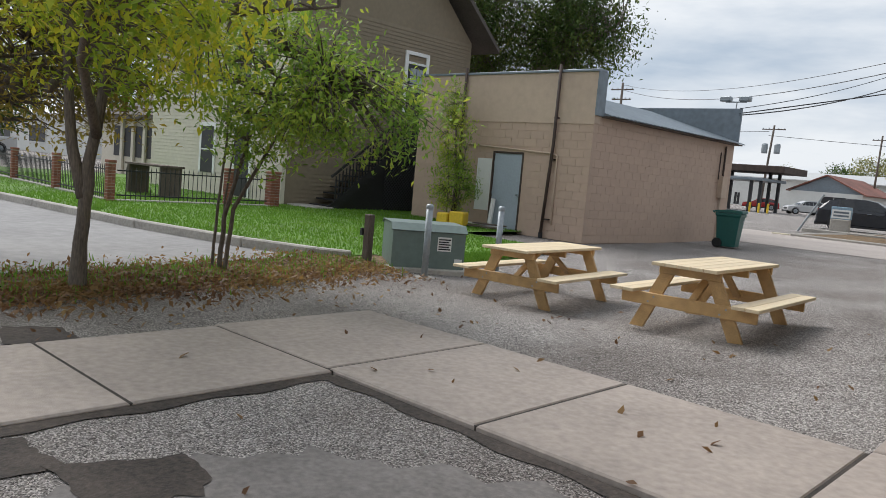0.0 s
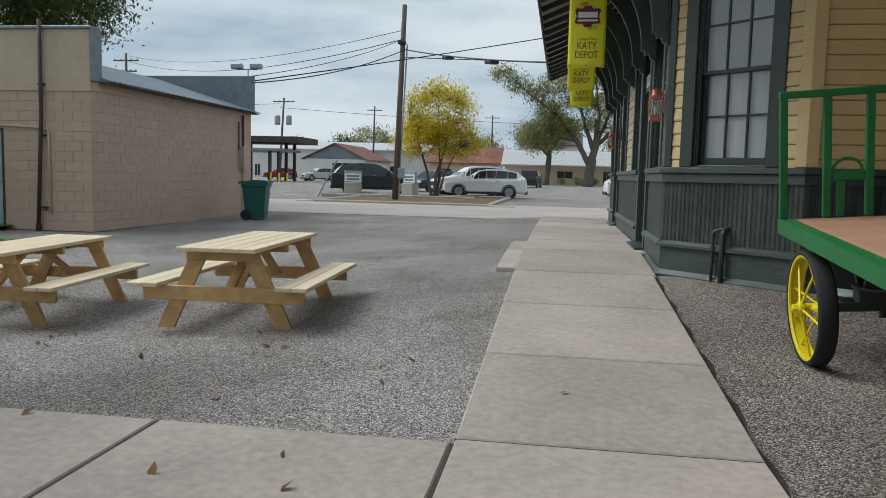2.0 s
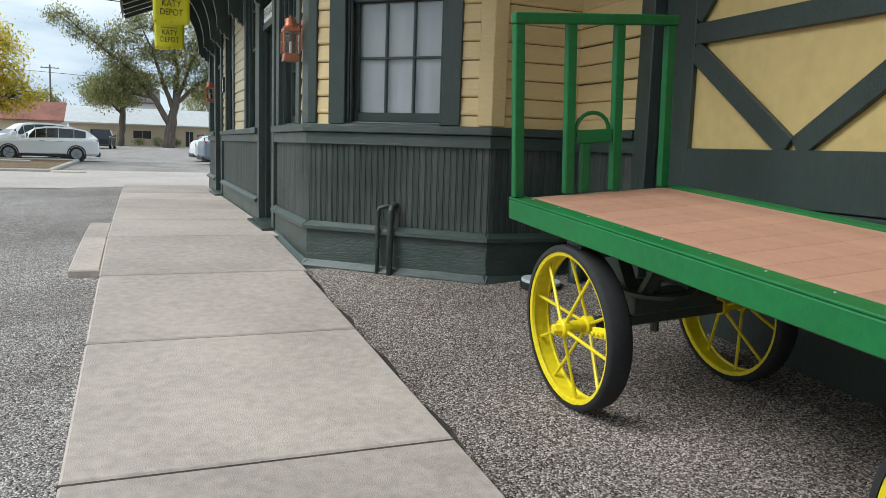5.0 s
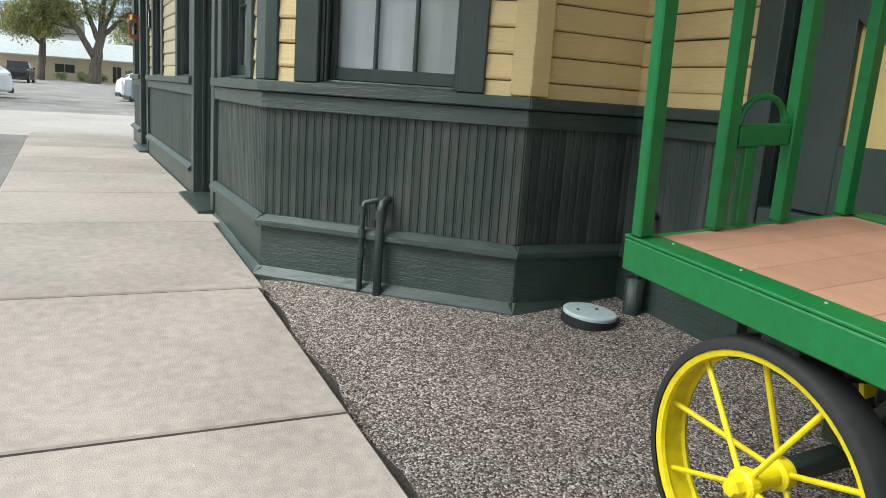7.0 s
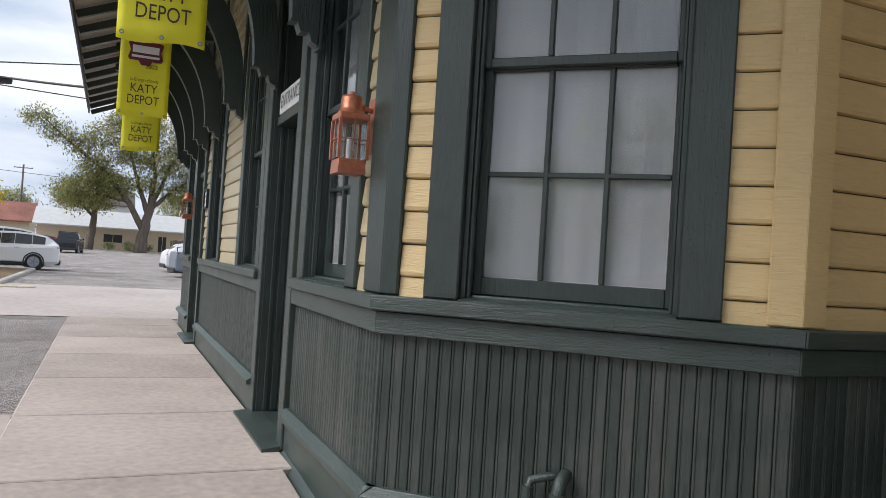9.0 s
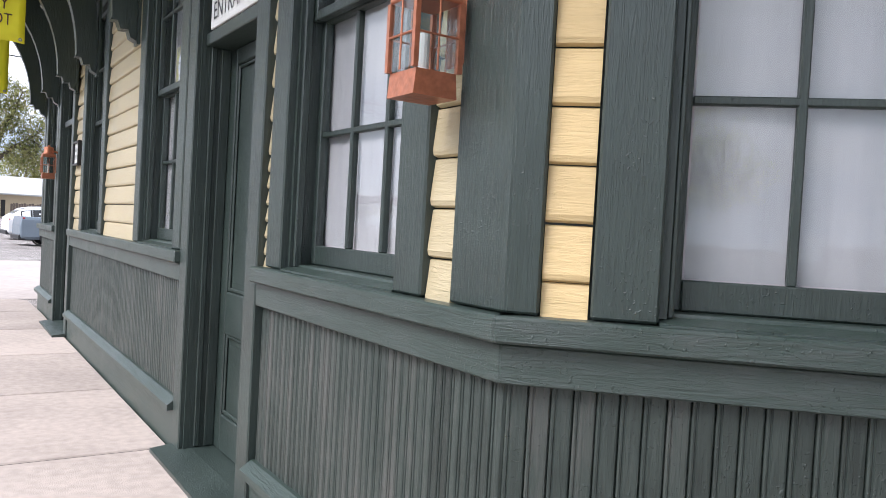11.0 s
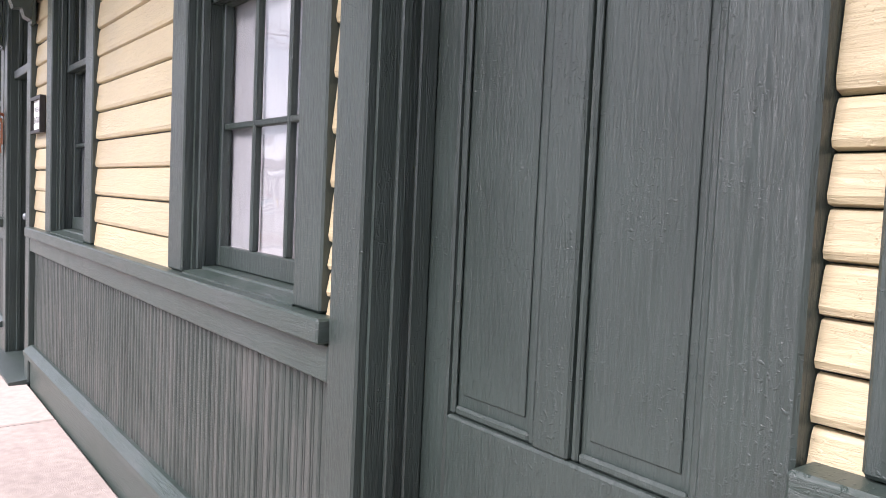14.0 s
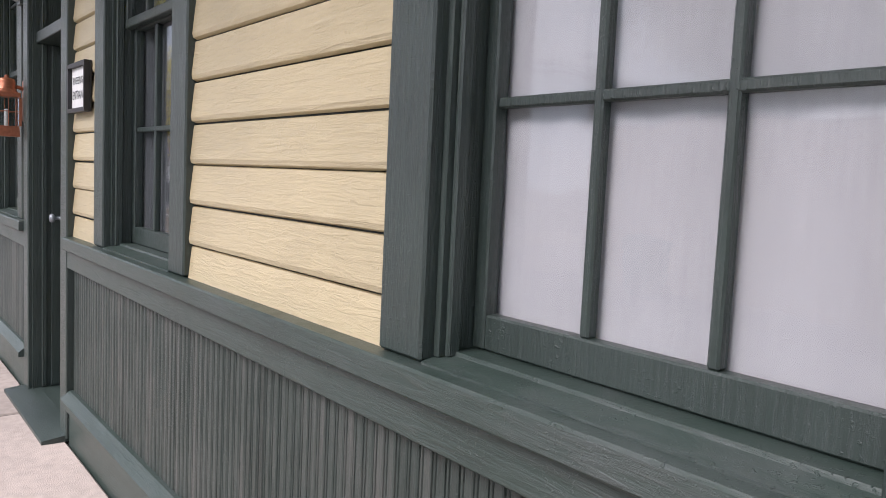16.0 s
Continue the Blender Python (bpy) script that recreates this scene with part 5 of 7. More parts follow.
lid = thing("cleanout_lid", "round pale blue lid on a dark collar in gravel", "lid", pose(1.47, -1.45, gravel_z(1.47, -1.45) - 0.01, 4, 3, 0))
part("collar", Geo().lathe([(0.0, 0.0), (0.155, 0.0), (0.155, 0.05), (0.0, 0.05)], "z", 32), BLACK, lid)
part("disc", Geo().lathe([(0.0, 0.0505), (0.15, 0.0505), (0.15, 0.066), (0.145, 0.072), (0.0, 0.072)], "z", 32), material("pale_blue_plastic", (0.50, 0.58, 0.60), 0.5), lid)
for k in range(2):
    part("screw", Geo().lathe([(0.0, 0.0725), (0.01, 0.0725), (0.01, 0.076), (0.0, 0.076)], "z", 8, (-0.07 + 0.13 * k, 0.02, 0)), BLACK, lid)
dm = thing("hazard_diamond", "small red diamond notice high on the wall", "sign", mc @ Matrix.Translation((11 + BY - 0.42, 0.018, 2.28)))
part("plate", Geo().box(-0.09, 0, -0.09, 0.09, 0.006, 0.09, 0.0, Matrix.Rotation(radians(45), 4, "Y")), material("red_enamel", (0.5, 0.03, 0.03), 0.4), dm)

# ---- shed ----
SX, SY, SZ = -10.43, 5.08, -0.36
SW, SD = 5.8, 7.9
shed = thing("block_shed", "tan painted block shed with a stuccoed parapet", "shed", pose(SX, SY, SZ))
FH, EH = 4.06, 3.0
DX0, DX1, DH = -2.9, -2.0, 2.0
part("core", Geo().box(-SW, 0.012, 0, DX0 - 0.05, 0.2, 2.80).box(DX1 + 0.05, 0.012, 0, -0.012, 0.2, 2.80).box(DX0 - 0.05, 0.012, DH + 0.05, DX1 + 0.05, 0.2, 2.80)
     .box(-0.2, 0.21, 0, -0.012, SD, EH).box(-SW, 0.21, 0, -SW + 0.2, SD, EH).box(-SW, SD - 0.2, 0, -0.2, SD, EH), BLOCK, shed)
part("parapet", Geo().box(-SW, -0.006, 2.82, 0.004, 0.24, FH - 0.06), STUCCO, shed, "smooth tan stucco parapet")
part("drip_line", Geo().box(-SW, -0.022, 2.795, 0.01, 0.0, 2.819), STUCCO, shed)
part("coping", Geo().box(-SW - 0.03, -0.05, FH - 0.06, 0.05, 0.28, FH, 0.01), METAL_GREY, shed, "weathered grey metal coping")
part("corner_flashing", Geo().box(0.005, -0.03, EH + 0.0, 0.06, 0.30, FH - 0.061), METAL_GREY, shed)
RZ = lambda x: EH + 0.02 + 0.30 * (0.28 - x)
roofg = Geo()
for i in range(40):
    y0, y1 = 0.30 + (SD - 0.2) * i / 40, 0.30 + (SD - 0.2) * (i + 1) / 40
    ym = 0.5 * (y0 + y1)
    roofg.add([(0.28, y0, RZ(0.28)), (0.28, ym, RZ(0.28) + 0.02), (0.28, y1, RZ(0.28)), (-SW / 2, y0, RZ(-SW / 2)), (-SW / 2, ym, RZ(-SW / 2) + 0.02), (-SW / 2, y1, RZ(-SW / 2))],
              [(0, 1, 4, 3), (1, 2, 5, 4)])
rf = part("roof", roofg, METAL_GREY, shed, "corrugated blue-grey metal roof")
rf.modifiers.new("thick", "SOLIDIFY").thickness = 0.012
part("eave_board", Geo().box(0.0, 0.3, EH - 0.02, 0.2, SD + 0.1, EH + 0.015), POLE, shed)
part("rear_parapet", Geo().prism([(-SW, EH), (0.1, EH), (0.1, FH + 0.05), (-3.4, FH + 0.05), (-SW, FH + 0.05)], 0, 0.06, Matrix.Translation((0, SD - 0.02, 0)) @ SWAP), METAL_GREY, shed, "sheet metal rear parapet")
dr = part("door", Geo().box(DX0, 0.03, 0.02, DX1, 0.07, DH, 0.004), DOOR_GREY, shed, "plain grey-blue steel door")
part("handle", Geo().lathe([(0.0, 0.0), (0.03, 0.0), (0.03, -0.04), (0.0, -0.045)], "y", 14, (DX1 - 0.08, 0.03, 0.98)), GALV, dr)
for z in (0.25, 1.0, 1.75):
    part("hinge", Geo().tube([(DX0 - 0.005, 0.022, z - 0.05), (DX0 - 0.005, 0.022, z + 0.05)], 0.01, 8), GALV, dr)
part("door_frame", Geo().box(DX0 - 0.05, 0.0, 0, DX0 - 0.002, 0.1, DH + 0.05).box(DX1 + 0.002, 0.0, 0, DX1 + 0.05, 0.1, DH + 0.05).box(DX0 - 0.001, 0.0, DH + 0.002, DX1 + 0.001, 0.1, DH + 0.05), RUST_PIPE, shed)
part("patch", Geo().box(DX0 - 0.55, -0.004, 0.5, DX0 - 0.06, 0.0, 1.85), WHITE, shed, "unpainted pale patch beside the door")
for x, lean in ((-1.03, 0.12), (-4.05, 0.0)):
    part("downpipe", Geo().tube([(x - lean, -0.08, 0.12), (x, -0.08, 2.3), (x, -0.08, FH + 0.12)], 0.04, 10), RUST_PIPE, shed, "dark rusty downpipe", smooth=True)
    for z in (0.45, 1.9, 2.9):
        part("clip", Geo().box(x - 0.06, -0.09, z, x + 0.06, -0.001, z + 0.035), RUST_PIPE, shed)
    part("outlet", Geo().tube([(x - lean, -0.08, 0.0), (x - lean, -0.08, 0.14)], 0.055, 10), BLACK, shed)
part("conduit", Geo().tube([(-4.0, -0.03, 2.20), (-2.2, -0.03, 2.12), (-1.05, -0.03, 2.06), (-0.92, -0.03, 2.02), (-0.90, -0.03, 0.35)], 0.022, 8), STUCCO, shed, smooth=True)
mbx = part("meter_box", Geo().box(0.001, 7.0, 1.35, 0.16, 7.35, 2.0, 0.01), STUCCO, shed, "tan electric meter box")
part("conduit", Geo().tube([(0.05, 7.2, 2.0), (0.05, 7.2, 2.9)], 0.03, 10), RUST_PIPE, shed)
part("conduit", Geo().tube([(0.05, 6.9, 1.9), (0.05, 6.9, 2.7)], 0.02, 10), RUST_PIPE, shed)
part("conduit", Geo().tube([(0.05, 7.2, 0.0), (0.05, 7.2, 1.34)], 0.025, 10), STUCCO, shed)
lp = part("flood_mast", Geo().tube([(-0.1, SD, FH - 0.2), (-0.1, SD, FH + 0.25), (-0.45, SD, FH + 0.25), (0.2, SD, FH + 0.25)], 0.02, 8), GALV, shed)
for x in (-0.45, 0.15):
    part("floodlight", Geo().box(x - 0.17, SD - 0.1, FH + 0.26, x + 0.17, SD + 0.12, FH + 0.42, 0.03), GALV, shed)
block_me = Geo().box(0.002, -0.0, 0.002, 0.398, 0.012, 0.198, 0.003).mesh("block")
block_half = Geo().box(0.002, -0.0, 0.002, 0.198, 0.012, 0.198, 0.003).mesh("block")
for me in (block_me, block_half):
    me.materials.append(BLOCK)
fw = part("front_blocks", Geo().box(-SW, 0.0115, 0.0, -SW + 0.01, 0.0119, 0.01), BLOCK, shed)
sw_ = part("side_blocks", Geo().box(-0.0119, 0.3, 0.0, -0.0115, 0.31, 0.01), BLOCK, shed)
for r in range(14):
    z = r * 0.2
    edges = [0.0, -0.4] if r % 2 else [0.0, -0.2]
    while edges[-1] - 0.4 > -SW - 0.2:
        edges.append(edges[-1] - 0.4)
    for x1, x in zip(edges[:-1], edges[1:]):
        if x > -SW - 0.01 and not (z < DH + 0.04 and x1 > DX0 - 0.05 and x < DX1 + 0.05):
            part("block", block_half if x1 - x < 0.3 else block_me, BLOCK, fw, m=Matrix.Translation((x, 0, z)))
RZ90 = Matrix.Rotation(radians(90), 4, "Z")
for r in range(15):
    z = r * 0.2
    edges = [0.0, 0.2] if r % 2 else [0.0, 0.4]
    while edges[-1] + 0.4 < SD:
        edges.append(edges[-1] + 0.4)
    for y, y1 in zip(edges[:-1], edges[1:]):
        part("block", block_half if y1 - y < 0.3 else block_me, BLOCK, sw_, m=Matrix.Translation((0.0, y, z)) @ RZ90)

# wheeled bin
def wheeled_bin(m):
    t = thing("wheeled_bin", "dark green plastic wheeled bin with closed lid", "bin", m)
    b = 0.29
    g = Geo()
    v = []
    for z, h in ((0.04, 0.24), (0.85, 0.31), (0.87, 0.335), (0.95, 0.34)):
        v += [(-h, -h, z), (h, -h, z), (h, h, z), (-h, h, z)]
    f = [(3, 2, 1, 0), (12, 13, 14, 15)] + [(4 * i + k, 4 * i + (k + 1) % 4, 4 * i + 4 + (k + 1) % 4, 4 * i + 4 + k) for i in range(3) for k in range(4)]
    bd = part("body", g.add(v, f), BIN, t)
    bv = bd.modifiers.new("round", "BEVEL")
    bv.width, bv.segments = 0.025, 2
    part("lid", Geo().prism([(-0.37, 0.955), (0.37, 0.955), (0.36, 1.0), (0.0, 1.045), (-0.35, 1.03)], -0.345, 0.345), BIN, t)
    part("handle_bar", Geo().tube([(-0.25, 0.37, 0.93), (-0.25, 0.42, 0.97), (0.25, 0.42, 0.97), (0.25, 0.37, 0.93)], 0.016, 8), BIN, t)
    for s in (-1, 1):
        part("wheel", Geo().lathe([(0.0, s * 0.27), (0.12, s * 0.27), (0.13, s * 0.29), (0.13, s * 0.32), (0.12, s * 0.34), (0.0, s * 0.34)], "x", 20, (0, 0.22, 0.13)), RUBBER, t)
    part("label", Geo().box(0.0, -0.322, 0.72, 0.10, -0.316, 0.78), GALV, t)
    return t


wheeled_bin(pose(-9.15, 10.3, ground_z(-9.15, 10.3) + 0.005, 0, 0, 100))

# ---- transformer cabinet, bollards, post ----
tc = thing("transformer_cabinet", "grey-green steel transformer cabinet on a pad", "cabinet", pose(-8.3, -2.35, ground_z(-8.3, -2.35), 0, 0, 57))
part("pad", Geo().box(-0.62, -0.55, -0.1, 0.62, 0.5, 0.05, 0.01), KERB, tc)
part("body", Geo().prism([(-0.42, 0.052), (0.42, 0.052), (0.42, 0.62), (0.36, 0.655), (-0.30, 0.655), (-0.42, 0.56)], -0.52, 0.52), METER, tc)
part("lid", Geo().prism([(-0.445, 0.57), (-0.31, 0.664), (0.37, 0.664), (0.445, 0.62), (0.445, 0.60), (0.425, 0.62), (0.365, 0.656), (-0.305, 0.656), (-0.425, 0.555)][::-1], -0.54, 0.54), METER, tc)
part("door_seam", Geo().box(-0.005, -0.426, 0.08, 0.005, -0.4205, 0.54), BLACK, tc)
part("latch", Geo().box(-0.06, -0.45, 0.28, -0.01, -0.4205, 0.36, 0.005), METER, tc)
nt = part("notice", Geo().box(0.12, -0.426, 0.30, 0.32, -0.421, 0.50), WHITE, tc, "white warning notice")
for k in range(5):
    part("text_bar", Geo().box(0.135, -0.428, 0.32 + k * 0.034, 0.305 - 0.02 * (k % 2), -0.4265, 0.338 + k * 0.034), BLACK, nt)
part("number_plate", Geo().box(0.38, -0.426, 0.14, 0.49, -0.421, 0.20), WHITE, tc)


def bollard(m, h):
    t = thing("bollard", "grey steel pipe bollard with a capped top", "bollard", m, "bollards at the transformer")
    part("pipe", Geo().tube([(0, 0, -0.1), (0, 0, h)], 0.045, 16), GALV, t, smooth=True)
    part("cap", Geo().lathe([(0.05, h - 0.03), (0.052, h + 0.01), (0.035, h + 0.035), (0.0, h + 0.04)], "z", 16), GALV, t, smooth=True)
    part("footing", Geo().lathe([(0.0, 0.02), (0.12, 0.02), (0.14, 0.0), (0.14, -0.05)], "z", 16), KERB, t)
    return t


bo = bollard(pose(-7.6, -2.98, ground_z(-7.6, -2.98)), 0.95)
copy_thing(bo, pose(-7.75, -1.3, ground_z(-7.75, -1.3)))
wp = thing("timber_post", "weathered stub of a timber post with a fitting", "post", pose(-8.62, -3.12, ground_z(-8.62, -3.12)))
part("post", Geo().box(-0.06, -0.05, -0.1, 0.06, 0.05, 0.72, 0.012), POLE, wp)
part("fitting", Geo().box(-0.11, -0.07, 0.42, -0.061, 0.0, 0.52, 0.005), BLACK, wp)

# stuff by the shed wall: yellow bag, planks, plastic crate
yb = thing("yellow_bucket", "bright yellow plastic crates on the grass", "crate", pose(-13.6, 3.9, ground_z(-13.6, 3.9) + 0.09, 0, 0, 20))
YEL = material("yellow_plastic", (0.75, 0.5, 0.03), 0.5)
part("crate", Geo().box(-0.3, -0.2, 0.0, 0.0, 0.2, 0.3, 0.03), YEL, yb)
part("crate", Geo().box(0.03, -0.18, 0.0, 0.42, 0.2, 0.36, 0.03), YEL, yb)
for k, (x, y, r, L) in enumerate(((-13.0, 4.45, 5, 1.3), (-12.9, 4.3, 12, 1.1), (-13.1, 4.6, -4, 1.2), (-12.8, 4.5, 9, 0.9))):
    o = part("scrap_board", Geo().box(-L / 2, -0.09, 0, L / 2, 0.09, 0.03, 0.003), (WHITE, POLE)[k % 2], None, m=pose(x, y, ground_z(x, y) + 0.09 + 0.032 * k, 0, 0, r))
    tagged(o, "weathered loose board lying by the shed", "board", "scrap boards")
ct = thing("cement_pipe", "short white plastic pipe leaning by the shed", "pipe", pose(-13.15, 4.9, ground_z(-13.15, 4.9) + 0.09))
part("tube", Geo().tube([(0, 0, 0), (0.03, 0.05, 0.75)], 0.06, 12), WHITE, ct)


# ---- trees ----
def leaf_mesh(name, centres, size, mat, rng, droop=0.5, aspect=0.42):
    """Many single folded leaves, one at each centre."""
    n = len(centres)
    yaw = rng.uniform(0, 2 * np.pi, n)
    pitch = rng.normal(-droop, 0.55, n)
    d = np.stack([np.cos(yaw) * np.cos(pitch), np.sin(yaw) * np.cos(pitch), np.sin(pitch)], 1)
    s = np.stack([-np.sin(yaw), np.cos(yaw), rng.normal(0, 0.5, n)], 1)
    s /= np.linalg.norm(s, axis=1, keepdims=True)
    ln = size * rng.uniform(0.6, 1.3, n)[:, None]
    base, tip = centres - d * ln * 0.5, centres + d * ln * 0.5
    up = np.cross(d, s) * ln * 0.08
    l, r = centres + s * ln * aspect * 0.5 + up, centres - s * ln * aspect * 0.5 + up
    v = np.stack([base, l, tip, r], 1).reshape(-1, 3)
    me = bpy.data.meshes.new(name)
    me.vertices.add(4 * n)
    me.vertices.foreach_set("co", v.astype(np.float32).ravel())
    me.loops.add(4 * n)
    me.loops.foreach_set("vertex_index", np.arange(4 * n, dtype=np.int32))
    me.polygons.add(n)
    me.polygons.foreach_set("loop_start", np.arange(0, 4 * n, 4, dtype=np.int32))
    me.update(calc_edges=True)
    me.materials.append(mat)
    return me


def tree(name, label, base, stems, blobs, leaf, mat, seed, group="", per=26, spread=0.16, twigs=True, droop=0.5, bark=None):
    """stems: (points, radii) from the base; blobs: (centre, radii, leaves), all from the base."""
    rng = np.random.default_rng(seed)
    t = thing(name, label, "tree", pose(*base), group)
    bg = Geo()
    tips = []
    for pts, rs in stems:
        fine, rad = [], []
        for (p, q), (a, b) in zip(zip(pts[:-1], pts[1:]), zip(rs[:-1], rs[1:])):
            for i in range(4):
                u = i / 4
                fine.append(Vector(p).lerp(Vector(q), u) + Vector(rng.normal(0, 0.12 * a, 3)))
                rad.append(a + (b - a) * u)
        fine.append(Vector(pts[-1]))
        rad.append(rs[-1])
        bg.tube(fine, rad, 9)
        tips += fine[len(fine) // 3:]
    cs = []
    tw = Geo()
    tip_arr = np.array([tuple(p) for p in tips])
    for c, r, n in blobs:
        k = max(4, n // per)
        u = rng.normal(0, 1, (k, 3))
        u /= np.linalg.norm(u, axis=1, keepdims=True)
        u *= rng.uniform(0.25, 1.0, (k, 1)) ** 0.45
        centres = np.array(c) + u * np.array(r) * rng.uniform(0.8, 1.12, (k, 1))
        for q in centres:
            if twigs:
                j = np.argmin(np.linalg.norm(tip_arr - q, axis=1))
                p0 = Vector(tip_arr[j])
                p1 = Vector(q)
                mid = p0.lerp(p1, 0.5) + Vector((0, 0, 0.12 * (p1 - p0).length))
                L = (p1 - p0).length
                tw.tube([p0, mid, p1], [0.010 + 0.008 * L, 0.007 + 0.003 * L, 0.003], 4, False)
            cs.append(q + rng.normal(0, 1, (per, 3)) * np.array([1, 1, 0.7]) * spread)
    part("trunk", bg, bark or BARK, t, smooth=True)
    if twigs:
        tagged(part("twig_growth", tw, bark or BARK, t, smooth=True), kind="stuff")
    part("crown", leaf_mesh("crown", np.concatenate(cs), leaf, mat, rng, droop), None, t)
    return t


gz = ground_z
tree("young_street_tree", "young tree with twin trunks and yellow-green leaves", (-7.96, -7.31, gz(-7.96, -7.31)),
     [([(0, 0, -0.1), (0.02, 0.02, 0.5), (0.06, 0.06, 1.2), (0.2, 0.19, 2.6), (0.32, 0.28, 4.0)], [0.095, 0.065, 0.055, 0.038, 0.014]),
      ([(0.02, 0.02, 0.9), (-0.08, -0.07, 1.5), (-0.15, -0.13, 2.5), (-0.35, -0.28, 3.6)], [0.06, 0.05, 0.035, 0.015]),
      ([(0.12, 0.08, 1.5), (0.7, -0.3, 2.1), (1.7, -0.6, 2.6), (2.6, -0.7, 2.75)], [0.05, 0.04, 0.025, 0.01]),
      ([(-0.3, -0.2, 1.9), (-1.0, 0.3, 2.4), (-2.0, 0.5, 2.7)], [0.045, 0.03, 0.01]),
      ([(0.25, 0.15, 2.2), (1.1, 0.9, 2.7), (1.9, 1.4, 2.8)], [0.04, 0.025, 0.01])],
     [((0.3, 0.0, 3.5), (2.4, 1.9, 1.4), 6851), ((2.2, -0.6, 2.75), (1.3, 1.0, 0.6), 2845), ((-1.7, 0.2, 2.9), (1.5, 1.3, 0.9), 3372), ((0.7, 0.4, 2.25), (1.2, 0.9, 0.45), 1791)],
     0.10, LEAF_YG, 1)
tree("bronze_leaved_tree", "small tree with bronze autumn leaves behind the strip", (-10.4, -7.7, gz(-10.4, -7.7)),
     [([(0, 0, -0.1), (0.05, 0.1, 1.0), (0.1, 0.2, 2.0), (0.2, 0.2, 3.2)], [0.09, 0.07, 0.05, 0.02]), ([(0.05, 0.05, 0.9), (0.6, 0.2, 1.8), (1.2, 0.3, 2.4)], [0.05, 0.035, 0.01])],
     [((0.5, 0.6, 2.4), (2.0, 1.5, 1.0), 7020)], 0.085, LEAF_BROWN, 2)
tree("multi_stem_tree", "slender multi-stemmed young tree with green leaves", (-8.65, -5.41, gz(-8.65, -5.41)),
     [([(0, 0, -0.1), (0.06, 0, 0.7), (0.3, 0.1, 1.6), (0.7, 0.3, 2.6)], [0.032, 0.027, 0.02, 0.008]), ([(0.07, 0.03, -0.1), (0.16, 0.05, 0.8), (0.6, 0.3, 1.7), (1.3, 0.4, 2.3)], [0.028, 0.024, 0.018, 0.007]),
      ([(-0.12, -0.03, -0.1), (-0.1, 0, 0.8), (-0.15, 0.1, 1.6), (-0.2, 0.1, 2.5)], [0.02, 0.017, 0.013, 0.007]), ([(-0.05, 0.05, -0.1), (-0.03, 0.05, 0.9), (0.05, 0.1, 1.7)], [0.015, 0.013, 0.008])],
     [((0.6, 0.2, 2.35), (1.1, 1.0, 0.75), 5202), ((1.8, 0.4, 1.95), (1.15, 0.9, 0.55), 3825), ((0.5, 0.1, 1.65), (0.5, 0.5, 0.35), 1071)], 0.085, LEAF_G, 3, spread=0.15)
tree("shed_sapling", "tall thin sapling growing against the shed", (-13.9, 4.25, gz(-13.9, 4.25)),
     [([(0, 0, -0.1), (0.05, 0, 1.2), (-0.1, 0, 2.6), (-0.25, 0, 3.7)], [0.03, 0.025, 0.02, 0.008]), ([(0.15, 0, -0.1), (0.2, 0, 1.0), (0.3, 0, 2.0)], [0.02, 0.018, 0.008]), ([(-0.15, 0, -0.1), (-0.2, 0, 1.3), (-0.35, 0, 2.4)], [0.02, 0.016, 0.008])],
     [((0.05, -0.05, 1.1), (0.75, 0.5, 0.75), 3900), ((-0.15, -0.05, 2.2), (0.5, 0.4, 0.8), 2550), ((-0.25, 0, 3.2), (0.35, 0.3, 0.6), 1200)], 0.075, LEAF_G, 4, spread=0.11)
tree("large_shade_tree", "large dark green shade tree behind the shed", (-21.0, 16.0, gz(-21.0, 16.0)),
     [([(0, 0, -0.2), (0, 0, 3.0), (0.5, 0, 6.0), (1.5, 0.3, 9.5)], [0.6, 0.45, 0.3, 0.06]), ([(0, 0, 3.0), (-1.8, -0.5, 6.0), (-3, -1, 9.0)], [0.35, 0.2, 0.05]), ([(0.2, 0, 4.2), (2.5, -0.5, 6.5), (4.6, -0.5, 7.6)], [0.25, 0.15, 0.04])],
     [((-0.6, -0.3, 8.6), (4.8, 3.5, 3.6), 28900), ((2.6, -0.5, 7.0), (2.4, 2.0, 1.6), 8500), ((-3.0, -1.2, 7.0), (3.6, 2.5, 2.6), 11900)], 0.18, LEAF_DARK, 5, spread=0.42)
tree("autumn_yellow_tree", "round-headed tree in bright yellow autumn leaf", (-8.2, 33.0, gz(-8.2, 33.0)),
     [([(0, 0, -0.1), (0.1, 0, 1.2), (0.7, 0, 3.2), (1.2, 0, 5.2)], [0.11, 0.09, 0.06, 0.02]), ([(0.1, 0.1, -0.1), (0.3, 0.2, 1.4), (0.2, 0.4, 3.4), (0.1, 0.2, 5.6)], [0.10, 0.08, 0.05, 0.02]),
      ([(-0.12, 0, -0.1), (-0.4, 0.1, 1.4), (-1.0, 0.1, 3.2), (-1.5, 0.1, 4.6)], [0.09, 0.07, 0.05, 0.02]), ([(0.2, 0, -0.1), (0.6, -0.2, 1.3), (1.4, -0.3, 2.8)], [0.07, 0.05, 0.02])],
     [((0.2, 0, 4.7), (2.0, 2.0, 1.7), 8500), ((-0.9, 0, 3.2), (1.4, 1.4, 1.0), 3600), ((1.3, 0, 3.1), (1.4, 1.4, 1.0), 3600)], 0.17, LEAF_Y, 6, spread=0.26)
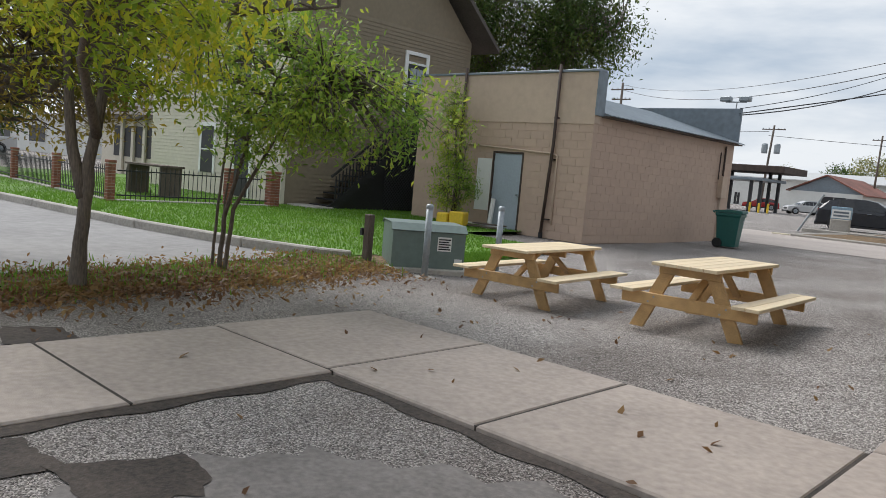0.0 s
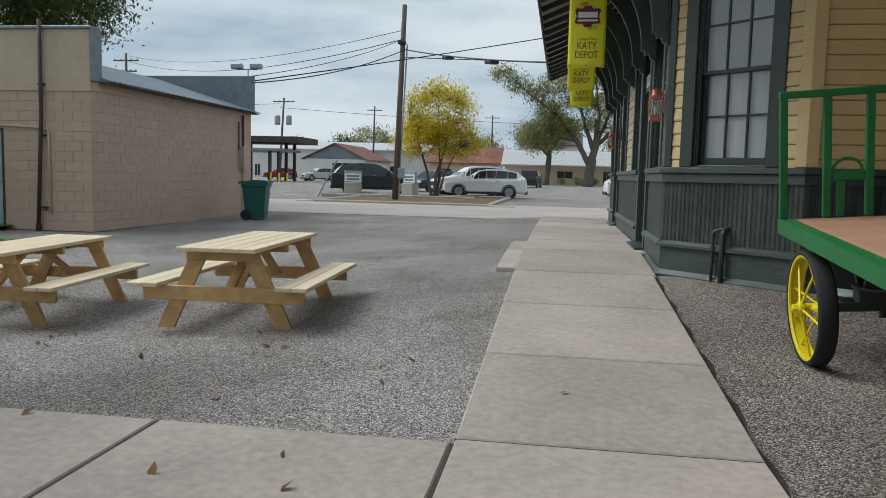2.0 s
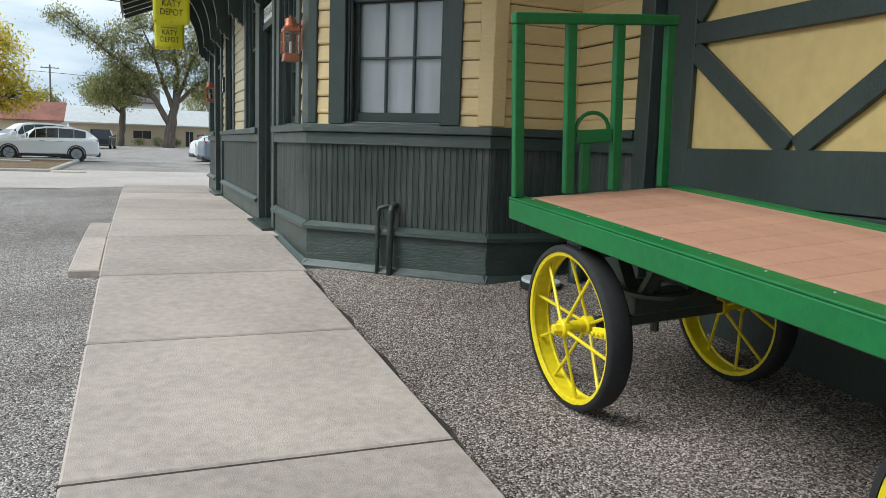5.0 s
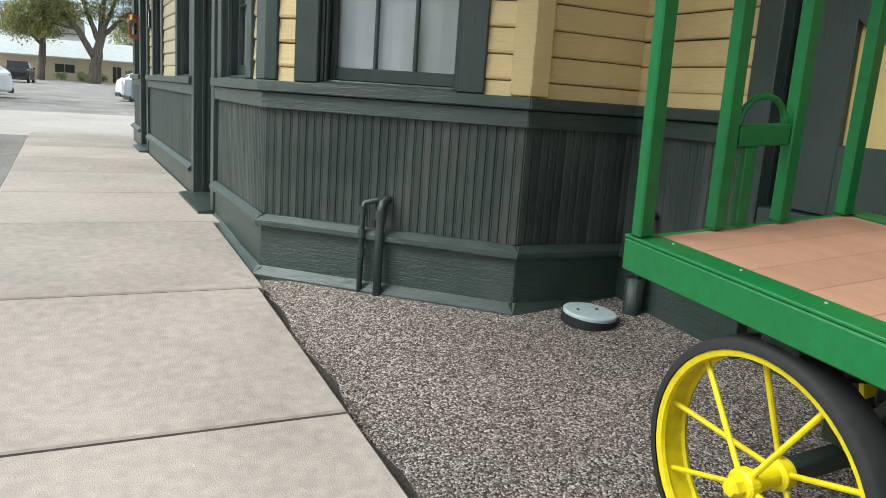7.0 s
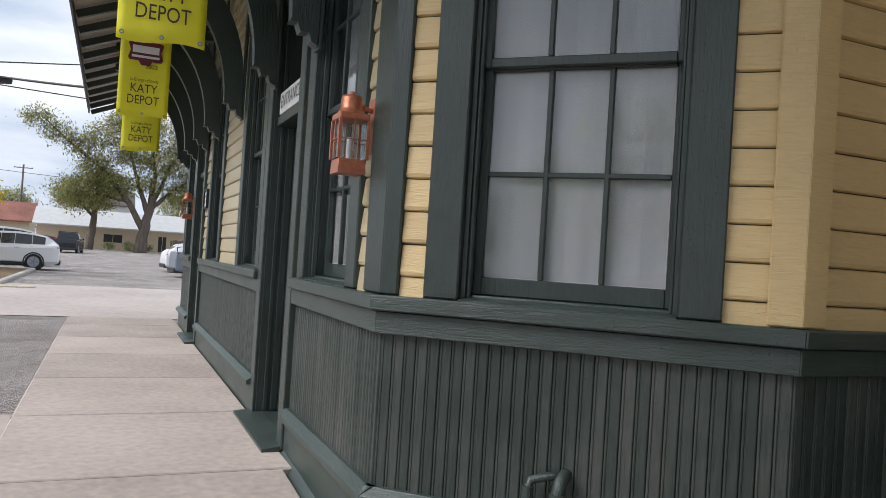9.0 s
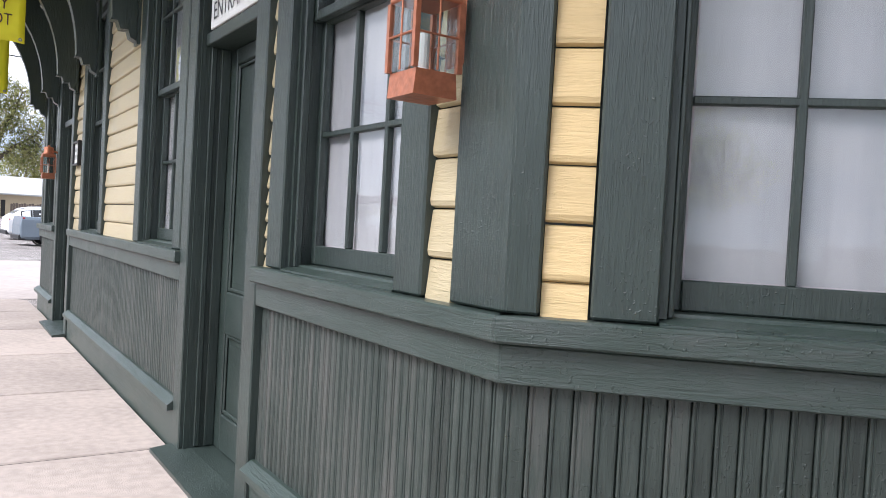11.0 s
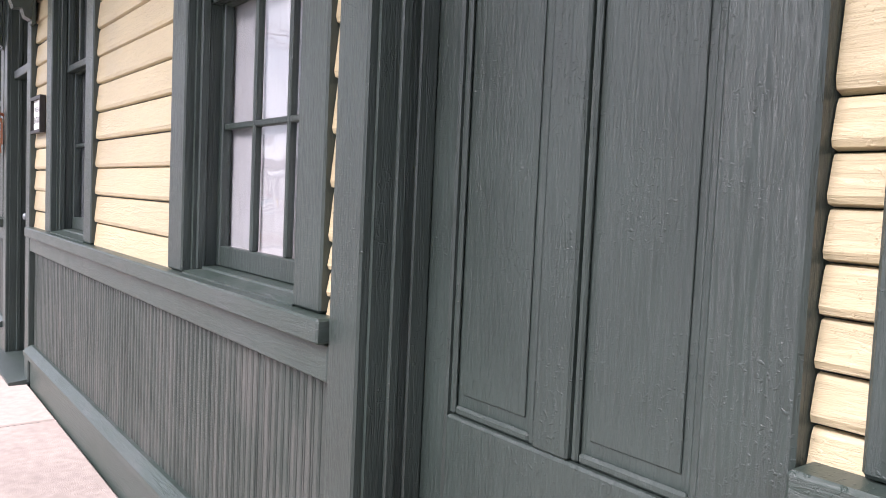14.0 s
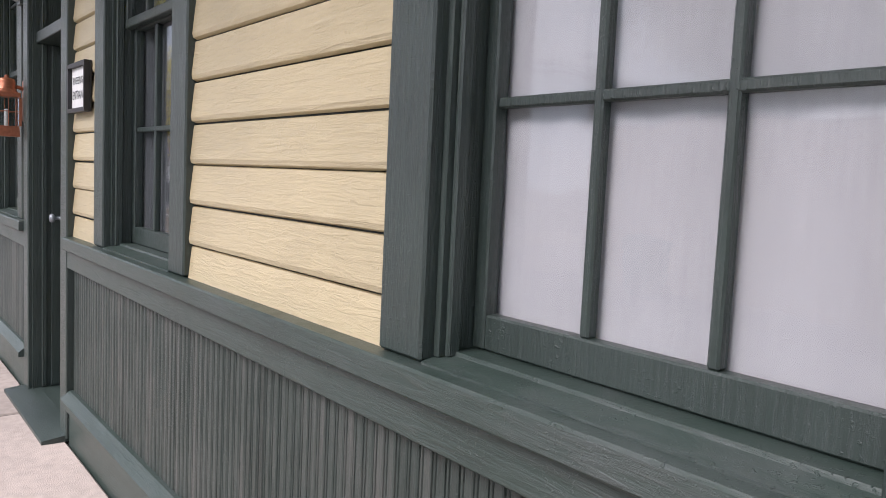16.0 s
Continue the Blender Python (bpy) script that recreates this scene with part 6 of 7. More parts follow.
tree("spreading_oak", "large spreading oak with dull thinning leaves", (2.2, 95.0, gz(2.2, 95.0)),
     [([(0, 0, -0.2), (0.3, 0, 2.5), (0.9, 0, 5.5), (1.2, 0, 9.5), (0.6, 0, 14)], [0.85, 0.6, 0.45, 0.25, 0.06]), ([(0.2, 0, 2.8), (-1.6, 0, 6.0), (-4.5, 0, 9.5), (-8.5, 0, 12.5), (-11.5, 0, 15.2)], [0.4, 0.34, 0.24, 0.12, 0.04]),
      ([(0.8, 0, 4.5), (-0.6, 0, 8), (-1.8, 0, 12), (-3.2, 0, 15)], [0.35, 0.24, 0.12, 0.04]), ([(1.0, 0, 5.5), (3.6, 0, 8), (5.6, 0, 9.5)], [0.3, 0.2, 0.06]), ([(-1.6, 0, 6.0), (-5.0, 0.4, 6.6), (-8.0, 0.6, 6.2)], [0.2, 0.12, 0.04]),
      ([(0.9, 0, 5.5), (3.0, 0.5, 11.0), (4.2, 0.6, 14.2)], [0.28, 0.16, 0.05])],
     [((-11.6, 0, 14.9), (1.7, 1.5, 1.0), 807), ((-9.4, 0, 13.4), (1.5, 1.4, 1.1), 807), ((-7.2, 0, 12.2), (1.6, 1.4, 1.3), 1000), ((-4.6, 0, 13.4), (1.9, 1.6, 1.5), 1345), ((-2.4, 0, 15.3), (2.1, 1.8, 1.3), 1193), ((0.8, 0, 14.8), (2.3, 2.0, 1.6), 1539),
      ((3.8, 0.4, 13.4), (2.1, 1.8, 1.7), 1345), ((-5.4, 0, 10.0), (1.9, 1.7, 1.4), 1539), ((-1.6, 0.3, 11.4), (2.2, 2.0, 1.6), 1925), ((2.0, 0, 10.8), (2.3, 2.0, 1.8), 2116), ((5.6, 0, 10.2), (2.2, 1.8, 2.0), 1539),
      ((-6.6, 0.3, 7.4), (2.2, 1.8, 1.4), 1732), ((-3.2, 0, 7.8), (2.2, 1.8, 1.4), 1925), ((-8.4, 0.5, 6.0), (1.2, 1.2, 0.9), 576), ((-5.0, 0.3, 5.6), (1.7, 1.4, 1.0), 1154), ((4.4, 0.2, 7.4), (2.2, 1.8, 1.5), 1539), ((0.6, -0.6, 8.4), (2.0, 1.6, 1.2), 1154), ((6.6, 0, 6.4), (1.6, 1.4, 1.5), 865)],
     0.38, LEAF_OAK, 7, per=20, spread=0.55)
tree("slim_oak", "second oak trunk with thin olive foliage", (-3.4, 99.0, gz(-3.4, 99.0)),
     [([(0, 0, -0.2), (0.2, 0, 3), (0.6, 0, 6.5), (0.2, 0, 10)], [0.5, 0.4, 0.25, 0.08]), ([(0.3, 0, 4.0), (-1.8, 0, 6.2), (-3.6, 0, 6.8)], [0.2, 0.12, 0.04]), ([(0.5, 0, 5.5), (2.4, 0, 7.6), (3.4, 0, 8.4)], [0.2, 0.12, 0.04])],
     [((-3.0, 0, 7.0), (1.9, 1.5, 1.3), 1154), ((0.0, 0, 8.6), (2.2, 1.8, 1.5), 1539), ((2.6, 0, 8.0), (2.0, 1.6, 1.3), 1154), ((-1.4, 0, 5.4), (2.0, 1.5, 0.9), 962)], 0.38, LEAF_OAK, 8, per=20, spread=0.55)
rs = random.Random(11)
for k, (x, y, h, w) in enumerate(((-95, 190, 12, 9), (-78, 210, 11, 8), (-62, 200, 12, 9), (-50, 185, 14, 10), (-36, 180, 16, 9), (-22, 190, 12, 10), (-8, 200, 13, 10), (14, 180, 15, 11), (30, 190, 14, 10), (-112, 205, 12, 9))):
    tree("far_tree", "distant dark tree on the skyline", (x, y, gz(x, y)), [([(0, 0, -0.5), (0, 0, h * 0.35), (0.5, 0, h * 0.8)], [0.5, 0.4, 0.1])],
         [((0, 0, h * 0.62), (w * 0.55, w * 0.5, h * 0.34), 2600), ((w * 0.3, 0, h * 0.45), (w * 0.4, w * 0.4, h * 0.25), 1200)], 0.75, (LEAF_DARK, LEAF_OAK)[k % 2], 20 + k, "skyline trees", spread=0.9, twigs=k % 2 == 1)
for k, (x, y, h, w) in enumerate(((-48, 20, 8, 7), (-58, 34, 9, 8), (-70, 20, 9, 9), (-52, 4, 7, 6))):
    tree("backyard_tree", "leafy green tree beyond the house", (x, y, gz(x, y)), [([(0, 0, -0.5), (0, 0, h * 0.4), (0.3, 0, h * 0.8)], [0.35, 0.28, 0.08])],
         [((0, 0, h * 0.6), (w * 0.55, w * 0.5, h * 0.36), 4200)], 0.42, LEAF_DARK, 50 + k, "trees beyond the house", spread=0.55, twigs=False)

# ---- grass and fallen leaves ----
rng = np.random.default_rng(5)


def blades(name, pts, h, mat, label, cat):
    n = len(pts)
    a = rng.uniform(0, 2 * np.pi, n)
    w = np.stack([np.cos(a), np.sin(a), np.zeros(n)], 1) * 0.012
    tip = pts + np.stack([rng.normal(0, 0.25, n) * h, rng.normal(0, 0.25, n) * h, h * rng.uniform(0.6, 1.2, n)], 1)
    v = np.stack([pts - w, pts + w, tip], 1).reshape(-1, 3)
    me = bpy.data.meshes.new(name)
    me.vertices.add(3 * n)
    me.vertices.foreach_set("co", v.astype(np.float32).ravel())
    me.loops.add(3 * n)
    me.loops.foreach_set("vertex_index", np.arange(3 * n, dtype=np.int32))
    me.polygons.add(n)
    me.polygons.foreach_set("loop_start", np.arange(0, 3 * n, 3, dtype=np.int32))
    me.update(calc_edges=True)
    me.materials.append(mat)
    tagged(new(name, me), label, cat, kind="stuff")


gp = []
while len(gp) < 60000:
    x, y = rng.uniform(-30, -9.0), rng.uniform(-5.5, 8.5)
    if y > kerb_y(x) + 0.12 and (y < 2.3 or x < -12.2) and rng.uniform() < (1.0 if x > -20 else 0.4):
        gp.append((x, y, ground_z(x, y) + 0.085))
while len(gp) < 70000:
    y = rng.uniform(-2.6, 0.9)
    u = rng.uniform() ** 1.6
    x = -9.0 + u * (1.1 - 0.22 * (y + 3.0)) if y < 1.5 else -9.0 - rng.uniform(0, 1.0)
    gp.append((x, y, ground_z(x, y) + 0.05))
blades("grass", np.array(gp), 0.055, GRASS, "short bright green lawn grass", "grass")
wp_ = []
for _ in range(2200):
    y = rng.uniform(-8.5, -3.0)
    x = -8.6 - 0.11 * (y + 5) + rng.normal(0, 0.42)
    wp_.append((x, y, ground_z(x, y) + 0.04))
blades("weeds", np.array(wp_), 0.09, GRASS, "low weeds among fallen leaves", "weeds")


def litter(name, pts, size, mat, label):
    me = leaf_mesh(name, np.array(pts), size, mat, rng, 0.0, 0.5)
    tagged(new(name, me), label, "leaves", kind="stuff")


LITTER = foliage("fallen_brown_leaves", [(0.10, 0.055, 0.03), (0.17, 0.09, 0.045), (0.26, 0.15, 0.06), (0.34, 0.22, 0.07)])
lp_ = []
for _ in range(11000):
    y = rng.uniform(-10, -3.2)
    x = -8.3 - 0.11 * (y + 5) + rng.normal(0, 0.55)
    lp_.append((x, y, ground_z(x, y) + 0.055 + rng.uniform(0, 0.03)))
for _ in range(260):
    x, y = rng.uniform(-7.9, -1.9), rng.uniform(-9.5, -1.0)
    if rng.uniform() < 0.25 + 0.75 * smooth01((-x - 3) / 4):
        z = walk_z(y) if (-6.9 < y < -5.2) else ground_z(x, y)
        if not (-6.15 < x < -4.5 and y < -5.2):
            lp_.append((x, y, z + 0.012))
litter("leaf_litter", lp_, 0.075, LITTER, "scattered brown fallen leaves on ground")
for x, y in ((-5.4, -6.1), (-4.2, -6.3), (-3.9, -5.7), (-2.6, -6.2), (-2.9, -5.9), (-1.1, -4.38), (-5.3, -7.6), (-5.0, -5.6)):
    o = part("fallen_leaf", leaf_mesh("fallen_leaf", np.array([(0.0, 0.0, 0.0)]), 0.10, LITTER, rng, 0.0, 0.5), None, None, m=pose(x, y, walk_z(y) + 0.012, 0, 0, 40 * x))
    tagged(o, "curled brown leaf lying on the concrete", "leaf", "leaves on the walk")

# ---- house with outside stair ----
HX, HY, HZ = -18.7, 2.3, -0.38
house = thing("clapboard_house", "two-storey clapboard house with dark outside stair", "house", pose(HX, HY, HZ))
HW, HD, HH = 8.0, 7.4, 5.9
part("wall", Geo().box(-HW, 0.0, 0, -0.2, 0.2, HH), CLAP, house, "cream clapboard front wall")
part("wall", Geo().box(-0.199, 0.0, 0, 0.0, HD, HH), CLAP_SHADE, house, "tan clapboard side wall, darkened in colour for shade")
part("wall", Geo().box(-HW, 0.21, 0, -HW + 0.2, HD, HH), CLAP, house)
part("wall", Geo().box(-HW, HD - 0.2, 0, -0.2, HD, HH), CLAP, house)
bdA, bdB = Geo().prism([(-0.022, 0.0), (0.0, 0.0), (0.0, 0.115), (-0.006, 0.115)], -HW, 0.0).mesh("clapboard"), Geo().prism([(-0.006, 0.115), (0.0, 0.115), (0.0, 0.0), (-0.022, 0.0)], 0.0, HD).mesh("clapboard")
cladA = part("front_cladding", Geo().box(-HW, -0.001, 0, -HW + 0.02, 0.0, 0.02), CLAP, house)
cladB = part("side_cladding", Geo().box(0.0, 0.0, 0.0, 0.001, 0.02, 0.02), CLAP_SHADE, house)
for me, mt in ((bdA, CLAP), (bdB, CLAP_SHADE)):
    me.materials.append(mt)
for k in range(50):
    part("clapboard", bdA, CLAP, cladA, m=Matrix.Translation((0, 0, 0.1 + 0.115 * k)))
    part("clapboard", bdB, CLAP_SHADE, cladB, m=Matrix.Translation((0, 0, 0.1 + 0.115 * k)) @ Matrix.Rotation(radians(90), 4, "Z"))
part("corner_trim", Geo().box(-0.1, -0.04, 0, 0.04, 0.1, HH), CLAP, house)
part("roof", Geo().prism([(-0.7, HH - 0.25), (HD / 2, HH + 3.4), (HD + 0.7, HH - 0.25), (HD + 0.7, HH - 0.1), (HD / 2, HH + 3.6), (-0.7, HH - 0.1)][::-1], -HW - 0.5, 0.7), SHINGLE, house, "brown shingle roof")
part("gable", Geo().prism([(0.0, HH), (HD, HH), (HD / 2, HH + 3.3)], -0.15, 0.0), CLAP_SHADE, house)


def house_opening(x, z0, z1, w, door):
    o = part("door" if door else "window", Geo().box(x - w / 2, -0.05, z0, x + w / 2, -0.026, z1), BLACK, house, "dark blue-black door" if door else "dark glazed window")
    part("frame", Geo().box(x - w / 2 - 0.11, -0.06, z0 - 0.02, x - w / 2 - 0.001, -0.024, z1 + 0.12).box(x + w / 2 + 0.001, -0.06, z0 - 0.02, x + w / 2 + 0.11, -0.024, z1 + 0.12).box(x - w / 2, -0.06, z1 + 0.001, x + w / 2, -0.024, z1 + 0.12), WHITE, o)
    if not door:
        part("glazing_bar", Geo().box(x - w / 2, -0.058, 0.5 * (z0 + z1) - 0.02, x + w / 2, -0.051, 0.5 * (z0 + z1) + 0.02), WHITE, o)


house_opening(-2.05, 0.15, 2.25, 0.8, True)
house_opening(-4.1, 0.75, 2.2, 0.75, False)
house_opening(-5.0, 3.6, 5.1, 0.8, False)
house_opening(-2.2, 3.6, 5.1, 0.8, False)
# upper side door, with white frame
ud = part("upper_door", Geo().box(0.026, 4.45, 2.95, 0.06, 5.25, 4.75), BLACK, house, "dark half-glazed upper door")
part("frame", Geo().box(0.024, 4.32, 2.9, 0.07, 4.449, 5.15).box(0.024, 5.251, 2.9, 0.07, 5.38, 5.15).box(0.024, 4.45, 4.752, 0.069, 5.25, 4.82).box(0.024, 4.45, 5.04, 0.07, 5.25, 5.15), WHITE, ud)
for k in range(2):
    for j in range(3):
        part("pane", Geo().box(0.0605, 4.56 + 0.3 * k, 3.9 + 0.25 * j, 0.064, 4.83 + 0.3 * k, 4.12 + 0.25 * j), GALV, ud)
# porch wing with a row of dark windows, further left
part("wing", Geo().box(-HW - 12.0, 3.2, 0, -HW - 0.01, 8.5, 2.7), CLAP, house)
part("wing_roof", Geo().prism([(2.7, 2.55), (8.8, 2.55), (8.8, 2.75), (5.8, 4.0), (2.7, 2.75)], -HW - 12.4, -HW - 0.02), SHINGLE, house)
for k in range(9):
    x = -HW - 0.9 - k * 1.15
    wv = part("wing_window", Geo().box(x - 0.42, 3.15, 0.85, x + 0.42, 3.199, 2.25), BLACK, house, "dark porch window")
    part("post", Geo().box(x + 0.45, 3.05, 0.0, x + 0.68, 3.14, 2.55), CLAP, house)

# outside stair along the side wall
stair = thing("outside_stair", "black painted timber stair with lattice below", "stair", pose(HX, HY, HZ))
NS = 17
for k in range(NS):
    y, z = 0.95 + 0.235 * k, 0.178 * (k + 1)
    part("tread", Geo().box(0.08, y, z - 0.04, 1.15, y + 0.28, z, 0.004), BLACK, stair)
    part("baluster", Geo().box(1.09, y + 0.1, z, 1.12, y + 0.13, z + 0.85), BLACK, stair)
    part("baluster", Geo().box(1.09, y + 0.215, z + 0.08, 1.12, y + 0.245, z + 0.93), BLACK, stair)
part("handrail", Geo().beam((1.105, 0.9, 1.0), (1.105, 5.0, 4.1), 0.06, 0.06), BLACK, stair)
part("stringer", Geo().beam((1.12, 0.9, 0.05), (1.12, 5.0, 3.12), 0.05, 0.28), BLACK, stair)
part("wall_rail", Geo().beam((0.06, -0.6, 0.95), (0.06, 4.6, 4.3), 0.05, 0.05), CLAP, stair)
part("landing", Geo().box(0.06, 4.95, 2.85, 1.2, 6.4, 2.93), BLACK, stair)
for y in (5.0, 6.3):
    part("post", Geo().box(1.1, y, 0, 1.2, y + 0.1, 3.95), BLACK, stair)
part("landing_rail", Geo().box(1.12, 5.1, 3.85, 1.18, 6.3, 3.92), BLACK, stair)
for k in range(8):
    part("baluster", Geo().box(1.135, 5.15 + 0.145 * k, 2.94, 1.165, 5.18 + 0.145 * k, 3.85), BLACK, stair)
part("skirt_panel", Geo().prism([(1.0, 0.05), (6.4, 0.05), (6.4, 2.84), (4.9, 2.84)], 1.05, 1.07), BLACK, stair)
lat = Geo()
for k in range(34):
    y0 = 3.2 + 0.11 * k - 1.6
    for s in (-1, 1):
        p = (1.09 + 0.012 * s, y0, 0.1) if s > 0 else (1.09 + 0.012 * s, y0 + 1.6, 0.1)
        a0, a1 = y0, y0 + 1.6
        lo, hi = max(2.9, a0), min(6.3, a1)
        if hi - lo > 0.15:
            f0, f1 = (lo - a0) / 1.6, (hi - a0) / 1.6
            z0, z1 = (0.15 + 1.6 * f0, 0.15 + 1.6 * f1) if s > 0 else (0.15 + 1.6 * (1 - f0), 0.15 + 1.6 * (1 - f1))
            lat.beam((p[0], lo, z0), (p[0], hi, z1), 0.008, 0.03, 0, (1, 0, 0))
part("lattice", lat, material("dark_lattice", (0.05, 0.05, 0.055), 0.6), stair)
part("bottom_step", Geo().box(0.05, 0.2, 0.0, 1.25, 0.94, 0.15, 0.01), KERB, stair)

# ---- brick piers and iron fence ----
brick_me = Geo().box(0.004, 0.0, 0.004, 0.216, 0.012, 0.069, 0.003).mesh("brick")
brick_me.materials.append(BRICK)


def brick_pier(m):
    t = thing("brick_pier", "red brick fence pier with a flat cap", "pier", m, "fence piers")
    part("core", Geo().box(-0.21, -0.21, 0, 0.21, 0.21, 0.9), KERB, t)
    for r in range(12):
        for s in range(4):
            for k in range(2):
                part("brick", brick_me, BRICK, t, m=Matrix.Rotation(radians(90 * s), 4, "Z") @ Matrix.Translation((-0.222 + 0.222 * k + (0.0 if r % 2 else 0.004), -0.222, 0.073 * r)))
    part("cap", Geo().box(-0.25, -0.25, 0.9, 0.25, 0.25, 0.96, 0.012), BRICK, t)
    return t


PIERS = [(-17.8, 1.42), (-17.8, 0.1), (-17.85, -2.85), (-21.5, -2.7), (-25.2, -2.55), (-29.0, -2.4), (-33.0, -2.3)]
SLIM = Matrix.Diagonal((0.62, 0.62, 1.0, 1.0))
pr = brick_pier(pose(*PIERS[0], gz(*PIERS[0]) + 0.05) @ SLIM)
for x, y in PIERS[1:]:
    copy_thing(pr, pose(x, y, gz(x, y) + 0.05) @ SLIM)
for (xa, ya), (xb, yb) in zip(PIERS[:-1], PIERS[1:]):
    L = math.hypot(xb - xa, yb - ya)
    m = pose(xa, ya, gz(xa, ya) + 0.05, 0, 0, math.degrees(math.atan2(yb - ya, xb - xa)))
    ft = thing("iron_fence", "black iron railing between brick piers", "fence", m, "fence railings")
    for z in (0.16, 0.72):
        part("rail", Geo().box(0.16, -0.015, z, L - 0.16, 0.015, z + 0.03), BLACK, ft)
    part("plinth", Geo().box(0.16, -0.1, -0.1, L - 0.16, 0.1, 0.08, 0.01), KERB, ft)
    n = round((L - 0.5) / 0.115)
    pk = Geo().tube([(0, 0, 0.081), (0, 0, 0.80), (0, 0, 0.86)], [0.009, 0.009, 0.002], 6, False).mesh("picket")
    for k in range(1, n):
        part("picket", pk, BLACK, ft, m=Matrix.Translation((0.25 + (L - 0.5) * k / n, 0, 0)))
bn = thing("timber_planter", "weathered timber planter bench by the house", "planter", pose(-20.4, -0.6, gz(-20.4, -0.6) + 0.09, 0, 0, 5))
for k in range(3):
    part("board", Geo().box(-0.9, -0.35 + 0.24 * k, 0.78, 0.9, -0.13 + 0.24 * k, 0.83), POLE, bn)
for x in (-0.8, 0.8):
    part("leg", Geo().box(x - 0.05, -0.3, 0, x + 0.05, 0.3, 0.779), POLE, bn)

# ---- street island, signs, poles, wires ----
isl = tagged(thing("traffic_island", "low kerbed island with dry grass", "island"), kind="structure")
for x0, x1, y0, y1, z in ((-11.6, -4.0, 22.2, 34.5, 0.12),):
    part("kerb_edge", Geo().box(x0, y0, -0.5, x1, y0 + 0.2, -0.30 + z, 0.03).box(x0, y1 - 0.2, -0.5, x1, y1, -0.28 + z, 0.03), KERB, isl)
    part("kerb_edge", Geo().box(x0, y0 + 0.201, -0.5, x0 + 0.2, y1 - 0.201, -0.29 + z, 0.03).box(x1 - 0.2, y0 + 0.201, -0.5, x1, y1 - 0.201, -0.29 + z, 0.03), KERB, isl)
    part("fill", Geo().box(x0 + 0.201, y0 + 0.201, -0.5, x1 - 0.201, y1 - 0.201, -0.32 + z), EARTH, isl)
part("kerb_edge", Geo().box(-13.5, 29.2, -0.5, -5.5, 29.45, -0.10, 0.03), KERB, isl)
part("kerb_edge", Geo().box(-4.1, 21.9, -0.5, -3.0, 22.15, -0.22, 0.03).box(-12.4, 22.3, -0.5, -11.7, 22.6, -0.22, 0.03), material("faded_cream_kerb_paint", (0.62, 0.55, 0.42), 0.8, var=0.2), isl)


def sign_block(m, col):
    t = thing("parking_sign", "small white notice on a concrete pedestal", "sign", m, "parking notices")
    part("pedestal", Geo().box(-0.42, -0.25, -0.3, 0.42, 0.25, 0.72, 0.03), KERB, t)
    part("panel_frame", Geo().box(-0.46, -0.08, 0.721, 0.46, 0.08, 1.32, 0.02), col, t)
    part("panel", Geo().box(-0.42, -0.087, 0.76, 0.42, -0.081, 1.18), WHITE, t)
    for k in range(2):
        part("text_bar", Geo().box(-0.34, -0.092, 0.84 + 0.16 * k, 0.34, -0.088, 0.93 + 0.16 * k), METAL_GREY, t)
    return t


BLUE = material("pale_blue_sign_paint", (0.25, 0.36, 0.45), 0.5)
sign_block(pose(-12.0, 30.0, -0.24, 0, 0, 5), BLUE)
copy_thing(bpy.data.objects["parking_sign"], pose(-9.15, 31.0, -0.22, 0, 0, -35))
gw = thing("guy_guard", "pale guy wire guard leaning beside the kerb", "guy wire", pose(-13.0, 29.0, -0.3))
part("guard", Geo().tube([(-0.6, 0, 0), (0.35, 0.2, 1.9)], 0.045, 8), GALV, gw)


def utility_pole(name, base, top, r, arms, label, group=""):
    t = thing(name, label, "pole", pose(*base), group)
    d = Vector(top) - Vector(base)
    part("shaft", Geo().tube([(0, 0, -0.3), tuple(d * 0.5), tuple(d)], [r, r * 0.85, r * 0.7], 14), POLE, t, smooth=True)
    for h, w in arms:
        c = d * (h / d.length)
        part("crossarm", Geo().box(c.x - w / 2, c.y - 0.06, c.z - 0.06, c.x + w / 2, c.y + 0.06, c.z + 0.06, 0.01), POLE, t)
        for s in (-0.45, -0.2, 0.2, 0.45):
            part("insulator", Geo().lathe([(0.0, 0.0), (0.05, 0.0), (0.06, 0.08), (0.03, 0.14), (0.0, 0.15)], "z", 10, (c.x + s * w, c.y, c.z + 0.06)), GALV, t)
    return t


up = utility_pole("utility_pole", (-8.7, 25.3, -0.25), (-8.41, 25.3, 8.5), 0.15, [], "weathered wooden utility pole on the island")
part("bracket", Geo().box(0.05, -0.25, 7.0, 0.4, 0.0, 7.15, 0.02), BLACK, up)
part("meter_can", Geo().box(0.14, -0.2, 1.0, 0.42, 0.1, 1.5, 0.03), GALV, up)
part("conduit", Geo().tube([(0.17, -0.05, 0.0), (0.45, -0.05, 7.0)], 0.035, 8), GALV, up)
fp = utility_pole("far_pole", (-39, 90, 0.0), (-38.4, 90, 10.8), 0.17, [(10.3, 3.0)], "distant pole with transformer cans", "distant poles")
for x in (-0.7, 0.9):
    part("transformer", Geo().lathe([(0.0, 7.2), (0.35, 7.2), (0.38, 7.4), (0.38, 8.3), (0.3, 8.45), (0.0, 8.5)], "z", 16, (x + 0.4, 0, 0)), GALV, fp)
utility_pole("far_pole", (-43, 60, -0.2), (-43.0, 60, 11.9), 0.17, [(11.4, 2.6), (10.4, 2.2)], "distant pole with crossarms", "distant poles")
utility_pole("far_pole", (-33.6, 120, 0.0), (-33.4, 120, 12.5), 0.18, [(11.8, 2.6)], "distant pole with crossarms", "distant poles")
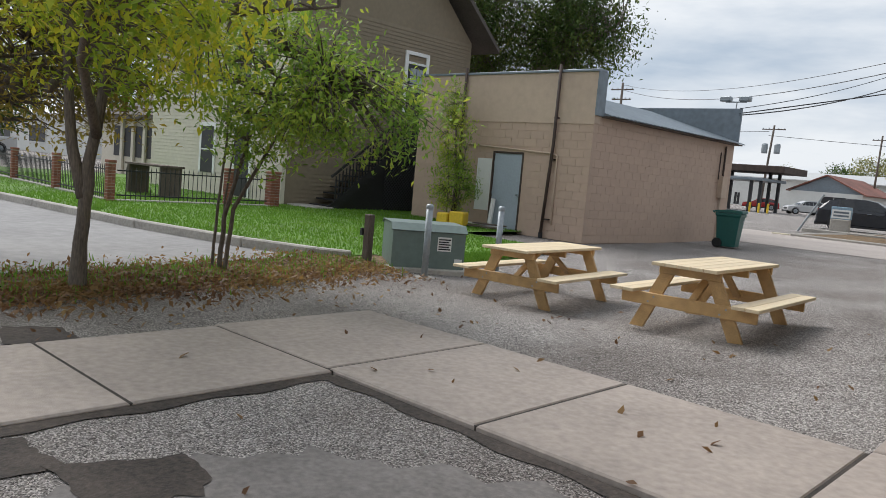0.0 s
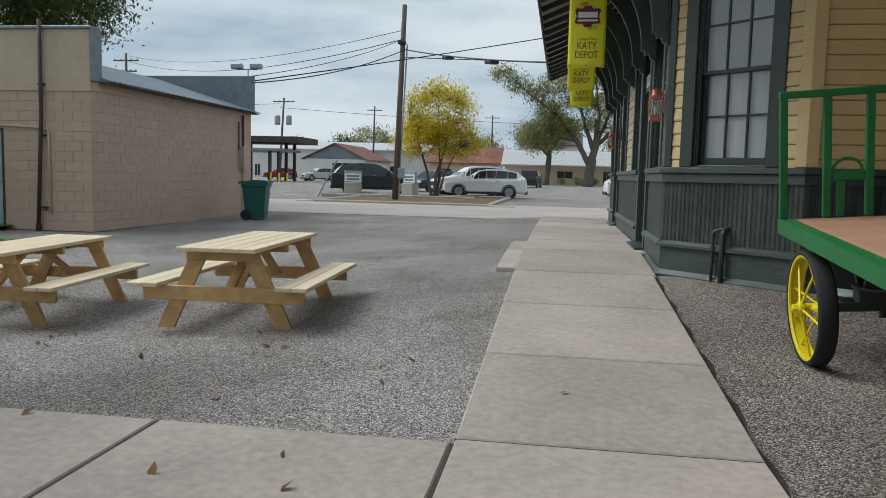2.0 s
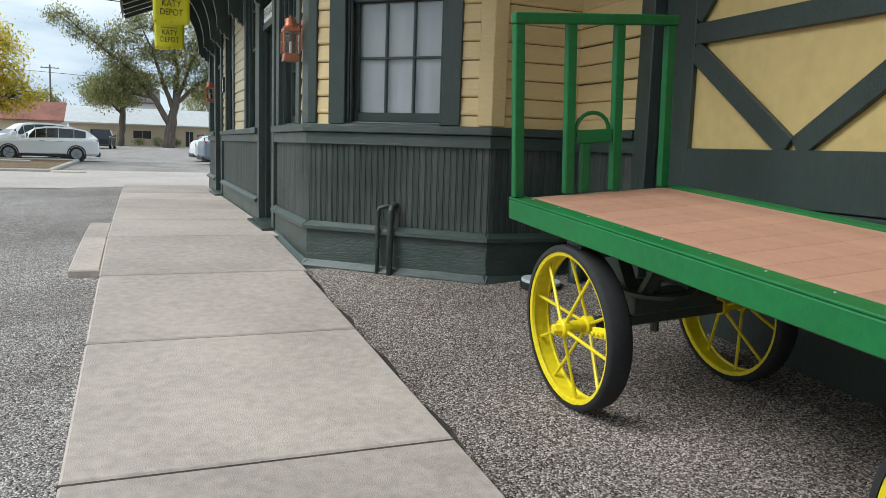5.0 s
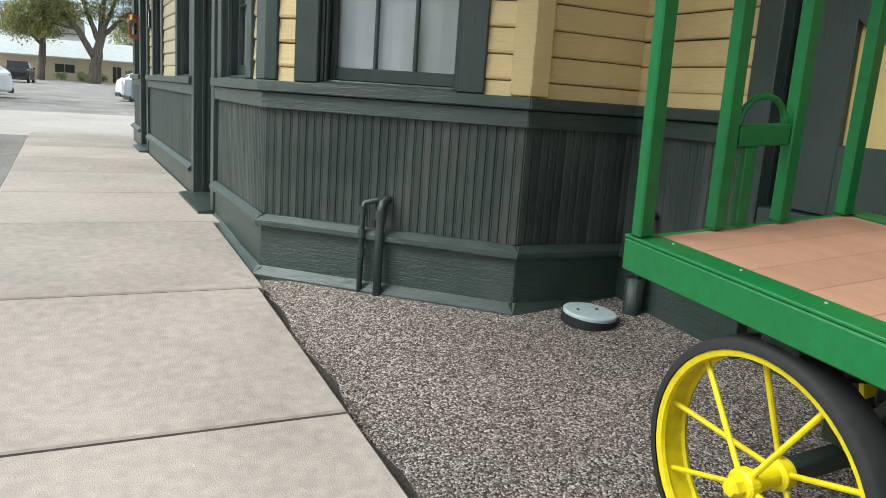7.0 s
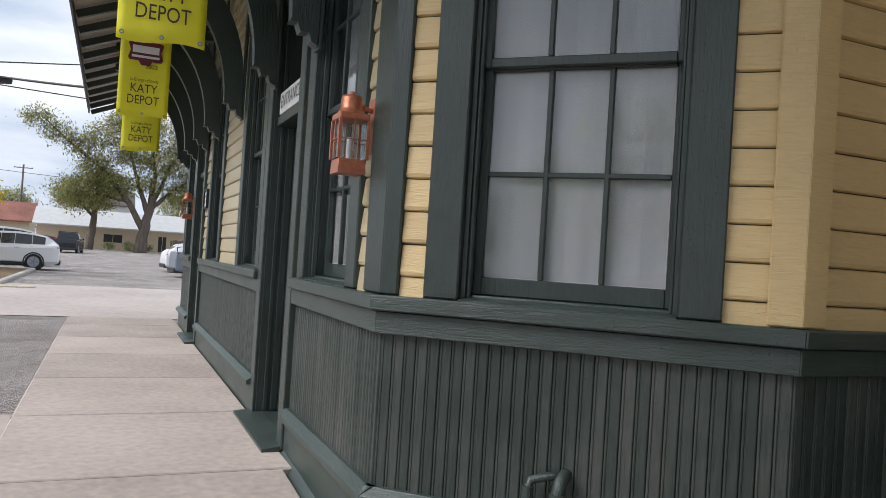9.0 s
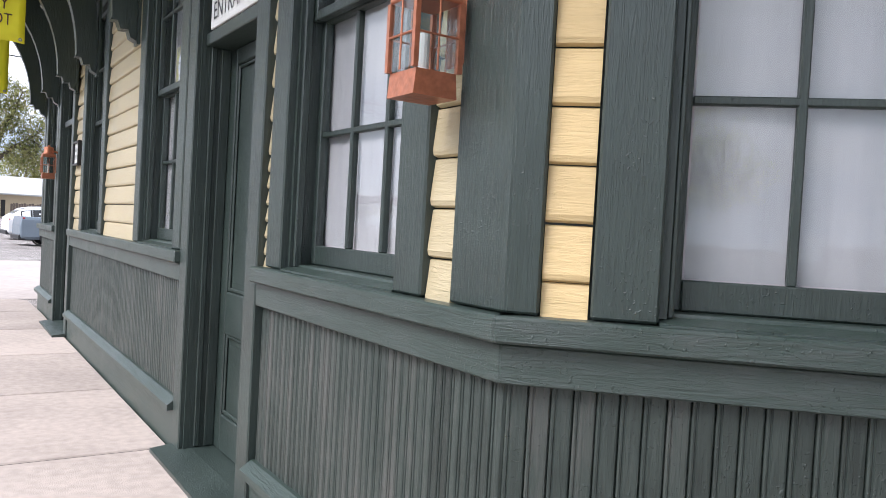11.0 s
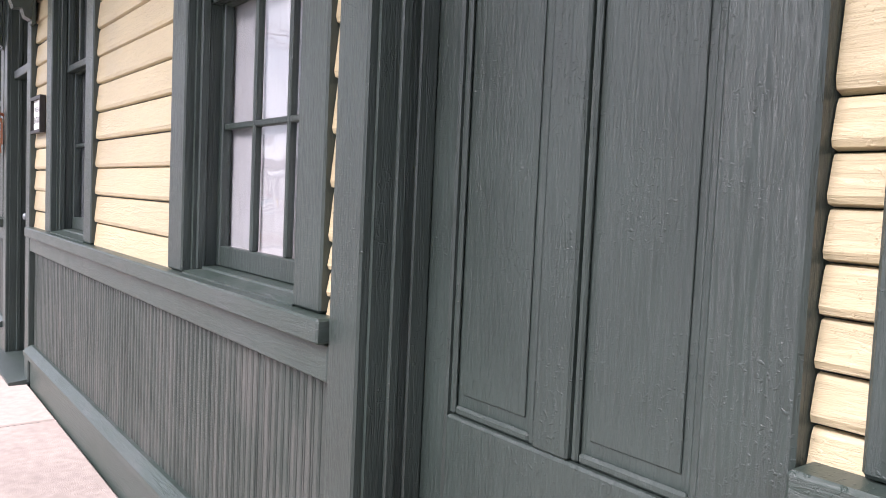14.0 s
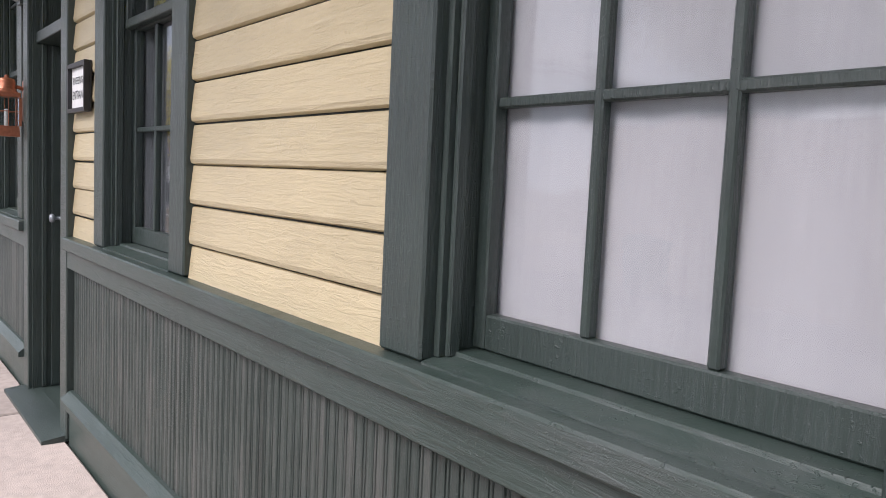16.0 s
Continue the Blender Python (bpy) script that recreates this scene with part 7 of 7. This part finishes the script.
utility_pole("far_pole", (-14.0, 130, 0.0), (-14.0, 130, 12.0), 0.18, [(11.5, 2.6)], "distant pole with crossarms", "distant poles")


def wire(p, q, sag, r, label="thin overhead wire between poles"):
    pts = [Vector(p).lerp(Vector(q), i / 16) - Vector((0, 0, sag * 4 * (i / 16) * (1 - i / 16))) for i in range(17)]
    o = part("overhead_wire", Geo().tube(pts, r, 6, False), BLACK)
    tagged(o, label, "wire", "overhead wires")
    return o


cable = wire((-8.42, 25.3, 6.55), (-1.2, 12.9, 4.15), 0.12, 0.028, "thick black cable with splice boxes")
for u in (0.38, 0.66):
    p = Vector((-8.42, 25.3, 6.55)).lerp(Vector((-1.2, 12.9, 4.15)), u)
    o = part("splice_box", Geo().box(-0.16, -0.27, -0.09, 0.16, 0.27, 0.05, 0.03), BLACK, m=pose(p.x, p.y, p.z - 0.16, 6, 0, 30))
    tagged(o, "black cable splice box hung on the cable", "splice box", "splice boxes")
wire((-8.45, 25.3, 6.5), (-10.4, 12.95, 3.55), 0.25, 0.02)
wire((-8.45, 25.3, 7.0), (-10.4, 12.95, 3.75), 0.2, 0.012)
wire((-8.43, 25.3, 7.0), (-43.0, 60, 11.2), 1.2, 0.02)
wire((-8.43, 25.3, 7.4), (-43.0, 60, 11.7), 1.0, 0.015)
wire((-8.43, 25.3, 6.2), (60, 40, 9.0), 0.8, 0.02)
wire((-10.4, 12.95, 3.6), (30, 60, 20.5), 0.8, 0.02)
wire((-39, 90, 9.5), (60, 130, 11.0), 1.5, 0.03)
wire((-39, 90, 10.0), (-90, 80, 11.0), 1.0, 0.03)


# ---- vehicles ----
SUV = [(-0.5, 0.40, 0.41), (-0.48, 0.50, 0.51), (-0.42, 0.545, 0.555), (-0.30, 0.585, 0.60), (-0.235, 0.60, 0.64), (-0.16, 0.605, 0.80), (-0.075, 0.61, 0.945), (0.02, 0.615, 0.99), (0.13, 0.62, 1.0), (0.27, 0.63, 0.975), (0.38, 0.645, 0.91), (0.445, 0.65, 0.78), (0.485, 0.62, 0.66), (0.5, 0.45, 0.46)]
TRUCK = [(-0.5, 0.50, 0.51), (-0.48, 0.58, 0.59), (-0.28, 0.60, 0.61), (-0.22, 0.61, 0.65), (-0.10, 0.62, 0.97), (0.0, 0.62, 1.0), (0.10, 0.62, 0.98), (0.145, 0.62, 0.66), (0.16, 0.62, 0.63), (0.49, 0.62, 0.63), (0.5, 0.45, 0.46)]
CAR_GLASS = material("dark_car_glass", (0.015, 0.017, 0.02), 0.08, bump=0, spec=0.6)
LAMP_RED = material("red_lamp_lens", (0.30, 0.01, 0.01), 0.2, bump=0)


def vehicle(name, label, m, L, W, H, paint, prof, wr=0.36, group="parked vehicles"):
    t = thing(name, label, "car", m, group)
    g = Geo()
    ring = 10
    v, zb = [], 0.26
    rows = []
    for x, belt, roof in prof:
        b, r = belt * H, roof * H
        end = 0.88 if abs(x) > 0.49 else 0.96 if abs(x) > 0.46 else 1.0
        w = W / 2 * end
        gr = W / 2 * (0.74 if r > b + 0.15 else 0.95) * end
        half = [(w * 0.9, zb), (w, zb + 0.12), (w, b - 0.1), (w * 0.965, b), (gr, r - 0.03 if r > b + 0.1 else r), ]
        pts = [(x * L, -y, z) for y, z in half] + [(x * L, y, z) for y, z in reversed(half)]
        rows.append(half)
        v += pts
    f = []
    for i in range(len(prof) - 1):
        for k in range(ring):
            a, b2 = i * ring + k, i * ring + (k + 1) % ring
            f.append((a, b2, b2 + ring, a + ring))
    f.append(tuple(reversed(range(ring))))
    f.append(tuple((len(prof) - 1) * ring + k for k in range(ring)))
    body = part("body", g.add(v, f), paint, t)
    ids = [i for i, (x, b, r) in enumerate(prof) if r > b + 0.15]
    for s in (-1, 1):
        for i, j in zip(ids[:-1], ids[1:]):
            xa, xb = prof[i][0] * L, prof[j][0] * L
            (wa, ba), (ga, ra) = rows[i][3], rows[i][4]
            (wb_, bb), (gb, rb) = rows[j][3], rows[j][4]
            q = []
            for xx, w0, b0, g0, r0 in ((xa + 0.012, wa, ba, ga, ra), (xb - 0.012, wb_, bb, gb, rb)):
                for u in (0.12, 0.86):
                    q.append((xx, s * (w0 + (g0 - w0) * u + 0.008), b0 + (r0 - b0) * u))
            part("side_window", Geo().add(q, [(0, 2, 3, 1) if s > 0 else (0, 1, 3, 2)]), CAR_GLASS, t)
    for i, j, nm in ((ids[0] - 1, ids[0], "windscreen"), (ids[-1], ids[-1] + 1, "rear_window")):
        (g0, r0), (g1, r1) = rows[i][4], rows[j][4]
        xa, xb = prof[i][0] * L, prof[j][0] * L
        q = [(xa + (xb - xa) * u + (-0.012 if nm == "windscreen" else 0.012), s * (g0 + (g1 - g0) * u) * 0.9, r0 + (r1 - r0) * u + 0.012) for u in (0.1, 0.92) for s in (-1, 1)]
        part(nm, Geo().add(q, [(0, 1, 3, 2)]), CAR_GLASS, t)
    for x in (-0.31 * L, 0.29 * L):
        for s in (-1, 1):
            wv = part("wheel", Geo().lathe([(0.0, -0.1), (wr - 0.03, -0.11), (wr, -0.08), (wr, 0.08), (wr - 0.03, 0.11), (0.0, 0.1)], "y", 26, (x, s * (W / 2 - 0.09), wr)), RUBBER, t, smooth=False)
            part("rim", Geo().lathe([(0.0, s * 0.115), (wr * 0.66, s * 0.115), (wr * 0.68, s * 0.1)], "y", 20, (x, s * (W / 2 - 0.09), wr)), GALV, wv)
            for k in range(5):
                a = 2 * math.pi * k / 5
                part("spoke", Geo().beam((x, s * (W / 2 + 0.028), wr), (x + 0.6 * wr * math.cos(a), s * (W / 2 + 0.028), wr + 0.6 * wr * math.sin(a)), 0.05, 0.012, 0, (0, 1, 0)), METAL_GREY, wv)
            part("wheel_arch", Geo().lathe([(wr + 0.01, s * 0.0), (wr + 0.07, s * 0.0), (wr + 0.07, s * 0.012), (wr + 0.01, s * 0.012)], "y", 22, (x, s * (W / 2 + 0.002), wr)), BLACK, t)
    for s in (-1, 1):
        part("headlight", Geo().box(-0.485 * L, s * W * 0.30, 0.46 * H, -0.462 * L, s * W * 0.45, 0.54 * H, 0.01), GALV, t)
        part("tail_light", Geo().box(0.47 * L, s * W * 0.38, 0.50 * H, 0.488 * L, s * W * 0.475, 0.62 * H, 0.01), LAMP_RED, t)
        part("mirror", Geo().box(-0.2 * L, s * W * 0.5, 0.62 * H, -0.16 * L, s * W * 0.58, 0.72 * H, 0.02), paint, t)
        for x in (-0.04, 0.13):
            part("door_handle", Geo().box(x * L, s * (W / 2 + 0.001), 0.56 * H, (x + 0.04) * L, s * (W / 2 + 0.03), 0.58 * H), GALV, t)
    part("grille", Geo().box(-0.503 * L, -W * 0.26, 0.30 * H, -0.49 * L, W * 0.26, 0.44 * H, 0.01), BLACK, t)
    part("bumper", Geo().box(-0.51 * L, -W * 0.45, 0.24, -0.46 * L, W * 0.45, 0.42, 0.03), BLACK, t)
    part("bumper", Geo().box(0.46 * L, -W * 0.45, 0.24, 0.51 * L, W * 0.45, 0.45, 0.03), BLACK, t)
    part("sill_trim", Geo().box(-0.22 * L, -W / 2 - 0.004, 0.22, 0.20 * L, W / 2 + 0.004, 0.34, 0.01), BLACK, t)
    return t


def paint(name, c):
    return material(name, c, 0.25, var=0.04, bump=0, spec=0.6)


P_WHITE, P_BLACK, P_RED, P_GREY, P_SILVER = paint("white_car_paint", (0.72, 0.73, 0.74)), paint("black_car_paint", (0.012, 0.014, 0.02)), paint("red_car_paint", (0.30, 0.02, 0.02)), paint("blue_grey_car_paint", (0.16, 0.20, 0.24)), paint("silver_car_paint", (0.5, 0.5, 0.5))
vehicle("parked_suv", "white sport utility car parked side-on", pose(-5.6, 36.0, gz(-5.6, 36) + 0.01, 0, 0, 2), 4.85, 1.95, 1.70, P_WHITE, SUV)
vehicle("parked_large_suv", "large white sport utility car nose towards the street", pose(-6.9, 40.5, gz(-7, 40.5) + 0.01, 0, 0, 22), 5.4, 2.05, 1.92, P_WHITE, SUV, 0.4)
vehicle("parked_black_suv", "large black sport utility car behind the sign", pose(-13.2, 39.5, gz(-13, 39.5) + 0.01, 0, 0, 188), 5.4, 2.05, 1.92, P_BLACK, SUV, 0.4)
vehicle("parked_dark_car", "dark saloon half hidden behind the island tree", pose(-10.6, 47.0, gz(-10, 47) + 0.01, 0, 0, 60), 4.8, 1.9, 1.6, P_BLACK, SUV)
vehicle("parked_small_suv", "silver-white small car parked far off", pose(-31.4, 84, gz(-31, 84) + 0.01, 0, 0, 40), 4.5, 1.85, 1.68, P_SILVER, SUV)
vehicle("parked_red_car", "red car by the white building", pose(-40.0, 93, gz(-40, 93) + 0.01, 0, 0, 20), 4.6, 1.85, 1.55, P_RED, SUV)
vehicle("parked_pickup", "black pickup truck seen from behind", pose(-4.6, 76, gz(-4.6, 76) + 0.01, 0, 0, -95), 5.6, 2.0, 1.9, P_BLACK, TRUCK, 0.4)
vehicle("parked_red_pickup", "red car parked before the cream house", pose(-8.2, 84, gz(-8, 84) + 0.01, 0, 0, 15), 4.6, 1.9, 1.5, P_RED, SUV)
vehicle("parked_grey_pickup", "blue-grey pickup truck parked beyond the depot", pose(4.4, 35.0, gz(4.4, 35) + 0.01, 0, 0, 185), 5.6, 2.0, 1.88, P_GREY, TRUCK, 0.4)
vehicle("parked_white_car", "white car parked beyond the depot", pose(4.8, 52.0, gz(4.8, 52) + 0.01, 0, 0, 175), 4.7, 1.9, 1.65, P_WHITE, SUV)
vehicle("parked_white_hatchback", "white car parked beyond the depot pickup", pose(3.9, 41.0, gz(3.9, 41) + 0.01, 0, 0, 185), 4.7, 1.9, 1.6, P_WHITE, SUV)
for k, (x, y, p) in enumerate(((-60, 2, P_WHITE), (-58.5, 5, P_SILVER), (-62, -3, P_WHITE))):
    vehicle("far_parked_truck", "white vehicle parked far beyond the fence", pose(x, y, gz(x, y) + 0.01, 0, 0, 80 + 7 * k), 5.2, 2.0, 1.9, p, TRUCK if k else SUV)


# ---- buildings across the street ----
def low_building(name, label, x0, x1, y0, y1, h, ridge, wall, roof, windows, axis="x", z=None):
    zz = gz(0.5 * (x0 + x1), y0) - 0.1 if z is None else z
    t = thing(name, label, "building", pose(0.5 * (x0 + x1), y0, zz))
    w, d = (x1 - x0) / 2, y1 - y0
    part("wall", Geo().box(-w, 0, 0, w, 0.25, h).box(-w, d - 0.25, 0, w, d, h).box(-w, 0.251, 0, -w + 0.25, d - 0.251, h).box(w - 0.25, 0.251, 0, w, d - 0.251, h), wall, t)
    if axis == "x":
        part("roof", Geo().prism([(-0.6, h - 0.1), (d / 2, ridge), (d + 0.6, h - 0.1), (d + 0.6, h + 0.08), (d / 2, ridge + 0.18), (-0.6, h + 0.08)][::-1], -w - 0.5, w + 0.5), roof, t)
    else:
        part("roof", Geo().prism([(-w - 0.5, h - 0.15), (0, ridge), (w + 0.5, h - 0.15), (w + 0.5, h + 0.0), (0, ridge + 0.18), (-w - 0.5, h + 0.0)][::-1], -0.5, d + 0.5, SWAP), roof, t)
        part("gable", Geo().prism([(-w, h), (w, h), (0, ridge)], 0.05, 0.2, SWAP), METAL_GREY, t, "grey-blue gable sheeting")
    for x, a, z0, z1 in windows:
        o = part("window", Geo().box(x - a, -0.05, z0, x + a, -0.004, z1), BLACK, t)
        part("frame", Geo().box(x - a - 0.1, -0.07, z0 - 0.1, x - a - 0.001, -0.003, z1 + 0.1).box(x + a + 0.001, -0.07, z0 - 0.1, x + a + 0.1, -0.003, z1 + 0.1).box(x - a, -0.07, z1 + 0.001, x + a, -0.003, z1 + 0.1).box(x - a, -0.07, z0 - 0.1, x + a, -0.003, z0 - 0.001), wall, o)
        part("glazing_bar", Geo().box(x - 0.03, -0.065, z0, x + 0.03, -0.051, z1), wall, o)
    return t


CREAM = material("cream_render", (0.56, 0.46, 0.32), 0.8, var=0.05)
PALE_ROOF = material("pale_metal_roof", (0.55, 0.55, 0.54), 0.5, metal=0.2, var=0.08)
RUST_ROOF = material("rusty_metal_roof", (0.24, 0.09, 0.06), 0.7, var=0.35, scale=1.2)
WHITE_WALL = material("white_block_wall", (0.66, 0.66, 0.63), 0.8, var=0.06)
low_building("cream_house", "long cream house with pale metal roof", -9.6, 12.0, 104, 112, 2.9, 5.0, CREAM, PALE_ROOF, [(-7.2, 1.1, 1.1, 2.1), (-2.0, 1.1, 1.1, 2.1), (4.0, 0.5, 0.2, 2.2)])
low_building("gable_workshop", "white workshop with blue gable and rusty roof", -40.6, -31.0, 105, 122, 3.2, 5.5, WHITE_WALL, RUST_ROOF, [(1.2, 1.6, 0.2, 2.6)], "y")
low_building("white_warehouse", "long white warehouse with low metal roof", -62.0, -24.0, 126, 146, 5.2, 6.8, WHITE_WALL, PALE_ROOF, [(-14, 0.5, 0.2, 2.3), (4.5, 0.7, 0.2, 2.5), (12, 1.2, 1.2, 2.4)])
low_building("brown_roof_house", "low house with brown roof in the trees", -24.0, -12.0, 122, 132, 3.2, 6.0, CREAM, RUST_ROOF, [(-3, 0.8, 1.0, 2.2), (3, 0.8, 1.0, 2.2)])
low_building("white_tower_house", "tall white house behind the cream one", -9.0, 2.0, 140, 150, 7.2, 9.8, WHITE_WALL, SHINGLE, [(-2.5, 0.7, 4.2, 6.0), (0.5, 0.7, 4.2, 6.0), (3.5, 0.7, 4.2, 6.0)])
low_building("far_left_shop", "low shop beyond the car park", -90.0, -62.0, 14, 30, 3.4, 5.0, WHITE_WALL, PALE_ROOF, [(-6, 2.0, 1.0, 2.4), (3, 2.0, 1.0, 2.4)])
cn = thing("fuel_canopy", "flat drive-through canopy on dark posts", "canopy", pose(-33.0, 70, gz(-33, 70)))
part("deck", Geo().box(-6, 0, 3.3, 1.6, 7, 3.6, 0.03), METAL_GREY, cn)
part("fascia_band", Geo().box(-9, 2, 4.3, 3.0, 9, 5.0, 0.03), RUST_PIPE, cn)
for x in (-4.0, 0.3, 1.3):
    part("post", Geo().box(x - 0.15, 0.5, 0, x + 0.15, 0.8, 3.29), BLACK, cn)
    part("post", Geo().box(x - 0.15, 5.5, 0, x + 0.15, 5.8, 4.29), BLACK, cn)
for k, x in enumerate((-31.0, -30.3, -32.4)):
    yb_ = part("guard_post", Geo().tube([(0, 0, -0.1), (0, 0, 1.0)], 0.11, 12), YEL, None, m=pose(x, 69.0 + 0.6 * k, gz(x, 69)))
    tagged(yb_, "yellow painted steel guard post by the canopy", "bollard", "yellow guard posts")
wf2 = thing("board_fence", "weathered grey board fence beside the oak", "fence", pose(5.4, 92, gz(5.4, 92)))
for k in range(16):
    part("board", Geo().box(k * 0.25, 0, 0, k * 0.25 + 0.23, 0.03, 1.7 + 0.05 * (k % 3)), POLE, wf2)
for k, x in enumerate((1.2, 2.4, -1.2, 3.4)):
    tree("low_shrub", "small dark shrub before the cream house", (x, 101, gz(x, 101)), [([(0, 0, -0.1), (0, 0, 0.5)], [0.06, 0.03])], [((0, 0, 0.55), (0.7, 0.6, 0.5), 600)], 0.16, LEAF_DARK, 70 + k, "shrubs", spread=0.2, twigs=False)
